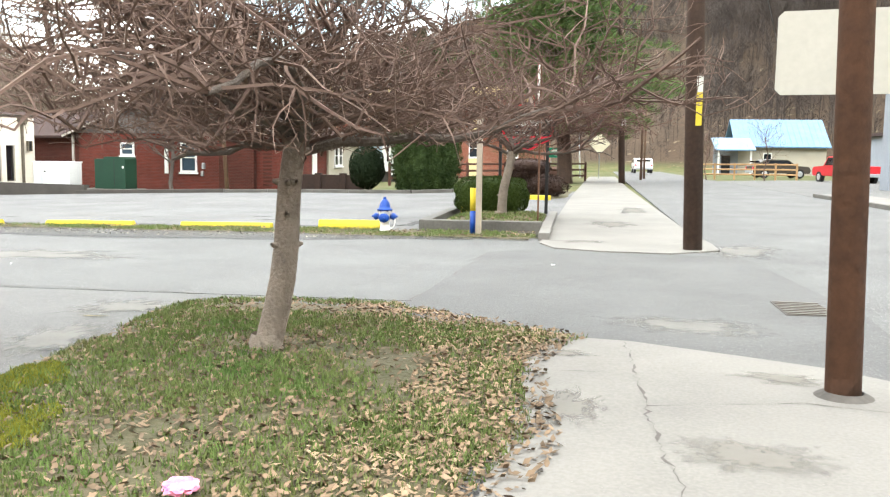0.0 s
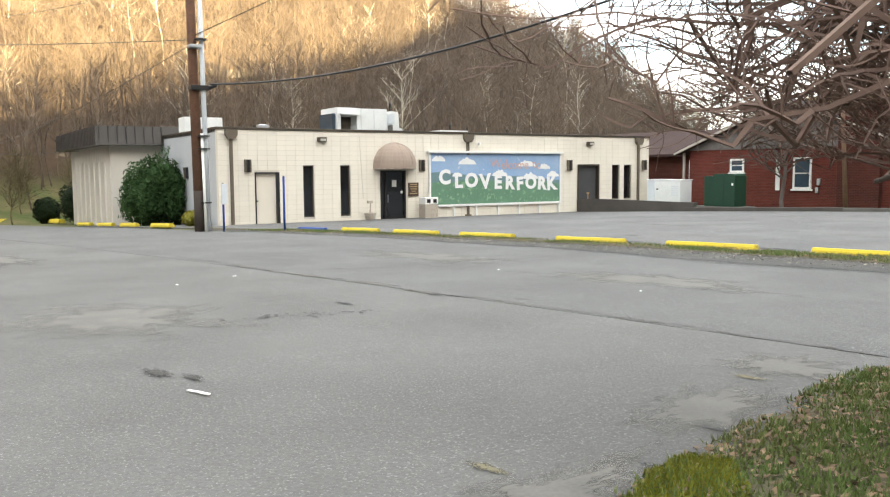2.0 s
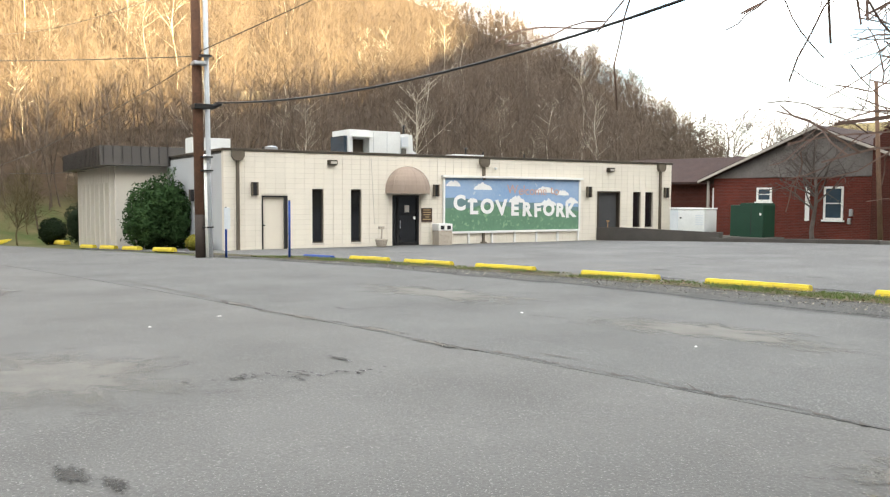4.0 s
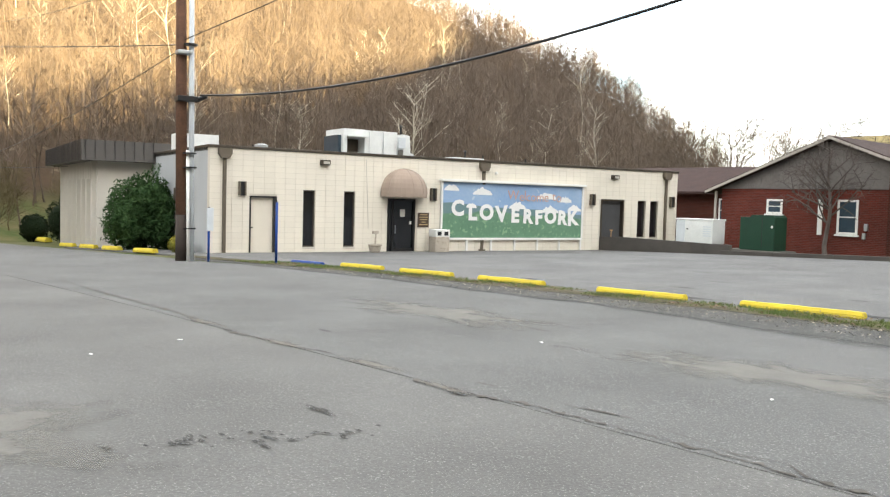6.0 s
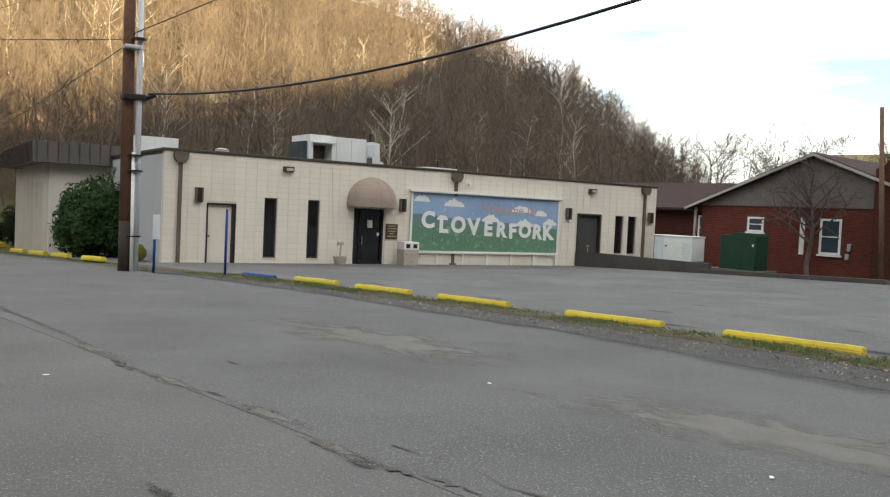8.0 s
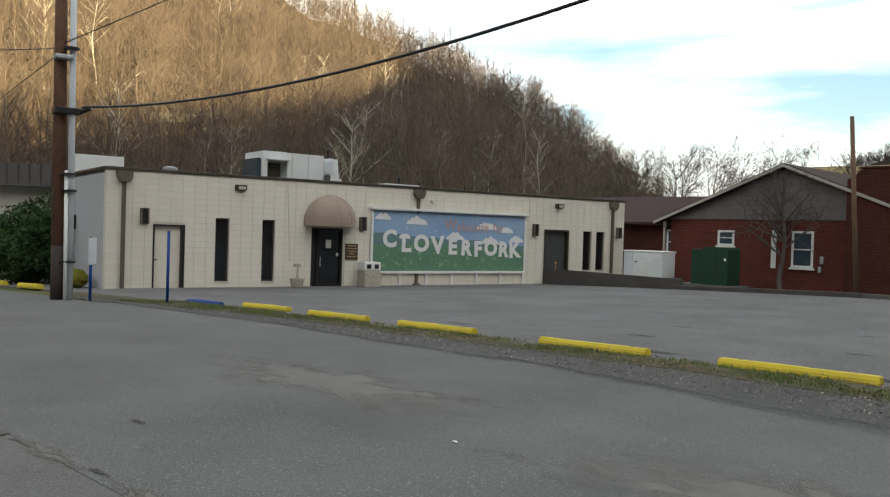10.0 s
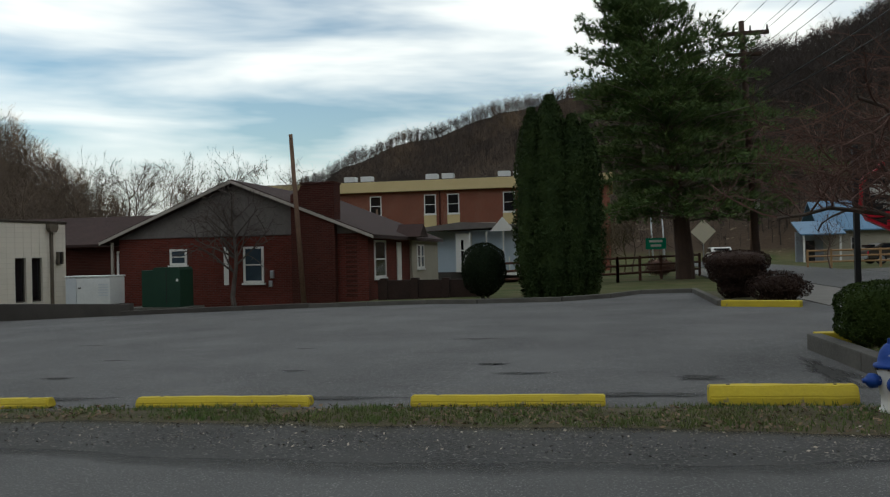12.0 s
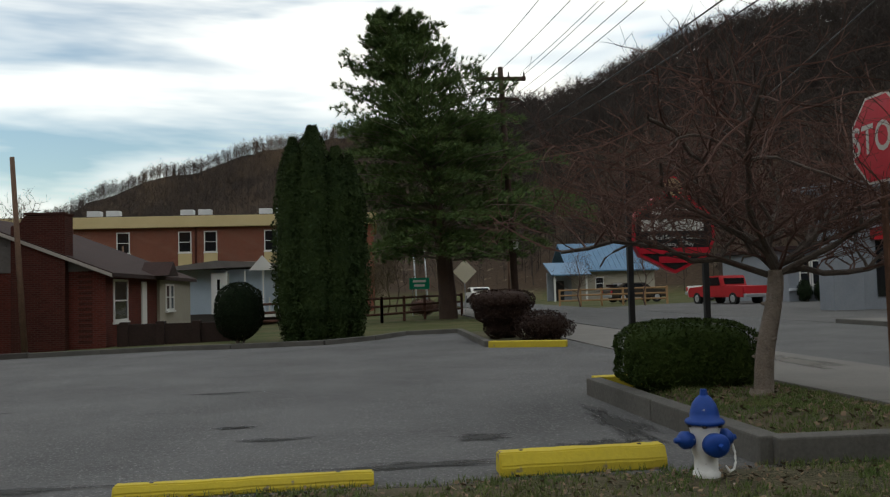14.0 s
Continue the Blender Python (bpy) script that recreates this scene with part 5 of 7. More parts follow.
# ---- poles, wires and street furniture ----
def utility_pole(m, h, r, material, label, lean=(0, 0), group="utility poles"):
    e = thing("utility_pole", m, label, "utility pole", group)
    part("shaft", C((0, 0, -0.3), (lean[0], lean[1], h), r, r * 0.72, 16), material, e, smooth=True)
    return e


p1 = utility_pole(at(-30.0, 8.16), 11.5, 0.17, M["pole"], "dark creosoted pole with grey conduit beside the clinic", (-0.35, -0.05))
part("tar_base", C((0, 0, -0.2), (0, 0, 1.3), 0.18, 0.176, 16), M["tar"], p1, smooth=True)
part("conduit", C((0.2, 0.22, -0.1), (-0.12, 0.2, 10.5), 0.075, 0.075, 12), M["pvc"], p1, "light grey conduit", smooth=True)
part("conduit", C((0.3, 0.1, -0.1), (0.14, 0.1, 3.1), 0.045, 0.045, 10), M["white"], p1, "white conduit", smooth=True)
for z in (0.9, 2.6, 3.0, 6.0):
    part("strap", C((0.12, 0.16, z), (0.12, 0.16, z + 0.04), 0.19, 0.19, 14), M["black"], p1)
bm = bmesh.new()
box(bm, -0.2, -0.2, 4.45, 0.22, 0.35, 4.6, 0.02)
cone(bm, (0.1, 0.3, 4.5), (0.25, 0.6, 4.62), 0.08, 0.05, 8)
part("cable_clamp", bm, M["black"], p1, "black cable splice and clamp")
part("guy_bracket", B(-0.2, -0.2, 5.75, 0.2, 0.2, 5.85, 0.02), M["grey_metal"], p1)
p2 = utility_pole(at_street(-19.15, 38.2, None, 0), 6.55, 0.105, M["pole_old"], "weathered brown pole leaning before the brick house", (-0.42, 0.0))
p3 = utility_pole(at_street(-0.25, 12.35), 10, 0.135, M["pole_dark"], "dark wooden pole with a yellow marker strip by the pavement", (-0.3, 0))
part("marker", B(-0.06, -0.15, 1.75, 0.02, -0.12, 2.2), M["yellow"], p3, "yellow and cream pole marker")
part("marker", B(-0.06, -0.15, 2.204, 0.02, -0.12, 2.42), M["sign_plain"], p3, "cream marker top")
p4 = utility_pole(at_street(-0.26, 4.68), 10, 0.092, M["pole"], "brown wooden pole standing in the pavement", (-0.25, 0.0))
part("dirt_collar", lathe(bmesh.new(), [(0.16, 0.012), (0.13, 0.03), (0.097, 0.045), (0.09, 0.0)], 18), M["crack"], p4, "ring of dirt and dead weeds")
p5 = utility_pole(at_street(-0.35, 51.5), 12.75, 0.19, M["pole_dark"], "tall wooden pole with two crossarms", (-0.5, 0))
arm = part("crossarm", B(-1.76, -0.14, 12.05, 0.8, 0.14, 12.23, 0.01), M["pole_dark"], p5, "weathered timber crossarm")
part("crossarm", B(-1.3, -0.14, 11.0, 0.4, 0.14, 11.15, 0.01), M["pole_dark"], p5)
for s in (-1, 1):
    part("brace", C((-0.48 + 0.88 * s, -0.16, 12.05), (-0.46, -0.16, 11.3), 0.03, 0.03, 6), M["pole_dark"], p5)
for x in (-1.68, -0.88, -0.08, 0.72):
    part("insulator", C((x, 0, 12.23), (x, 0, 12.51), 0.06, 0.035, 8), M["black"], p5)
part("tag_box", B(-0.14, -0.29, 3.35, 0.12, -0.19, 3.85, 0.01), M["white"], p5, "white tag box")
p6 = utility_pole(at_street(1.2, 62), 8.0, 0.1, M["pole_old"], "thin pale wooden pole beside the street")
p7 = utility_pole(at_street(1.6, 66), 6.5, 0.09, M["pole_old"], "thin pale wooden pole beside the street")
for k, (a, h) in enumerate(((-4.26, 5.1), (-3.38, 4.6))):
    lp = thing("lamp_post", at_street(a, 75), "thin pale metal lamp post beyond the fence", "lamp post", "lamp posts")
    part("shaft", C((0, 0, -0.3), (-0.2, 0, h), 0.07, 0.05, 10), M["pvc"], lp, smooth=True)
    if k == 0:
        part("arm", C((-0.2, 0, h), (1.6, 0, h + 0.45), 0.04, 0.03, 8), M["pvc"], lp, smooth=True)



def wire(p, q, sag, r, label="thin dark overhead wire"):
    pts = [(p[0] + (q[0] - p[0]) * t, p[1] + (q[1] - p[1]) * t, p[2] + (q[2] - p[2]) * t - sag * 4 * t * (1 - t)) for t in [i / 24 for i in range(25)]]
    return tagged(tube("overhead_wire", pts, r, M["black"]), label, "wire", "overhead wires")


wire((-29.85, 8.6, 4.13), (-1.5, 15.6, 8.2), 1.6, 0.028, "heavy black overhead cable")
wire((-30.2, 8.1, 5.6), (-7.0, 27.0, 17.0), 0.5, 0.014)
wire((-30.2, 8.0, 5.5), (-66, -9.0, 9.5), 0.4, 0.014)
wire((-30.3, 8.0, 7.6), (-70, 5.0, 12.2), 0.4, 0.012)
wire((-30.2, 8.0, 5.3), (-72, 4.0, 3.0), 0.4, 0.012)
wire((-46, 11, 3.0), (-62, 5.0, 2.6), 0.2, 0.012)
for x in (-1.55, -0.58, 0.4):
    a = street(x * 1.22 - 0.2, 51.5, 12.5)
    wire(a, street(x + 0.3, 12.3, 9.6 if x < 0 else 9.9), 0.35, 0.013)
    wire(a, street(x + 2.5, 95, 15.0), 0.5, 0.012)
for dx, z in ((-0.15, 9.0), (0.15, 8.7), (0.0, 8.2), (0.1, 7.0), (0.2, 6.6)):
    wire(street(-0.8 + dx, 51.5, 1.35 + (z - 0.75) * 1.2), street(0.1 + dx, 12.3, z), 0.4, 0.02 if z < 7.5 else 0.012)
wire(street(-0.2, 12.3, 7.0), street(10, 60, 8.0), 0.6, 0.014)


def wheel_stop(m, length, label, h=0.1, w=0.16, material="yellow"):
    e = thing("wheel_stop", m, label, "wheel stop", "yellow wheel stops")
    bm = bmesh.new()
    prism(bm, [(-w / 2, 0), (w / 2, 0), (w / 2, h * 0.45), (w * 0.3, h), (-w * 0.3, h), (-w / 2, h * 0.45)], length, Matrix.Translation((length / 2, 0, 0)) @ Matrix.Rotation(radians(90), 4, "Z"))
    bmesh.ops.bevel(bm, geom=bm.edges[:], offset=0.012, segments=2, affect="EDGES")
    bmesh.ops.subdivide_edges(bm, edges=[ed for ed in bm.edges if ed.calc_length() > length * 0.7], cuts=14)
    for v in bm.verts:
        v.co += Vector((0, noise.noise(v.co * 9 + m.translation) * 0.006, noise.noise(v.co * 5 + m.translation) * 0.009))
    part("block", bm, M[material], e)
    for s in (-1, 1):
        part("pin", C((s * length * 0.36, 0, h - 0.01), (s * length * 0.36, 0, h + 0.006), 0.016, 0.016, 8), M["bronze"], e)
    return e


def stop_at(a0, a1, b, turn=0.0, **k):
    c = street((a0 + a1) / 2, b)
    d = street(a1, b + math.tan(radians(turn)) * (a1 - a0)) - street(a0, b)
    m = Matrix.Translation(c) @ d.to_track_quat("X", "Z").to_matrix().to_4x4()
    return wheel_stop(m, a1 - a0, k.pop("label", "yellow-painted concrete wheel stop on the lot's edge"), **k)


for a0, a1, b in ((-23.7, -21.95, 15.25), (-21.0, -19.2, 15.1), (-18.25, -16.45, 15.05), (-15.05, -13.25, 14.98), (-12.25, -10.4, 14.98), (-9.38, -7.57, 14.95)):
    stop_at(a0, a1, b, label="chipped yellow wheel stop with moss at its foot" if a0 == -15.05 else "yellow-painted concrete wheel stop on the lot's edge")
stop_at(-6.66, -5.42, 15.02, h=0.17, w=0.24, label="thick short yellow concrete wheel stop by the hydrant")
for a0, a1, b in ((-36.4, -34.5, 14.6), (-40.4, -38.6, 14.82), (-43.7, -41.8, 14.95), (-47.4, -45.5, 15.2)):
    stop_at(a0, a1, b, h=0.16, w=0.22, label="yellow wheel stop on the kerb before the annex")
for a0, b0, a1, b1 in ((-63.5, 18.1, -57.5, 17.4), (-67.0, 17.0, -68.3, 19.0), (-70.0, 20.0, -72.5, 22.3), (-64.0, 14.5, -66.5, 16.8)):
    p, q = street(a0, b0), street(a1, b1)
    wheel_stop(Matrix.Translation((p + q) / 2) @ (q - p).to_track_quat("X", "Z").to_matrix().to_4x4(), (q - p).length, "long yellow kerb stop beyond the annex", 0.26, 0.4)


def blue_post(x, y, h, label):
    e = thing("blue_post", at(x, y), label, "post", "blue posts")
    part("pole", C((0, 0, -0.1), (0, 0, h), 0.035, 0.035, 10), M["blue_paint"], e, smooth=True)
    part("cap", C((0, 0, h), (0, 0, h + 0.02), 0.037, 0.02, 10), M["black"], e)
    return e


blue_post(-27.37, 9.98, 1.65, "thin dark blue parking post on the verge")
bp = blue_post(-29.6, 8.8, 1.5, "blue post with a pale sign beside the pole")
part("sign", B(-0.02, -0.06, 0.85, 0.05, 0.12, 1.5, 0.01), M["pvc"], bp, "narrow pale sign back")
stop_at(-25.6, -24.1, 14.9, material="blue_paint", h=0.1, label="blue-painted wheel stop of the reserved bay")


def hydrant():
    e = thing("fire_hydrant", at_street(-5.29, 14.5, None, 8) @ Matrix.Diagonal((1.2, 1.2, 1.03, 1)), "blue and white fire hydrant on the verge", "hydrant")
    n = 24
    part("barrel", lathe(bmesh.new(), [(0.076, -0.05), (0.08, 0.03), (0.08, 0.05), (0.067, 0.06), (0.067, 0.15), (0.074, 0.17), (0.08, 0.22), (0.08, 0.31), (0.088, 0.345), (0.088, 0.375)], n), M["hyd_white"], e, "chipped white barrel", True)
    bo = part("bonnet", lathe(bmesh.new(), [(0.108, 0.37), (0.113, 0.385), (0.106, 0.40), (0.085, 0.41), (0.08, 0.45), (0.066, 0.505), (0.042, 0.545), (0.026, 0.56)], n), M["blue_paint"], e, "blue bonnet", True)
    part("operating_nut", C((0, 0, 0.555), (0, 0, 0.60), 0.026, 0.02, 5), M["blue_paint"], bo)
    for i in range(6):
        t = i * math.pi / 3
        part("bolt", C((0.098 * math.cos(t), 0.098 * math.sin(t), 0.355), (0.098 * math.cos(t), 0.098 * math.sin(t), 0.375), 0.012, 0.012, 6), M["bronze"], bo)
    pn = part("pumper_cap", lathe(bmesh.new(), [(0.055, 0.05), (0.055, 0.09), (0.076, 0.095), (0.078, 0.135), (0.06, 0.15), (0.02, 0.155)], n, Matrix.Translation((0, 0, 0.25)) @ Matrix.Rotation(radians(90), 4, "X")), M["blue_paint"], e, "large blue cap", True)
    part("cap_nut", C((0, -0.165, 0.25), (0, -0.2, 0.25), 0.02, 0.017, 5), M["blue_paint"], pn)
    for s in (-1, 1):
        c = part("hose_cap", lathe(bmesh.new(), [(0.04, 0.08), (0.04, 0.1), (0.058, 0.105), (0.06, 0.14), (0.035, 0.165), (0.018, 0.17), (0.018, 0.19)], 18, Matrix.Translation((0, 0, 0.27)) @ Matrix.Rotation(radians(90 * s), 4, "Y")), M["blue_paint"], e, "blue hose cap", True)
    ch = [(0.15, -0.03, 0.24), (0.155, -0.05, 0.18), (0.145, -0.07, 0.12), (0.12, -0.09, 0.08), (0.09, -0.1, 0.07), (0.075, -0.09, 0.1)]
    k = 0
    for p, q in zip(ch, ch[1:]):
        for i in range(3):
            c = Vector(p).lerp(Vector(q), (i + 0.5) / 3)
            bm = bmesh.new()
            box(bm, -0.006, -0.004, -0.013, 0.006, 0.004, 0.013, 0.002, Matrix.Translation(c) @ (Vector(q) - Vector(p)).to_track_quat("Z", "Y").to_matrix().to_4x4() @ Matrix.Rotation(radians(90 * (k % 2)), 4, "Z"))
            part("chain_link", bm, M["hyd_white"], e)
            k += 1


hydrant()


def octagon(r):
    return [(r * math.cos(math.pi / 8 + i * math.pi / 4), r * math.sin(math.pi / 8 + i * math.pi / 4)) for i in range(8)]


def stop_sign():
    e = thing("stop_sign", at_street(-2.75, 16.35, 0.03, -90), "red octagonal stop sign on a rusty post", "road sign")
    part("post", prism(bmesh.new(), [(-0.03, -0.3), (0.03, -0.3), (0.03, 3.0), (-0.03, 3.0)], 0.03), M["pole"], e, "rusty steel channel post")
    face = part("plate", prism(bmesh.new(), octagon(0.455), 0.006, Matrix.Translation((0, -0.02, 2.62))), M["sign_plain"], e, "white sign edge")
    part("red_field", prism(bmesh.new(), octagon(0.428), 0.004, Matrix.Translation((0, -0.0255, 2.62))), M["sign_red"], face)
    lettering("STOP", 0.40, M["sign_plain"], face, Matrix.Translation((0, -0.028, 2.62)) @ FACE_NY @ Matrix.Diagonal((0.82, 1, 1, 1)), "white reflective letters", depth=0.001, bold=0.006)


stop_sign()
# guard and marker posts on the verge
e = thing("sign_post", at_street(-3.55, 14.0), "pale wooden post with a yellow sleeve behind it", "post")
part("pole", B(-0.045, -0.045, -0.1, 0.045, 0.045, 2.05, 0.006), M["greypost"], e, "pale weathered timber post")
part("sleeve", C((-0.11, 0.1, 0.42), (-0.11, 0.1, 0.8), 0.055, 0.055, 12), M["yellow"], e, "yellow sleeve", smooth=True)
part("lower_sleeve", C((-0.11, 0.1, 0.02), (-0.11, 0.1, 0.42), 0.053, 0.053, 12), M["blue_paint"], e, "blue lower sleeve", smooth=True)


def clinic_sign():
    e = thing("clinic_sign", at_street(-3.34, 20.45, None, 4, 0.07), "black and red shield-shaped clinic sign on black posts", "sign")
    for x in (-0.62, 0.5):
        part("post", B(x - 0.038, -0.038, -0.2, x + 0.038, 0.038, 2.75 if x < 0 else 1.75, 0.006), M["black"], e, "black square post")
    prof = [(-0.6, 2.2), (-0.5, 2.34), (-0.36, 2.40), (-0.26, 2.52), (0.26, 2.52), (0.36, 2.40), (0.5, 2.34), (0.6, 2.2), (0.62, 1.9), (0.5, 1.66), (0.25, 1.54), (0.1, 1.46), (0.0, 1.42), (-0.1, 1.46), (-0.25, 1.54), (-0.5, 1.66), (-0.62, 1.9)]
    part("rim", prism(bmesh.new(), prof, 0.12, Matrix.Translation((0.02, -0.06, 0))), M["sign_red"], e, "red rim")
    inner = [(x * 0.92, 1.94 + (z - 1.94) * 0.9) for x, z in prof]
    part("panel", prism(bmesh.new(), inner, 0.006, Matrix.Translation((0.02, -0.067, 0))), M["black"], e, "black panel")
    part("crest", lathe(bmesh.new(), [(0.0, 0), (0.13, 0), (0.13, 0.03), (0.0, 0.03)], 18, Matrix.Translation((0.03, -0.03, 2.64)) @ Matrix.Rotation(radians(90), 4, "X")), M["gold"], e, "round tan crest")
    part("crest_ring", lathe(bmesh.new(), [(0.13, 0), (0.155, 0), (0.155, 0.025), (0.13, 0.025)], 18, Matrix.Translation((0.03, -0.03, 2.64)) @ Matrix.Rotation(radians(90), 4, "X")), M["sign_red"], e, "red ring round the crest")
    for z, w, h in ((2.3, 0.6, 0.1), (2.1, 0.92, 0.16)):
        part("name_bar", B(-w / 2, -0.074, z - h / 2, w / 2, -0.0675, z + h / 2), M["sign_plain"], e, "pale name lettering drawn as a bar")
    lettering("Medical Services, Dental", 0.082, M["sign_plain"], e, Matrix.Translation((0.02, -0.07, 1.93)) @ FACE_NY, depth=0.001)
    lettering("Pharmacy, X-Ray", 0.082, M["sign_plain"], e, Matrix.Translation((0.02, -0.07, 1.84)) @ FACE_NY, depth=0.001)
    part("banner", B(-0.5, -0.08, 1.70, 0.52, -0.0675, 1.78), M["sign_red"], e, "red banner")
    part("banner", B(-0.22, -0.08, 1.57, 0.25, -0.0675, 1.66), M["sign_red"], e, "small red panel")


clinic_sign()


def road_sign(m, kind):
    if kind == "diamond":
        e = thing("warning_sign", m, "pale diamond warning sign seen from behind", "road sign")
        part("post", B(-0.03, 0, -0.2, 0.03, 0.03, 2.9), M["grey_metal"], e)
        part("plate", B(-0.55, -0.06, -0.55, 0.55, -0.045, 0.55, 0.005, Matrix.Translation((0, 0, 2.55)) @ Matrix.Rotation(radians(45), 4, "Y")), M["cream_plate"], e, "pale unpainted plate")
    else:
        e = thing("guide_sign", m, "green street guide sign with white lettering", "road sign")
        for x in (-0.42, 0.42):
            part("post", B(x - 0.025, 0.01, -0.2, x + 0.025, 0.06, 2.2), M["grey_metal"], e)
        part("plate", B(-0.62, -0.01, 1.45, 0.62, 0.008, 2.15), M["sign_green"], e)
        for z, w in ((1.95, 0.8), (1.68, 0.65)):
            part("text_bar", B(-w / 2, -0.014, z - 0.07, w / 2, -0.0105, z + 0.07), M["sign_plain"], e)
    return e


road_sign(at_street(-1.75, 63.0, -0.05), "diamond")
road_sign(at_street(-4.75, 61.5, 0.0), "green")
e = thing("street_sign", at_street(0.29, 6.75, 0.05, -10), "broad white street sign seen from behind on a grey post", "road sign")
part("post", C((0, 0, -0.2), (0, 0, 3.4), 0.045, 0.045, 12), M["grey_metal"], e, smooth=True)
part("plate", prism(bmesh.new(), [(-0.55, 1.74), (0.5, 1.74), (0.54, 1.78), (0.54, 2.31), (0.5, 2.35), (-0.55, 2.35), (-0.59, 2.31), (-0.59, 1.78)], 0.012, Matrix.Translation((0.0, -0.08, 0))), M["sign_back"], e, "pale plate with rounded corners")
e = thing("storm_drain", at_street(0.16, 7.55, None, 0), "dark iron storm drain grate in the gutter", "drain")
part("pit", B(-0.2, -0.34, -0.2, 0.2, 0.34, 0.012), M["crack"], e)
for i in range(8):
    part("bar", B(-0.19, -0.32 + i * 0.085, 0.012, 0.19, -0.28 + i * 0.085, 0.02, 0.004), M["bronze"], e)
e = thing("wrapper", at_street(-2.98, 2.66, None, 30, 0.1), "crumpled pink wrapper lying in the leaves", "litter")
bm = bmesh.new()
bmesh.ops.create_icosphere(bm, subdivisions=3, radius=0.06)
for v in bm.verts:
    v.co *= 1 + 0.35 * noise.noise(v.co * 40)
    v.co.z *= 0.5
part("film", bm, M["pink"], e)
e = thing("white_litter", at_street(-7.57, 3.3, None, 20, 0.012), "torn strip of white paper on the asphalt", "litter")
part("strip", box(B(-0.1, -0.012, 0, 0.02, 0.012, 0.006), 0.02, -0.022, 0, 0.09, 0.003, 0.006), M["white"], e)
for k, (a, b) in enumerate([(-13.2, 5.6), (-2.1, 10.2), (-13.6, 6.6), (-8.5, 9.0), (-11.4, 9.6)]):
    e = thing("paper_scrap", at_street(a, b, None, 40 * k, 0.012), "small white paper scrap on the road", "litter", "paper scraps")
    part("scrap", prism(bmesh.new(), [(-0.03, 0), (0.02, -0.005), (0.025, 0.015), (-0.01, 0.022)], 0.004, Matrix.Rotation(radians(90), 4, "X")), M["white"], e)

# ---- utility boxes ----
e = thing("generator", at_street(-27.5, 36.6, -0.33), "cream steel standby generator cabinet", "generator")
part("cabinet", B(0.0, -0.5, 0.12, 1.42, 0.5, 1.16, 0.03), M["white_metal"], e)
part("lid", B(-0.48, -0.53, 1.164, 1.45, 0.53, 1.22, 0.02), M["white_metal"], e)
for k in range(5):
    part("louvre_slat", B(0.95, -0.52, 0.45 + 0.1 * k, 1.35, -0.501, 0.5 + 0.1 * k), M["pvc"], e)
part("end_louvre", B(-0.46, -0.5, 0.12, -0.005, 0.5, 1.15, 0.03), M["pvc"], e, "grey louvred end")
part("base", B(-0.8, -0.55, -0.6, 1.75, 0.55, 0.11), M["kerb_dark"], e)
part("latch", B(0.1, -0.515, 0.72, 0.2, -0.501, 0.78), M["black"], e)
e = thing("transformer_box", at_street(-23.85, 36.4, -0.33), "dark green steel transformer cabinet", "transformer")
part("cabinet", prism(bmesh.new(), [(-0.55, 0), (0.55, 0), (0.55, 1.38), (0.48, 1.48), (-0.48, 1.48), (-0.55, 1.38)], 1.0, Matrix.Translation((0.2, -0.5, 0))), M["green_box"], e)
part("door_seam", B(0.19, -0.506, 0.1, 0.21, -0.501, 1.4), M["black"], e)
part("side_box", B(-0.86, -0.4, 0, -0.356, 0.4, 1.38, 0.02), M["green_box"], e)
part("pad_lock", B(0.6, -0.52, 0.95, 0.68, -0.505, 1.05), M["white"], e)
part("pad", B(-1.5, -0.7, -0.5, 1.1, 0.7, -0.004), M["kerb"], e)


# ---- brick house ----
def window_part(e, name, x, y, z, w, h, face, material="glass_blue", label="white-framed sash window"):
    """face: 'front' looks towards -y, 'east' towards +x."""
    m = Matrix.Translation((x, y, z)) @ (Matrix.Rotation(radians(90), 4, "Z") if face == "east" else Matrix.Identity(4))
    t = 0.09
    bm = bmesh.new()
    for a in ((0, 0, t, h), (w - t, 0, w, h), (t, h - t, w - t, h), (t, 0, w - t, t), (t, h * 0.48, w - t, h * 0.48 + 0.05)):
        box(bm, a[0], -0.05, a[1], a[2], 0.02, a[3])
    bmesh.ops.transform(bm, matrix=m, verts=bm.verts)
    wi = part(name, bm, M["white"], e, label)
    for z0, z1 in ((t, h * 0.48), (h * 0.48 + 0.05, h - t)):
        bm = B(t, -0.02, z0, w - t, 0.0, z1)
        bmesh.ops.transform(bm, matrix=m, verts=bm.verts)
        part("pane", bm, M[material], wi)
    bm = B(-0.06, -0.1, -0.08, w + 0.06, 0.02, -0.004)
    bmesh.ops.transform(bm, matrix=m, verts=bm.verts)
    part("sill", bm, M["white"], wi)
    return wi


def gable_roof(e, x0, x1, y0, y1, eave, apex_x, apex, over, material, t=0.16):
    for side, (xe, ze) in (("west", (x0 - over, eave)), ("east", (x1 + over, eave))):
        bm = prism(bmesh.new(), [(xe, ze - t), (apex_x, apex - t), (apex_x, apex), (xe, ze)], y1 - y0 + 2 * 0.4, Matrix.Translation((0, y0 - 0.4, 0)))
        r = part("roof", bm, material, e)
        bm = prism(bmesh.new(), [(xe, ze - t), (apex_x, apex - t), (apex_x, apex - 0.04), (xe, ze - 0.04)], 0.05, Matrix.Translation((0, y0 - 0.455, 0)))
        part("fascia", bm, M["trim"], r, "weathered pale rake board")


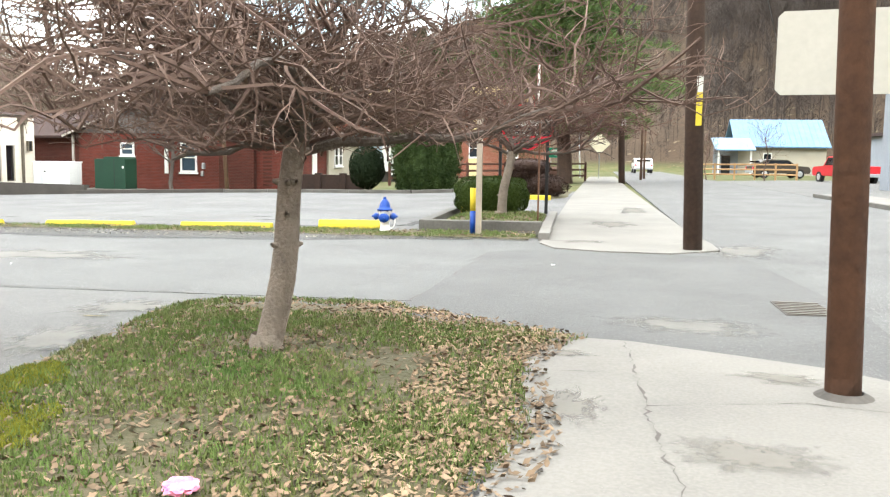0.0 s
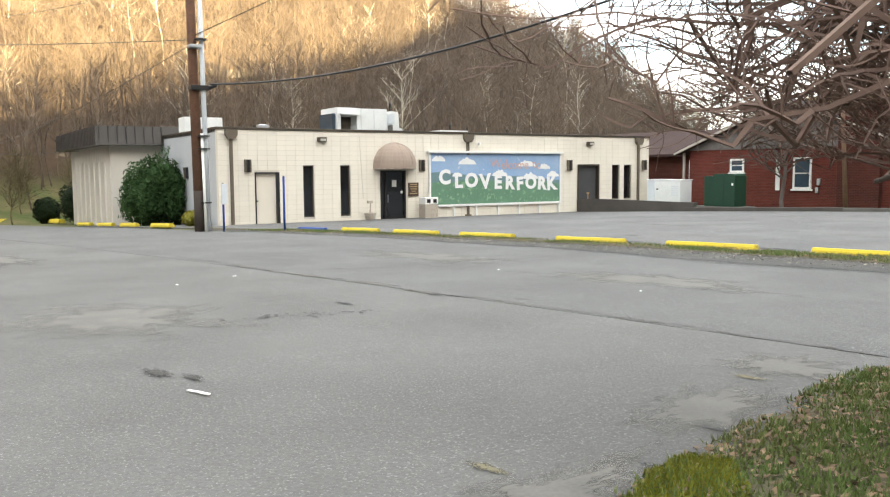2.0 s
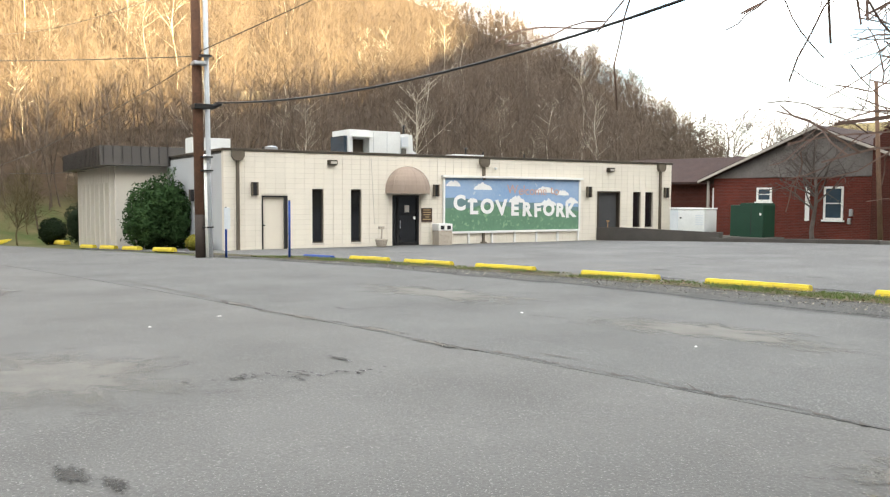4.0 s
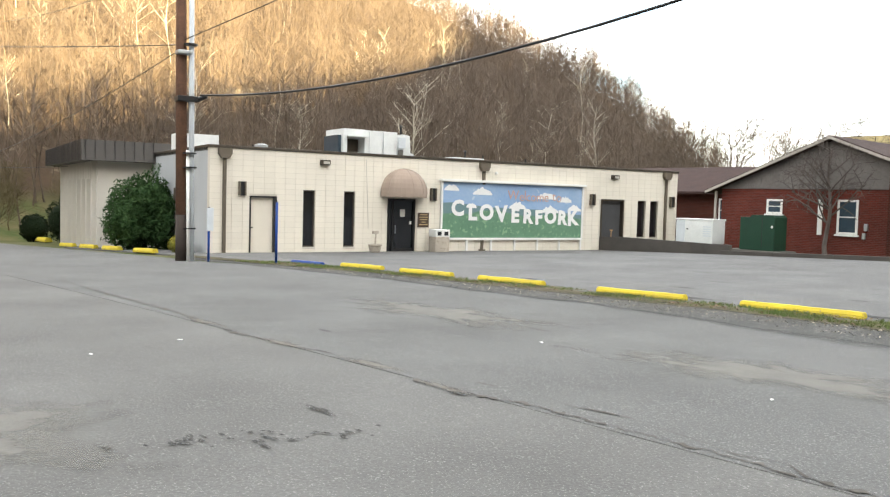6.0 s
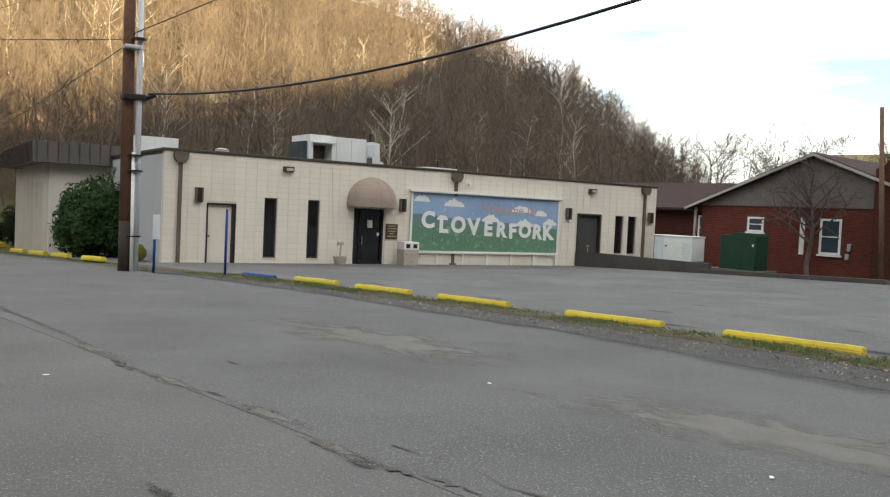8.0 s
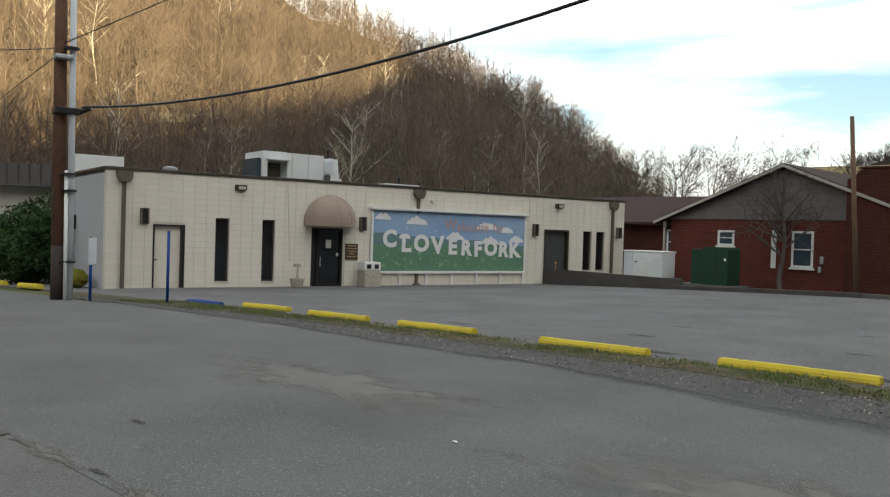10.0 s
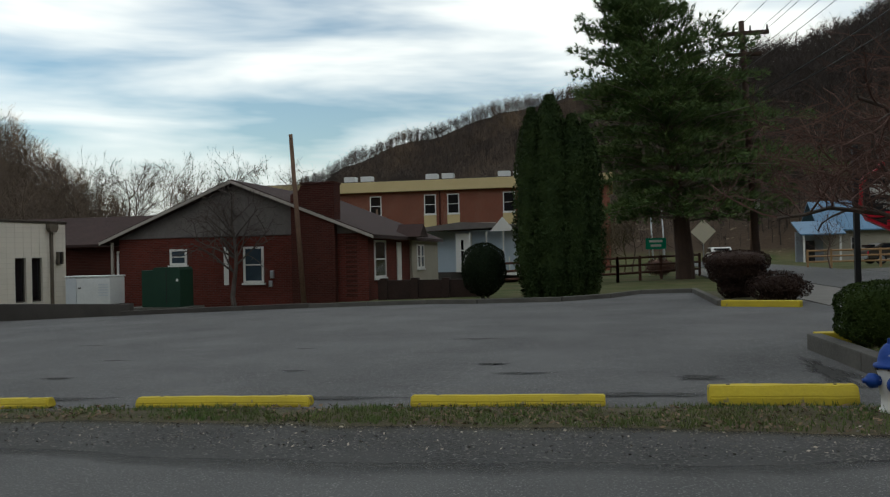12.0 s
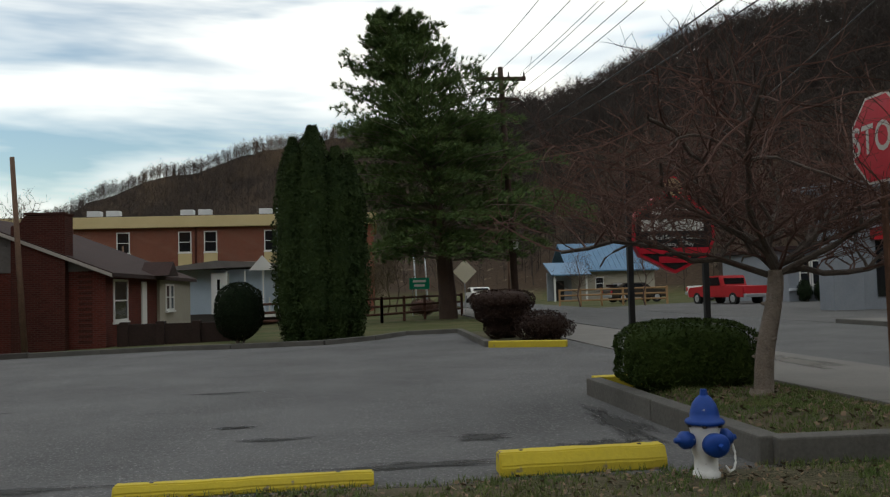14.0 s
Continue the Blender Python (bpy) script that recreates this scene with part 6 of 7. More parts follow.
def brick_house():
    e = thing("brick_house", STREET.copy(), "low red brick house with grey-shingled gable and brown roof", "house")
    x0, x1, y0, y1, ze, xa, za = -28.0, -16.9, 39.36, 52.6, 2.25, -22.46, 4.62
    part("wall", B(x0 + 0.3, y0, -1.4, x1, y1, 2.32), M["brick"], e, "red brick walls")
    part("gable", prism(bmesh.new(), [(x0 + 0.3, 2.32), (x1, 2.32), (x1, 2.36), (xa, za - 0.2), (x0 + 0.3, 2.36)], 0.3, Matrix.Translation((0, y0 - 0.02, 0))), M["shingle"], e, "grey weathered gable shingles")
    gable_roof(e, x0, x1, y0, y1, ze, xa, za, 0.35, M["brownroof"])
    rng = random.Random(9)
    for r in range(9):
        z = 2.34 + 0.22 * r
        k = (za - 0.35 - z) / (za - 0.2 - 2.36)
        xl, xr = xa + (x0 + 0.45 - xa) * k, xa + (x1 - 0.1 - xa) * k
        x = xl
        while x < xr - 0.2:
            w = min(rng.uniform(0.35, 0.6), xr - x)
            part("shingle", B(x + 0.004, y0 - 0.045 - rng.random() * 0.012, z, x + w - 0.004, y0 - 0.02, z + 0.23), M["shingle"], e)
            x += w
    part("fire_wall", prism(bmesh.new(), [(-19.95, -1.2), (-18.15, -1.2), (-18.15, 4.3), (-19.5, 4.26), (-19.62, 4.05), (-19.95, 3.9)], 0.8, Matrix.Translation((0, y0 - 0.35, 0))), M["brick_dark"], e, "dark red brick chimney block")
    part("chimney_cap", B(-19.52, y0 - 0.38, 4.3, -18.12, y0 + 0.48, 4.37), M["brick_dark"], e)
    for i in range(14):
        part("quoin_brick", B(-17.82 + 0.02 * (i % 2), y0 - 0.02, -0.2 + i * 0.19, -17.35, y0, -0.09 + i * 0.19), M["brick_dark"], e)
    window_part(e, "window", -22.15, y0, 0.42, 0.88, 1.47, "front")
    part("shutter", B(-23.0, y0 - 0.04, 0.35, -22.8, y0 - 0.002, 1.9), M["white"], e, "pale narrow shutter")
    window_part(e, "window", -25.39, y0, 1.2, 0.76, 0.66, "front")
    window_part(e, "window", x1, 40.2, 0.5, 1.75, 1.55, "east", "glass", "large white-framed picture window")
    part("door", B(x1, 43.9, -0.6, x1 + 0.05, 44.6, 2.0), M["white"], e, "white glazed side door")
    part("beige_bay", B(x1, 46.4, -1.0, x1 + 0.12, 52.5, 2.28), M["beige"], e, "beige-painted wall section")
    for i in range(2):
        window_part(e, "window", x1 + 0.12, 47.4 + i * 0.8, 0.75, 0.7, 1.2, "east", "glass")
    part("porch_gable", prism(bmesh.new(), [(-0.9, 0), (0.9, 0), (0, 0.6)], 1.2, Matrix.Translation((x1 + 0.9, 45.6, 2.25)) @ Matrix.Rotation(radians(90), 4, "Z")), M["brownroof"], e)
    part("meter", B(-20.98, y0 - 0.12, 0.6, -20.83, y0 - 0.002, 0.9, 0.02), M["grey_metal"], e, "grey electric meter")
    part("meter", B(-21.05, y0 - 0.1, 0.25, -20.91, y0 - 0.002, 0.5, 0.02), M["grey_metal"], e)
    part("downpipe", B(-28.0, 39.2, -0.6, -27.9, 39.3, 2.2), M["trim"], e)
    # wing to the west, set back
    part("wing_wall", B(-38, 43.5, -1.6, -27.72, 50, 2.3), M["brick_dark"], e, "brick wing set back")
    part("wing_roof", prism(bmesh.new(), [(42.9, 2.25), (46.9, 3.75), (50.9, 2.25), (50.9, 2.12), (46.9, 3.6), (42.9, 2.12)], 10.6, Matrix.Translation((-27.8, 0, 0)) @ Matrix.Rotation(radians(90), 4, "Z")), M["brownroof"], e)
    window_part(e, "window", -30.4, 43.5, 0.65, 0.85, 1.25, "front")


brick_house()
e = thing("yard_wall", STREET.copy(), "low dark brown garden wall beside the house", "wall")
part("wall", B(-16.6, 39.6, -0.8, -12.75, 39.8, 0.42, 0.02), M["wood_dark"], e)
for i in range(4):
    part("pier", B(-16.5 + i * 1.25, 39.52, -0.8, -16.2 + i * 1.25, 39.88, 0.5, 0.02), M["wood_dark"], e)


def small_house():
    e = thing("blue_cottage", STREET.copy(), "pale blue mobile cottage with a white porch", "house")
    part("wall", B(-19.6, 60, 0.3, -14.0, 70, 2.9), M["paleblue"], e, "pale blue siding")
    part("front", B(-17.0, 59.2, 0.3, -16.1, 60, 2.7), M["white"], e, "white entry wall")
    window_part(e, "window", -16.75, 59.2, 0.9, 0.35, 1.5, "front", "glass")
    part("roof", prism(bmesh.new(), [(-19.9, 2.85), (-13.3, 3.05), (-13.3, 3.2), (-16.6, 3.4), (-19.9, 3.0)], 12, Matrix.Translation((0, 58.6, 0))), M["shingle"], e)
    part("porch_gable", prism(bmesh.new(), [(-14.6, 2.75), (-13.1, 2.75), (-13.85, 3.6)], 0.1, Matrix.Translation((0, 57.6, 0))), M["white"], e)
    for i in range(8):
        part("baluster", B(-15.9 + i * 0.34, 57.7, 0.3, -15.83 + i * 0.34, 57.77, 2.75 if i % 3 == 0 else 1.2), M["white"], e)
    part("porch_floor", B(-16.0, 57.6, 0.1, -13.1, 60, 0.3), M["white"], e)
    part("skirting", B(-19.6, 59.9, -0.6, -13.2, 60.1, 0.3), M["kerb_dark"], e)
    st = part("stair_rail", C((-13.0, 57.7, 1.2), (-11.9, 57.7, 0.5), 0.05, 0.05, 6), M["white"], e)
    for i in range(5):
        part("baluster", B(-12.95 + i * 0.22, 57.67, -0.1, -12.9 + i * 0.22, 57.73, 1.15 - i * 0.14), M["white"], e)


small_house()


def school():
    e = thing("school_building", STREET.copy(), "long orange-brick school block with a cream roof fascia", "building")
    part("wall", B(-44, 86, -1, -7.5, 100, 7.6), M["brick_school"], e, "orange brick walls")
    part("fascia", B(-44.3, 85.5, 7.55, -7.2, 100.4, 8.55, 0.02), M["cream"], e, "cream metal roof fascia")
    part("roof", B(-44.2, 85.6, 8.554, -7.3, 100.3, 8.62), M["kerb_dark"], e)
    for x in (-36.0, -30.2, -24.85, -22.6, -17.3, -14.9, -11.0):
        for z in (5.3, 1.4):
            window_part(e, "window", x, 86, z, 1.15, 1.9, "front", "glass", "tall school window in a cream frame")
            part("spandrel", B(x - 0.02, 85.95, z - 1.85, x + 1.17, 85.998, z - 0.09), M["cream"], e, "cream spandrel panel")
    for x in (-27.8, -19.9, -33):
        part("vent_grille", B(x, 85.96, 4.0, x + 1.9, 85.998, 4.4), M["trim"], e)
    part("downpipe", B(-23.4, 85.9, -0.5, -23.25, 86, 7.5), M["brick_dark"], e)
    for x in (-33.4, -31.7, -25.1, -23.5, -18.0, -16.5):
        part("roof_vent", B(x, 88, 8.6, x + 1.15, 89, 9.35, 0.05), M["white_metal"], e, "white rooftop ventilator")


school()
sp = utility_pole(at_street(-24.5, 68), 5.6, 0.09, M["pole_old"], "thin pole before the school")


def rail_fence(a0, b0, a1, b1, n, h, material, label, rails=3):
    e = thing("rail_fence", Matrix.Identity(4), label, "fence", "rail fences")
    P = [street(a0 + (a1 - a0) * i / n, b0 + (b1 - b0) * i / n) for i in range(n + 1)]
    for p in P:
        bm = B(-0.07, -0.07, -0.3, 0.07, 0.07, h, 0.01)
        bmesh.ops.translate(bm, vec=p, verts=bm.verts)
        part("post", bm, material, e)
    for p, q in zip(P, P[1:]):
        for k in range(rails):
            z = h * (0.3 + 0.31 * k)
            part("rail", C(p + Vector((0, 0, z)), q + Vector((0, 0, z)), 0.06, 0.06, 6), material, e)


rail_fence(-13.5, 47.5, -7.2, 50.5, 3, 1.25, M["wood"], "red-brown split rail fence on the lawn")
rail_fence(-7.2, 50.5, -2.6, 57.0, 4, 1.25, M["wood"], "red-brown split rail fence on the lawn")
rail_fence(5.6, 68.5, 12.4, 65.5, 5, 1.2, M["tanwood"], "tan rail fence across the street")


def shed():
    e = thing("blue_roof_shed", STREET.copy(), "weathered shed with a faded blue tin roof", "shed")
    part("wall", B(12.6, 95, -0.2, 21.5, 103, 3.1), M["beige"], e, "grey-tan walls")
    r = part("roof", prism(bmesh.new(), [(94.3, 3.0), (99, 6.0), (103.7, 3.0), (103.7, 2.88), (99, 5.86), (94.3, 2.88)], 9.6, Matrix.Translation((21.8, 0, 0)) @ Matrix.Rotation(radians(90), 4, "Z")), M["bluetin"], e, "faded blue tin roof")
    for i in range(17):
        part("roof_rib", prism(bmesh.new(), [(94.3, 3.0), (99, 6.0), (99, 6.05), (94.3, 3.05)], 0.05, Matrix.Translation((12.4 + i * 0.56, 0, 0)) @ Matrix.Rotation(radians(90), 4, "Z")), M["bluetin"], r)
    part("porch_roof", prism(bmesh.new(), [(91.4, 2.6), (95.5, 3.9), (95.5, 3.78), (91.4, 2.48)], 4.0, Matrix.Translation((13.9, 0, 0)) @ Matrix.Rotation(radians(90), 4, "Z")), M["bluetin"], e, "blue tin porch roof")
    for x in (10.2, 13.4):
        part("porch_post", B(x, 91.7, -0.2, x + 0.16, 91.86, 2.6), M["white"], e)
    part("porch_wall", B(10.1, 94.5, -0.2, 12.6, 94.9, 2.85), M["greywall"], e, "grey porch wall")
    part("porch_door", B(10.9, 94.44, -0.1, 11.8, 94.498, 2.0), M["black"], e, "dark porch door")
    window_part(e, "window", 15.2, 95, 1.0, 0.9, 1.3, "front", "glass")


shed()


def grey_garage():
    e = thing("grey_garage", STREET.copy(), "blue-grey block building with white windows and a porch column", "building")
    part("wall", B(18.3, 60.0, -0.2, 34, 70, 3.3), M["greywall"], e)
    part("roof", B(17.9, 59.5, 3.3, 34.3, 70.4, 3.55, 0.03), M["brownroof"], e)
    for i in range(3):
        window_part(e, "window", 19.0 + i * 0.8, 60.0, 1.05, 0.74, 1.6, "front", "glass")
    window_part(e, "window", 22.3, 60.0, 1.05, 0.9, 1.6, "front", "glass")
    part("ledge", B(18.3, 59.86, 0.75, 24, 59.998, 0.9), M["pvc"], e)
    part("column", B(11.6, 42.8, 0, 12.9, 44.0, 5.2, 0.02), M["greywall"], e, "tall blue-grey column")
    part("canopy", B(11.3, 42.4, 5.2, 30, 45.5, 5.45, 0.03), M["greywall"], e, "flat grey canopy")
    part("shop_wall", B(13.0, 43.0, 0, 30, 45.0, 5.2), M["greywall"], e)
    part("shop_window", B(13.6, 42.94, 0.6, 16.0, 42.998, 3.0), M["glass"], e, "dark shop window")
    part("awning_band", B(13.4, 42.7, 3.0, 17.0, 42.998, 3.5), M["red"], e, "red band over the window")


grey_garage()


def vehicle(m, name, label, paint, cab, bed):
    e = thing(name, m, label, "truck" if bed else "car")
    if bed:
        prof = [(-2.7, 0.45), (2.75, 0.45), (2.8, 0.85), (2.7, 1.05), (1.35, 1.12), (0.75, 1.75), (-0.55, 1.78), (-0.75, 1.15), (-2.7, 1.12)]
    else:
        prof = [(-2.3, 0.4), (2.3, 0.4), (2.35, 0.75), (2.2, 0.95), (1.2, 1.02), (0.5, 1.5), (-1.3, 1.52), (-2.1, 1.05), (-2.3, 0.95)]
    bm = prism(bmesh.new(), prof, 1.85, Matrix.Translation((0, -0.925, 0)))
    bmesh.ops.bevel(bm, geom=bm.edges[:], offset=0.05, segments=2, affect="EDGES")
    body = part("body", bm, M[paint], e)
    for s in (-1, 1):
        g = [(1.1, 1.16), (0.68, 1.66), (-0.45, 1.68), (-0.58, 1.18)] if bed else [(1.0, 1.05), (0.45, 1.42), (-1.2, 1.44), (-1.7, 1.06)]
        part("side_window", prism(bmesh.new(), g, 0.01, Matrix.Translation((0, s * 0.93 - 0.005, 0))), M["glass"], e)
        for x in (-1.75, 1.8) if bed else (-1.4, 1.45):
            w = part("wheel", C((x, s * 0.7, 0.37), (x, s * 0.95, 0.37), 0.37, 0.37, 20), M["rubber"], e)
            part("rim", C((x, s * 0.95, 0.37), (x, s * 0.96, 0.37), 0.22, 0.2, 14), M["grey_metal"], w)
    part("rear_window", B(-0.76 if bed else -2.05, -0.7, 1.25, (-0.6 if bed else -1.75), 0.7, 1.62 if bed else 1.4), M["glass"], e)
    part("bumper", B(2.72, -0.9, 0.45, 2.85, 0.9, 0.66, 0.03) if bed else B(2.28, -0.85, 0.4, 2.4, 0.85, 0.6, 0.03), M["grey_metal"], e)
    part("bumper", B(-2.84, -0.9, 0.45, -2.7, 0.9, 0.66, 0.03) if bed else B(-2.4, -0.85, 0.4, -2.28, 0.85, 0.6, 0.03), M["grey_metal"], e)
    part("windscreen", prism(bmesh.new(), [(1.33, 1.14), (0.8, 1.7), (0.78, 1.69), (1.31, 1.12)], 1.5, Matrix.Translation((0.03, -0.75, 0.0))) if bed else prism(bmesh.new(), [(1.2, 1.04), (0.55, 1.47), (0.53, 1.45), (1.18, 1.02)], 1.5, Matrix.Translation((0.02, -0.75, 0))), M["glass"], e)
    for s in (-1, 1):
        part("headlight", B(2.78 if bed else 2.33, s * 0.72 - 0.14, 0.78 if bed else 0.7, 2.82 if bed else 2.38, s * 0.72 + 0.14, 0.95 if bed else 0.84, 0.02), M["sign_plain"], e)
        part("tail_light", B(-2.74 if bed else -2.34, s * 0.8 - 0.08, 0.75, -2.7 if bed else -2.28, s * 0.8 + 0.08, 1.05 if bed else 0.92, 0.01), M["sign_red"], e)
    return e


vehicle(at_street(14.3, 60.0, 0.02, 104), "pickup_truck", "red pickup truck parked on the forecourt", "red", 1, True)
vehicle(at_street(12.6, 73.5, 0.05, 10), "parked_car", "dark grey car parked behind the sign", "bronze", 0, False)
vehicle(at_street(19.5, 73.0, 0.06, 15), "parked_van", "white vehicle parked behind the red truck", "white", 0, True)

vehicle(at_street(2.6, 92.0, 0.05, 92), "parked_car", "white car standing on the main street", "white", 0, False)

# ---- trees and shrubs ----
def ornamental_tree(m, seed, label, trunk_h, lean, r, crown, twig, reach=1.0, thick=True):
    """A small flat-crowned tree with crooked, drooping twigs."""
    rng = random.Random(seed)
    e = thing("ornamental_tree", m, label, "tree", "small bare trees")
    V, F = [], []
    pts = []
    for i in range(9):
        t = i / 8
        pts.append(Vector((lean[0] * t + 0.025 * math.sin(t * 7 + seed), lean[1] * t + 0.02 * math.cos(t * 5), -0.1 + (trunk_h + 0.1) * t)))
    add_tube(V, F, pts, r * 1.05, r * 0.78, 14)
    add_tube(V, F, [Vector((0, 0, -0.1)), Vector((0, 0, 0.03)), Vector((0, 0, 0.14))], r * 1.75, r * 1.0, 14)
    for i in range(9):
        q = pts[rng.randint(3, 7)]
        t = rng.uniform(0, 6.28)
        o = Vector((math.cos(t), math.sin(t), 0.2))
        add_tube(V, F, [q + o * r * 0.6, q + o * r * 1.25], 0.03, 0.012, 7)
    me = raw("trunk", V, F, M["bark"])
    for p in me.polygons:
        p.use_smooth = True
    new("trunk", me).parent = e
    V, F = [], []
    LV, LF = [], []
    top = pts[-1]
    for k in range(crown):
        t = 2 * math.pi * k / crown + rng.uniform(-0.3, 0.3)
        up = rng.uniform(0.25, 1.25) if thick else rng.uniform(0.6, 1.5)
        d = Vector((math.cos(t), math.sin(t), up))
        start = top + Vector((0, 0, rng.uniform(-0.25, 0.08) if thick else rng.uniform(-0.08, 0.12)))
        # main limb
        L = reach * rng.uniform(1.1, 1.7)
        p, v, limb = start.copy(), d.normalized(), [start.copy()]
        for i in range(8):
            v = (v + Vector((rng.uniform(-1, 1), rng.uniform(-1, 1), rng.uniform(-1, 1))) * (0.33 if thick else 0.5) + Vector((math.cos(t), math.sin(t), -0.02 if thick else 0.55)) * 0.15).normalized()
            p = p + v * L / 8
            limb.append(p.copy())
        add_tube(LV, LF, limb, r * (0.42 if thick else 0.36), 0.014 if thick else 0.02, 7)
        if not thick:
            # crooked side boughs
            for c in range(3):
                i = rng.randint(2, 6)
                q = limb[i]
                w = ((limb[i] - limb[i - 1]).normalized() + Vector((rng.uniform(-1, 1), rng.uniform(-1, 1), rng.uniform(-0.2, 0.7)))).normalized()
                side = [q.copy()]
                for j in range(6):
                    w = (w + Vector((rng.uniform(-1, 1), rng.uniform(-1, 1), rng.uniform(-1, 1))) * 0.45).normalized()
                    q = q + w * reach * 0.09
                    side.append(q.copy())
                add_tube(LV, LF, side, r * 0.2, 0.01, 6)
        for i in range(1, 9):
            for c in range((4 if i > 2 else 2) if thick else (3 if i > 3 else 1)):
                s = (limb[i] - limb[i - 1]).normalized()
                o = Vector((rng.gauss(0, 1), rng.gauss(0, 1), rng.gauss(0, 0.7)))
                grow(rng, V, F, limb[i].lerp(limb[i - 1], rng.random()), s * 0.5 + o.normalized() * 0.9, reach * rng.uniform(0.45, 0.95), rng.uniform(0.008, 0.016), 2, (5, 4), 0.3, (-0.03, 0.04), 0.5, 5, 0.95, 0.0022, trunk_h + rng.uniform(-0.18, 0.3) + (0 if thick else 0.5))
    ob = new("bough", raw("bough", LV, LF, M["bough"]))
    ob.parent = e
    ob = new("crown", raw("crown", V, F, M[twig]))
    ob.parent = e
    ob["label"] = "dense crooked reddish-brown bare twigs"
    return e


ornamental_tree(at_street(-3.6, 4.94, None, 0, 0.03), 5, "small bare ornamental tree with a flat twiggy crown", 1.46, (0.21, 0.12), 0.085, 13, "twig", 1.22)
ornamental_tree(at_street(-3.58, 17.3, None, 0, 0.1), 8, "bare leaning ornamental tree in the planter bed", 1.35, (0.2, 0.0), 0.1, 12, "twig_red", 1.68, False)


def bare_tree(m, seed, h, label, material="forest", kids=(9, 6, 5), r=None, name="bare_tree", group="bare trees", up=0.05, spread=0.75):
    rng = random.Random(seed)
    e = thing(name, m, label, "tree", group)
    V, F = [], []
    r = r or h * 0.018
    pts = [Vector((0.02 * h * math.sin(i * 1.3 + seed), 0.015 * h * math.cos(i * 1.7 + seed), -0.2 + h * 0.8 * i / 8)) for i in range(9)]
    add_tube(V, F, pts, r, r * 0.3, 8)
    ob = new("trunk", raw("trunk", V, F, M[material]))
    ob.parent = e
    V, F = [], []
    for k in range(kids[0] * 2):
        t = rng.uniform(0.28, 1.0)
        i = min(7, int(t * 8))
        q = pts[i].lerp(pts[i + 1], t * 8 - i)
        a = rng.uniform(0, 6.28)
        grow(rng, V, F, q, Vector((math.cos(a), math.sin(a), rng.uniform(0.5, 1.3))), h * 0.36 * (1.25 - t * 0.7), r * 0.4 * (1.2 - t * 0.7), 2, kids[1:], 0.2, (up, up), 0.5, 4, spread, 0.004 * h / 6)
    ob = new("crown", raw("crown", V, F, M[material]))
    ob.parent = e
    return e


bare_tree(at_street(-22.05, 38.3), 3, 5.7, "small bare tree before the brick house", "dark_twig", (10, 6, 5), 0.11, up=0.0, spread=0.9)
for k, (a, b, h) in enumerate([(-28.5, 63, 8.6), (-32, 66, 9.3), (-35, 66, 10.0), (-37.5, 65, 9.3), (-40, 68, 9.0), (-43, 66, 9.6), (-46, 70, 11.0), (-48, 66, 10.0), (-51, 72, 11.5), (-54, 68, 11.0), (-45, 75, 11.5)]):
    bare_tree(at_street(a, b, -0.5), 20 + k, h, "wide-crowned bare tree behind the brick house" if k < 1 else "bare tree behind the houses against the sky", "forest", (13, 8, 6) if k < 1 else (11, 7, 5), 0.15 if k < 1 else 0.1, spread=1.0 if k < 1 else 0.65)
bare_tree(at_street(5.8, 63.5), 71, 4.5, "small bare shrub tree by the fence", "twig", (8, 6, 4), 0.05)
bare_tree(at_street(9.4, 61), 72, 5.0, "small bare shrub tree by the fence", "twig", (8, 6, 4), 0.05)
bare_tree(at_street(-6.0, 66), 73, 6.0, "thin bare tree by the lawn", "forest", (8, 6, 4), 0.06)
bare_tree(at_street(-3.0, 70), 74, 6.5, "thin bare tree by the lawn", "forest", (8, 6, 4), 0.06)


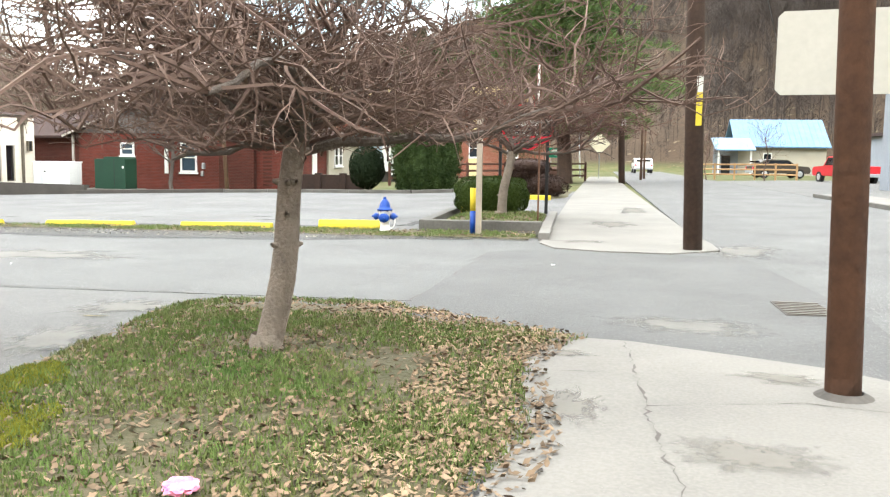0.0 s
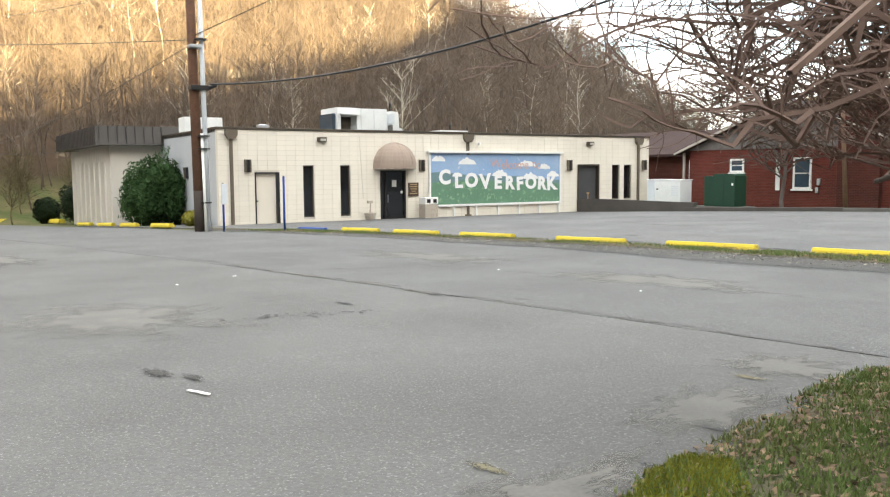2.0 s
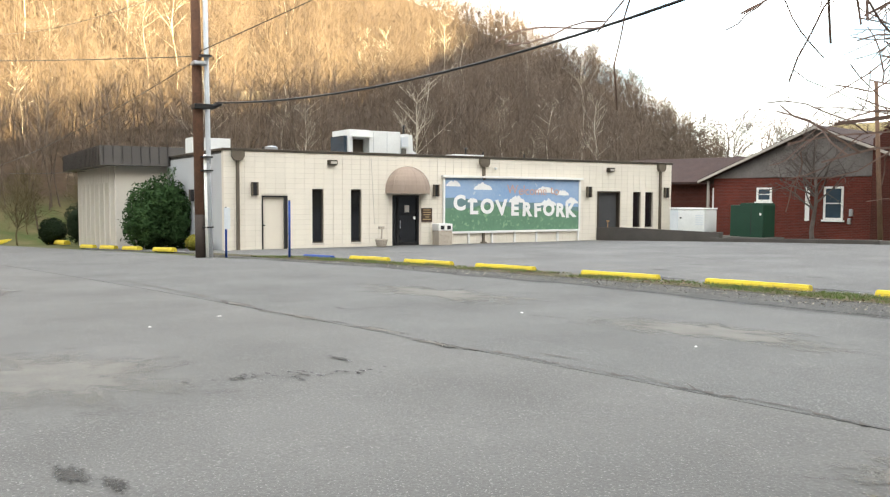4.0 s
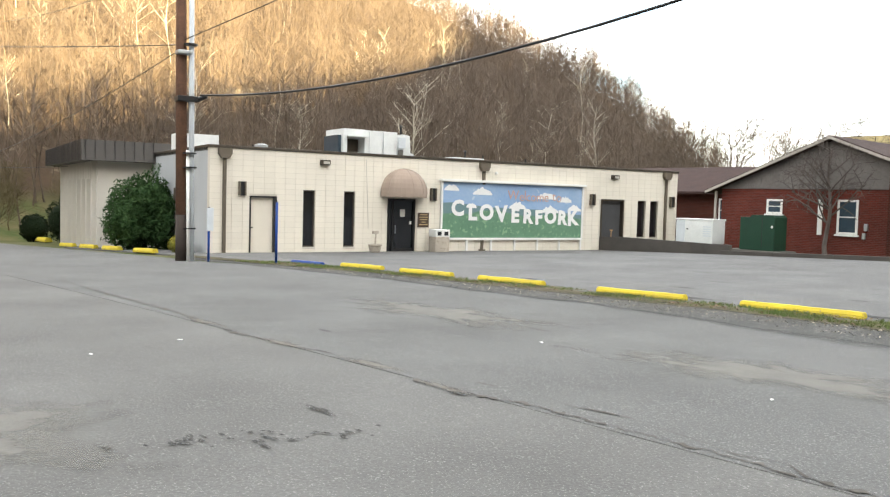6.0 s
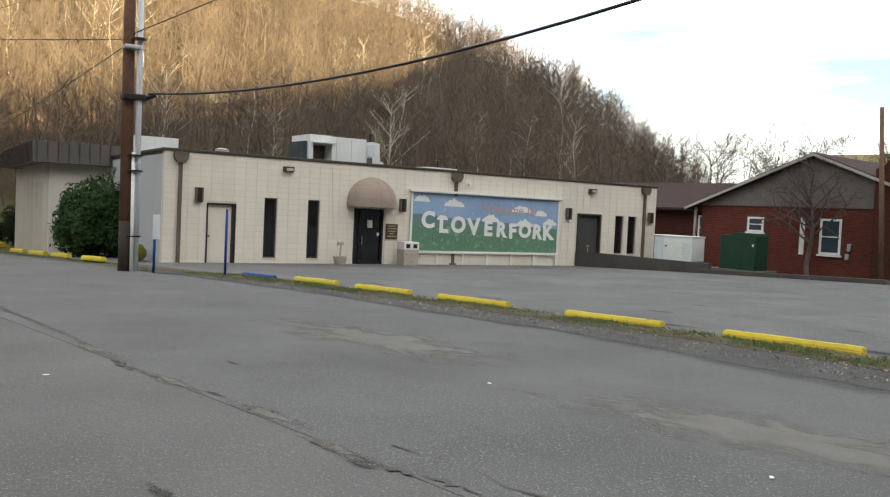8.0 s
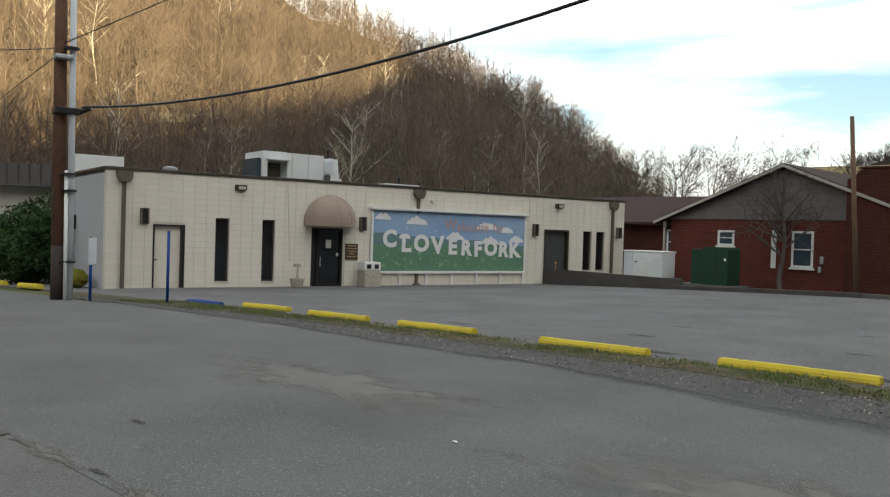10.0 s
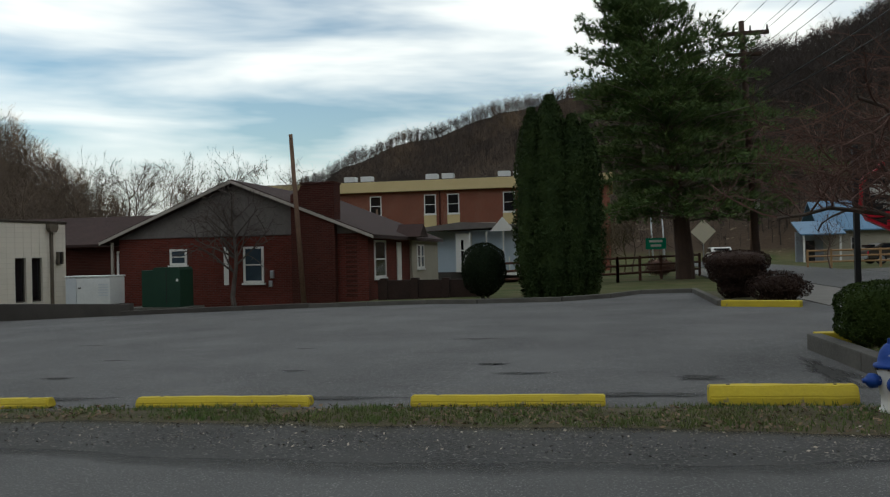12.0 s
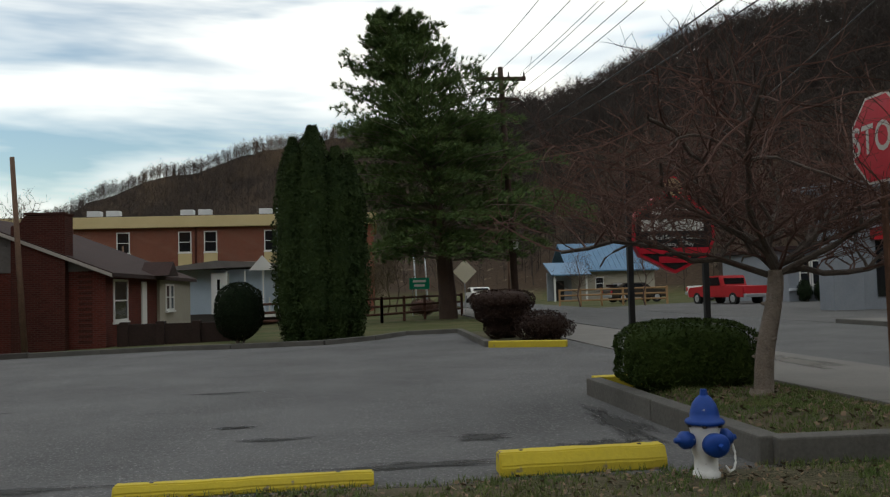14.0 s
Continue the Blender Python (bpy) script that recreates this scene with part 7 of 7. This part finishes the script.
def pine(m, h, seed):
    rng = random.Random(seed)
    e = thing("pine_tree", m, "tall dark green pine tree with layered drooping boughs", "tree")
    bend = lambda z: -2.7 * (z / h) ** 1.7
    TV, TF = [], []
    add_tube(TV, TF, [Vector((bend(max(z, 0)), 0, z)) for z in [-0.3 + h * 0.98 * i / 10 for i in range(11)]], 0.5, 0.04, 14)
    new("trunk", raw("trunk", TV, TF, M["pole_dark"])).parent = e
    V, F, BV, BF = [], [], [], []
    for k in range(330):
        t = rng.random() ** 0.85
        z = 2.6 + (h - 3.0) * t
        a = rng.uniform(0, 6.28)
        L = (7.0 * (1 - t) ** 0.75 + 0.7) * rng.uniform(0.6, 1.12)
        if z < 4:
            L *= 0.75
        L *= 1.0 + 0.12 * math.cos(a) * (1 - t)
        base = Vector((bend(z), 0, z))
        d = Vector((math.cos(a), math.sin(a), 0.05 + 0.55 * t))
        tip = base + d * L + Vector((0, 0, -0.1 * L * (1 - t)))
        add_tube(BV, BF, [base, base.lerp(tip, 0.5) + Vector((0, 0, 0.08 * L)), tip], 0.07 * (1.1 - t), 0.012, 4)
        side = Vector((-d.y, d.x, 0))
        for j in range(int(12 + 11 * L)):
            u = rng.uniform(0.3, 1.03)
            c = base.lerp(tip, u) + Vector((0, 0, 0.08 * L * 4 * u * (1 - u))) + side * rng.gauss(0, 0.16 * L * (1.2 - u * 0.6)) + Vector((0, 0, rng.uniform(-0.1, 0.22)))
            g = (d + side * rng.uniform(-1, 1) + Vector((0, 0, rng.uniform(0, 0.9)))).normalized()
            for i in range(9):
                n = (g + Vector((rng.gauss(0, 1), rng.gauss(0, 1), rng.gauss(0, 1))) * 0.55).normalized() * rng.uniform(0.22, 0.42)
                w = n.orthogonal().normalized() * 0.026
                b = len(V)
                V += [c - w, c + w, c + n]
                F.append((b, b + 1, b + 2))
    ob = new("bough", raw("bough", BV, BF, M["bark"]))
    ob.parent = e
    ob = new("crown", raw("crown", V, F, M["conifer"]))
    ob.parent = e


pine(at_street(-3.75, 52.5), 15.7, 6)


def arborvitae():
    e = thing("arborvitae", at_street(-9.3, 37.1, None, 0, -0.22), "tall dark clump of columnar arborvitae", "tree")
    rng = random.Random(14)
    pts = []
    for x, y, w, h in ((-0.85, 0.1, 0.72, 6.9), (-0.2, 0.0, 0.85, 7.3), (0.55, 0.1, 0.78, 6.6), (1.0, 0.2, 0.6, 6.3)):
        col = [(w * 0.55, 0.2), (w * 0.95, 1.2), (w, 3.0), (w * 0.9, 4.8), (w * 0.6, h - 0.9), (w * 0.16, h - 0.05)]
        bm = bmesh.new()
        lathe(bm, [(r * 0.8, z) for r, z in col], 14, Matrix.Translation((x, y, 0)))
        part("inner_growth", bm, M["arbor"], e)
        for i in range(8500):
            z = rng.uniform(0.1, h)
            k = 0
            while k < len(col) - 2 and col[k + 1][1] < z:
                k += 1
            (r0, z0), (r1, z1) = col[k], col[k + 1]
            r = r0 + (r1 - r0) * min(1, max(0, (z - z0) / (z1 - z0)))
            t = rng.uniform(0, 6.28)
            bmp = 1 + 0.22 * noise.noise(Vector((math.cos(t) * 2.5 + x, math.sin(t) * 2.5, z * 1.1))) + 0.16 * noise.noise(Vector((math.cos(t) * 6 + x, math.sin(t) * 6, z * 3.2))) - 0.12 * rng.random() ** 2
            pts.append((Vector((x + math.cos(t) * r * bmp, y + math.sin(t) * r * bmp, z)), Vector((math.cos(t), math.sin(t), 0.5))))
    V, F = leaf_quads(rng, pts, 0.075, 0.5)
    ob = new("crown", raw("crown", V, F, M["arbor"]))
    ob.parent = e
    part("trunk", C((0, 0, -0.2), (0, 0, 1.0), 0.12, 0.1, 8), M["bark"], e)


arborvitae()
shrub("round_shrub", at_street(-12.0, 37.3), [((0.8, 0.8, 0.95), (0, 0, 1.02))], M["dark_leaf"], 7000, 0.05, "very dark clipped egg-shaped evergreen shrub", "shrub", 31, 2.2, 0.5, 0.06)
shrub("planter_hedge", at_street(-3.91, 18.5, None, 0, 0.07), [((0.79, 0.62, 0.42), (0, 0, 0.43))], M["box"], 15000, 0.026, "dense clipped green boxwood hedge in the planter", "hedge", 32, 3.4, 0.55, 0.07)
shrub("clipped_hedge", at_street(-4.2, 31.0, None, 0, 0.08), [((0.82, 1.1, 0.30), (0, 0, 0.98)), ((0.70, 0.95, 0.34), (0, 0, 0.70)), ((0.48, 0.7, 0.40), (0, 0, 0.38))], M["russet"], 12000, 0.036, "dark russet flat-topped hedge clipped like a bowl", "hedge", 33, 2.8, 0.5, 0.07)
shrub("low_shrub", at_street(-3.4, 29.5, None, 0, 0.08), [((0.72, 0.6, 0.40), (0, 0, 0.32))], M["russet"], 4200, 0.045, "low dark twiggy shrub at the kerb end", "shrub", 34, 2.0, 0.4, 0.25)
for k, (a, b, h) in enumerate(((-6.6, 66.0, 4.6), (-7.6, 67.0, 4.2), (-8.4, 65.5, 5.0))):
    bare_tree(at_street(a, b), 300 + k, h, "low olive-brown twiggy tree beyond the rail fence", "thicket", (14, 7, 6), 0.06, "thicket_tree", "thicket trees")
shrub("evergreen_bush", at(-42.3, 9.25), [((1.15, 1.05, 1.5), (0, 0.45, 1.6)), ((1.0, 0.85, 1.1), (0.3, -0.3, 1.15)), ((0.9, 0.65, 1.2), (0.6, 0.95, 1.25))], M["holly"], 17000, 0.095, "big rounded dark green evergreen bush beside the annex", "bush", 35, 2.0, 0.55, 0.45)
shrub("small_shrub", at(-37.4, 9.95), [((0.5, 0.45, 0.32), (0, 0, 0.3))], M["yellow_leaf"], 2200, 0.045, "small yellow-green shrub at the clinic's corner", "shrub", 36, 2.0, 0.5, 0.15)
for k, (x, y, s) in enumerate([(-58.5, 8.8, 1.2), (-61.0, 10.0, 1.4), (-63.5, 7.5, 0.8)]):
    shrub("roadside_bush", at(x, y), [((s, s, s * 1.05), (0, 0, s))], M["dark_leaf"] if k != 1 else M["yellow_leaf"], 3000, 0.08, "dark bush beside the annex" if k != 1 else "yellow-green bush beside the annex", "bush", 50 + k, 2.0, 0.5, 0.2, "roadside bushes")
for k, a in enumerate((18.9, 20.0, 21.1, 22.3)):
    shrub("cone_shrub", at_street(a, 59.2), [((0.45, 0.45, 0.7), (0, 0, 0.65))], M["dark_leaf"], 900, 0.07, "small dark cone-shaped shrub by the grey wall", "shrub", 60 + k, 2.0, 0.5, 0.1, "cone shrubs")
shrub("dry_shrub", at_street(-4.6, 60.0), [((0.9, 0.7, 0.5), (0, 0, 0.5))], M["twig_red"], 2000, 0.07, "rust-coloured dry shrub by the fence", "shrub", 66, 2.0, 0.3, 0.2)


for k, (x, y, h) in enumerate(((-62, 13, 5.0), (-65, 10, 5.5), (-67, 15, 6.0), (-60.5, 17, 4.5), (-70, 11, 6.0), (-69, 6.5, 5.5), (-64, 5.5, 4.6))):
    bare_tree(at(x, y, -1.9), 340 + k, h, "twiggy dark brown thicket at the foot of the slope", "thicket", (15, 8, 6), 0.06, "thicket_tree", "thicket trees")


# ---- wooded hills ----
def forest():
    rng = random.Random(77)
    templates = []
    for k in range(7):
        V, F = [], []
        r = random.Random(200 + k)
        pts = [Vector((0.25 * math.sin(i + k), 0.25 * math.cos(1.4 * i + k), -0.5 + 11 * i / 6)) for i in range(7)]
        add_tube(V, F, pts, 0.095, 0.025, 3)
        for j in range(24):
            t = r.uniform(0.35, 1.0)
            i = min(5, int(t * 6))
            q = pts[i].lerp(pts[i + 1], t * 6 - i)
            a = r.uniform(0, 6.28)
            d = Vector((math.cos(a), math.sin(a), r.uniform(0.6, 1.6))).normalized()
            L = 3.6 * (1.3 - t * 0.75) * r.uniform(0.7, 1.2)
            e = q + d * L
            w = d.orthogonal().normalized() * 0.028
            b = len(V)
            V += [q - w, q + w, e]
            F.append((b, b + 1, b + 2))
            for c in range(6):
                u = r.uniform(0.25, 1)
                s = q.lerp(e, u)
                g = (d + Vector((r.gauss(0, 1), r.gauss(0, 1), r.gauss(0.4, 0.7))) * 0.75).normalized() * L * r.uniform(0.25, 0.5)
                w = g.orthogonal().normalized() * 0.015
                b = len(V)
                V += [s - w, s + w, s + g]
                F.append((b, b + 1, b + 2))
        templates.append((np.array([tuple(v) for v in V]), F))
    light = []
    for k in range(6):
        V, F = [], []
        r = random.Random(400 + k)
        add_tube(V, F, [Vector((0, 0, -0.5)), Vector((r.uniform(-0.3, 0.3), r.uniform(-0.3, 0.3), 5)), Vector((r.uniform(-0.6, 0.6), r.uniform(-0.6, 0.6), 10))], 0.15, 0.04, 3)
        for j in range(17):
            t = r.uniform(0.12, 0.97)
            q = Vector((0, 0, 10 * t))
            a = r.uniform(0, 6.28)
            d = Vector((math.cos(a), math.sin(a), r.uniform(0.4, 1.5))).normalized()
            L = 4.2 * (1.3 - t * 0.75) * r.uniform(0.7, 1.2)
            for c in range(4):
                g = d * L if c == 0 else (d + Vector((r.gauss(0, 1), r.gauss(0, 1), r.gauss(0.4, 0.7))) * 0.7).normalized() * L * 0.55
                p = q if c == 0 else q.lerp(q + d * L, r.uniform(0.3, 0.95))
                w = g.orthogonal().normalized() * (0.06 if c == 0 else 0.045)
                b = len(V)
                V += [p - w, p + w, p + g]
                F.append((b, b + 1, b + 2))
        light.append((np.array([tuple(v) for v in V]), F))
    kinds = (("woodland", 4700, M["forest"], "dense bare winter woodland on the near hillside", 0.78, (41, 96), 0.8),
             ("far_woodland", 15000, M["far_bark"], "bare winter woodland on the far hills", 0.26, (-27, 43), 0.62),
             ("pale_trees", 46, M["sycamore"], "pale-barked bare trees standing out in the woodland", 0.78, (46, 92), 0.5))
    for name, count, material, label, sc, span, power in kinds:
        VV, FF, base = [], [], 0
        made = 0
        while made < count:
            az = rng.uniform(*span)
            el, foot, crest = ridge_at(az)
            rr = foot + (crest - foot) * (rng.random() ** power) * 1.03
            if 30 < az < 43 and rng.random() < 0.6:
                continue
            if name == "far_woodland" and rng.random() < 0.5:
                rr = foot + (crest - foot) * (1.01 - 0.42 * rng.random() ** 1.8)
            if name == "pale_trees":
                rr = foot + (crest - foot) * rng.uniform(0.04, 0.6)
            t = math.radians(az)
            x, y = HUB[0] - rr * math.sin(t), HUB[1] + rr * math.cos(t)
            V, F = light[rng.randrange(6)] if name == "far_woodland" else templates[rng.randrange(7)]
            s = rng.uniform(0.6, 1.25) * sc * (1.9 if name == "far_woodland" and az < 1 else 1.0)
            ang = rng.uniform(0, 6.28)
            c, q = math.cos(ang) * s, math.sin(ang) * s
            W = np.empty_like(V)
            W[:, 0] = V[:, 0] * c - V[:, 1] * q + x
            W[:, 1] = V[:, 0] * q + V[:, 1] * c + y
            W[:, 2] = V[:, 2] * s * rng.uniform(0.85, 1.15) + terrain_z(x, y)
            VV.append(W)
            FF += [tuple(i + base for i in f) for f in F]
            base += len(V)
            made += 1
        me = raw(name, np.concatenate(VV).tolist(), FF, material)
        tagged(new(name, me), label, "trees", kind="stuff")


forest()


def outcrops():
    """Low ledges of grey rock standing out of the leaf litter."""
    rng = random.Random(31)
    for k in range(16):
        az, u = rng.uniform(52, 86), rng.uniform(0.05, 0.45)
        el, foot, crest = ridge_at(az)
        rr = foot + (crest - foot) * u
        x, y = HUB[0] - rr * math.sin(radians(az)), HUB[1] + rr * math.cos(radians(az))
        bm = bmesh.new()
        bmesh.ops.create_cube(bm, size=1.0)
        bmesh.ops.subdivide_edges(bm, edges=bm.edges[:], cuts=5, use_grid_fill=True)
        L, H = rng.uniform(2.0, 6.0), rng.uniform(0.8, 2.0)
        for v in bm.verts:
            v.co = Vector((v.co.x * 2.0, v.co.y * L, v.co.z * H))
            v.co *= 1 + 0.35 * noise.noise(v.co * 0.9 + Vector((k * 7, 0, 0)))
        ob = new("rock_ledge", to_mesh(bm, "rock_ledge", M["rock"]))
        ob.matrix_world = Matrix.Translation((x, y, terrain_z(x, y) + 0.1)) @ Matrix.Rotation(radians(90 + az), 4, "Z")
        tagged(ob, "weathered grey rock ledge on the wooded slope", "rock", "rock ledges")


outcrops()

# ---- painted blocks of the clinic's front ----
def clinic_blocks():
    bw, bh = 0.405, 0.2027
    shared = {}
    VV, FF, count = [], [], 0
    rows = int((wz1 - wz0) / bh + 0.001)
    for r in range(rows + 1):
        z = wz0 + r * bh
        h = min(bh, wz1 - z)
        if h < 0.05:
            continue
        y = 10.6
        while y < 33.85:
            y1 = min(y + bw, 33.86)
            for o in OPEN:
                if o[2] < z + h / 2 < o[3] and o[0] <= (y + y1) / 2 <= o[1]:
                    break
            else:
                a, b = y, y1
                for o in OPEN:
                    if o[2] < z + h / 2 < o[3]:
                        if a < o[0] < b:
                            b = o[0]
                        if a < o[1] < b:
                            a = o[1]
                if b - a > 0.05:
                    near = 12.9 < y < 20.2 and count < 300
                    key = (round(b - a, 3), round(h, 3))
                    if near:
                        if key not in shared:
                            shared[key] = to_mesh(B(0, 0.005, 0.005, 0.012, key[0] - 0.005, key[1] - 0.005), "concrete_block", M["block"])
                        ob = new("concrete_block", shared[key])
                        ob.parent = clinic
                        ob.location = (-0.012, a - 10.6, z - wz0)
                        count += 1
                    else:
                        k = len(VV)
                        x0, x1, c, d = -0.012, 0.0, a - 10.6 + 0.005, b - 10.6 - 0.005
                        e, f = z - wz0 + 0.005, z - wz0 + h - 0.005
                        VV += [(x0, c, e), (x0, d, e), (x0, d, f), (x0, c, f), (x1, c, e), (x1, d, e), (x1, d, f), (x1, c, f)]
                        FF += [(k + 4, k + 5, k + 6, k + 7), (k, k + 1, k + 5, k + 4), (k + 1, k + 2, k + 6, k + 5), (k + 2, k + 3, k + 7, k + 6), (k + 3, k, k + 4, k + 7)]
            y = y1
    ob = new("block_facing", raw("block_facing", VV, FF, M["block"]))
    ob.parent = clinic
    ob["kind"] = "stuff"


clinic_blocks()
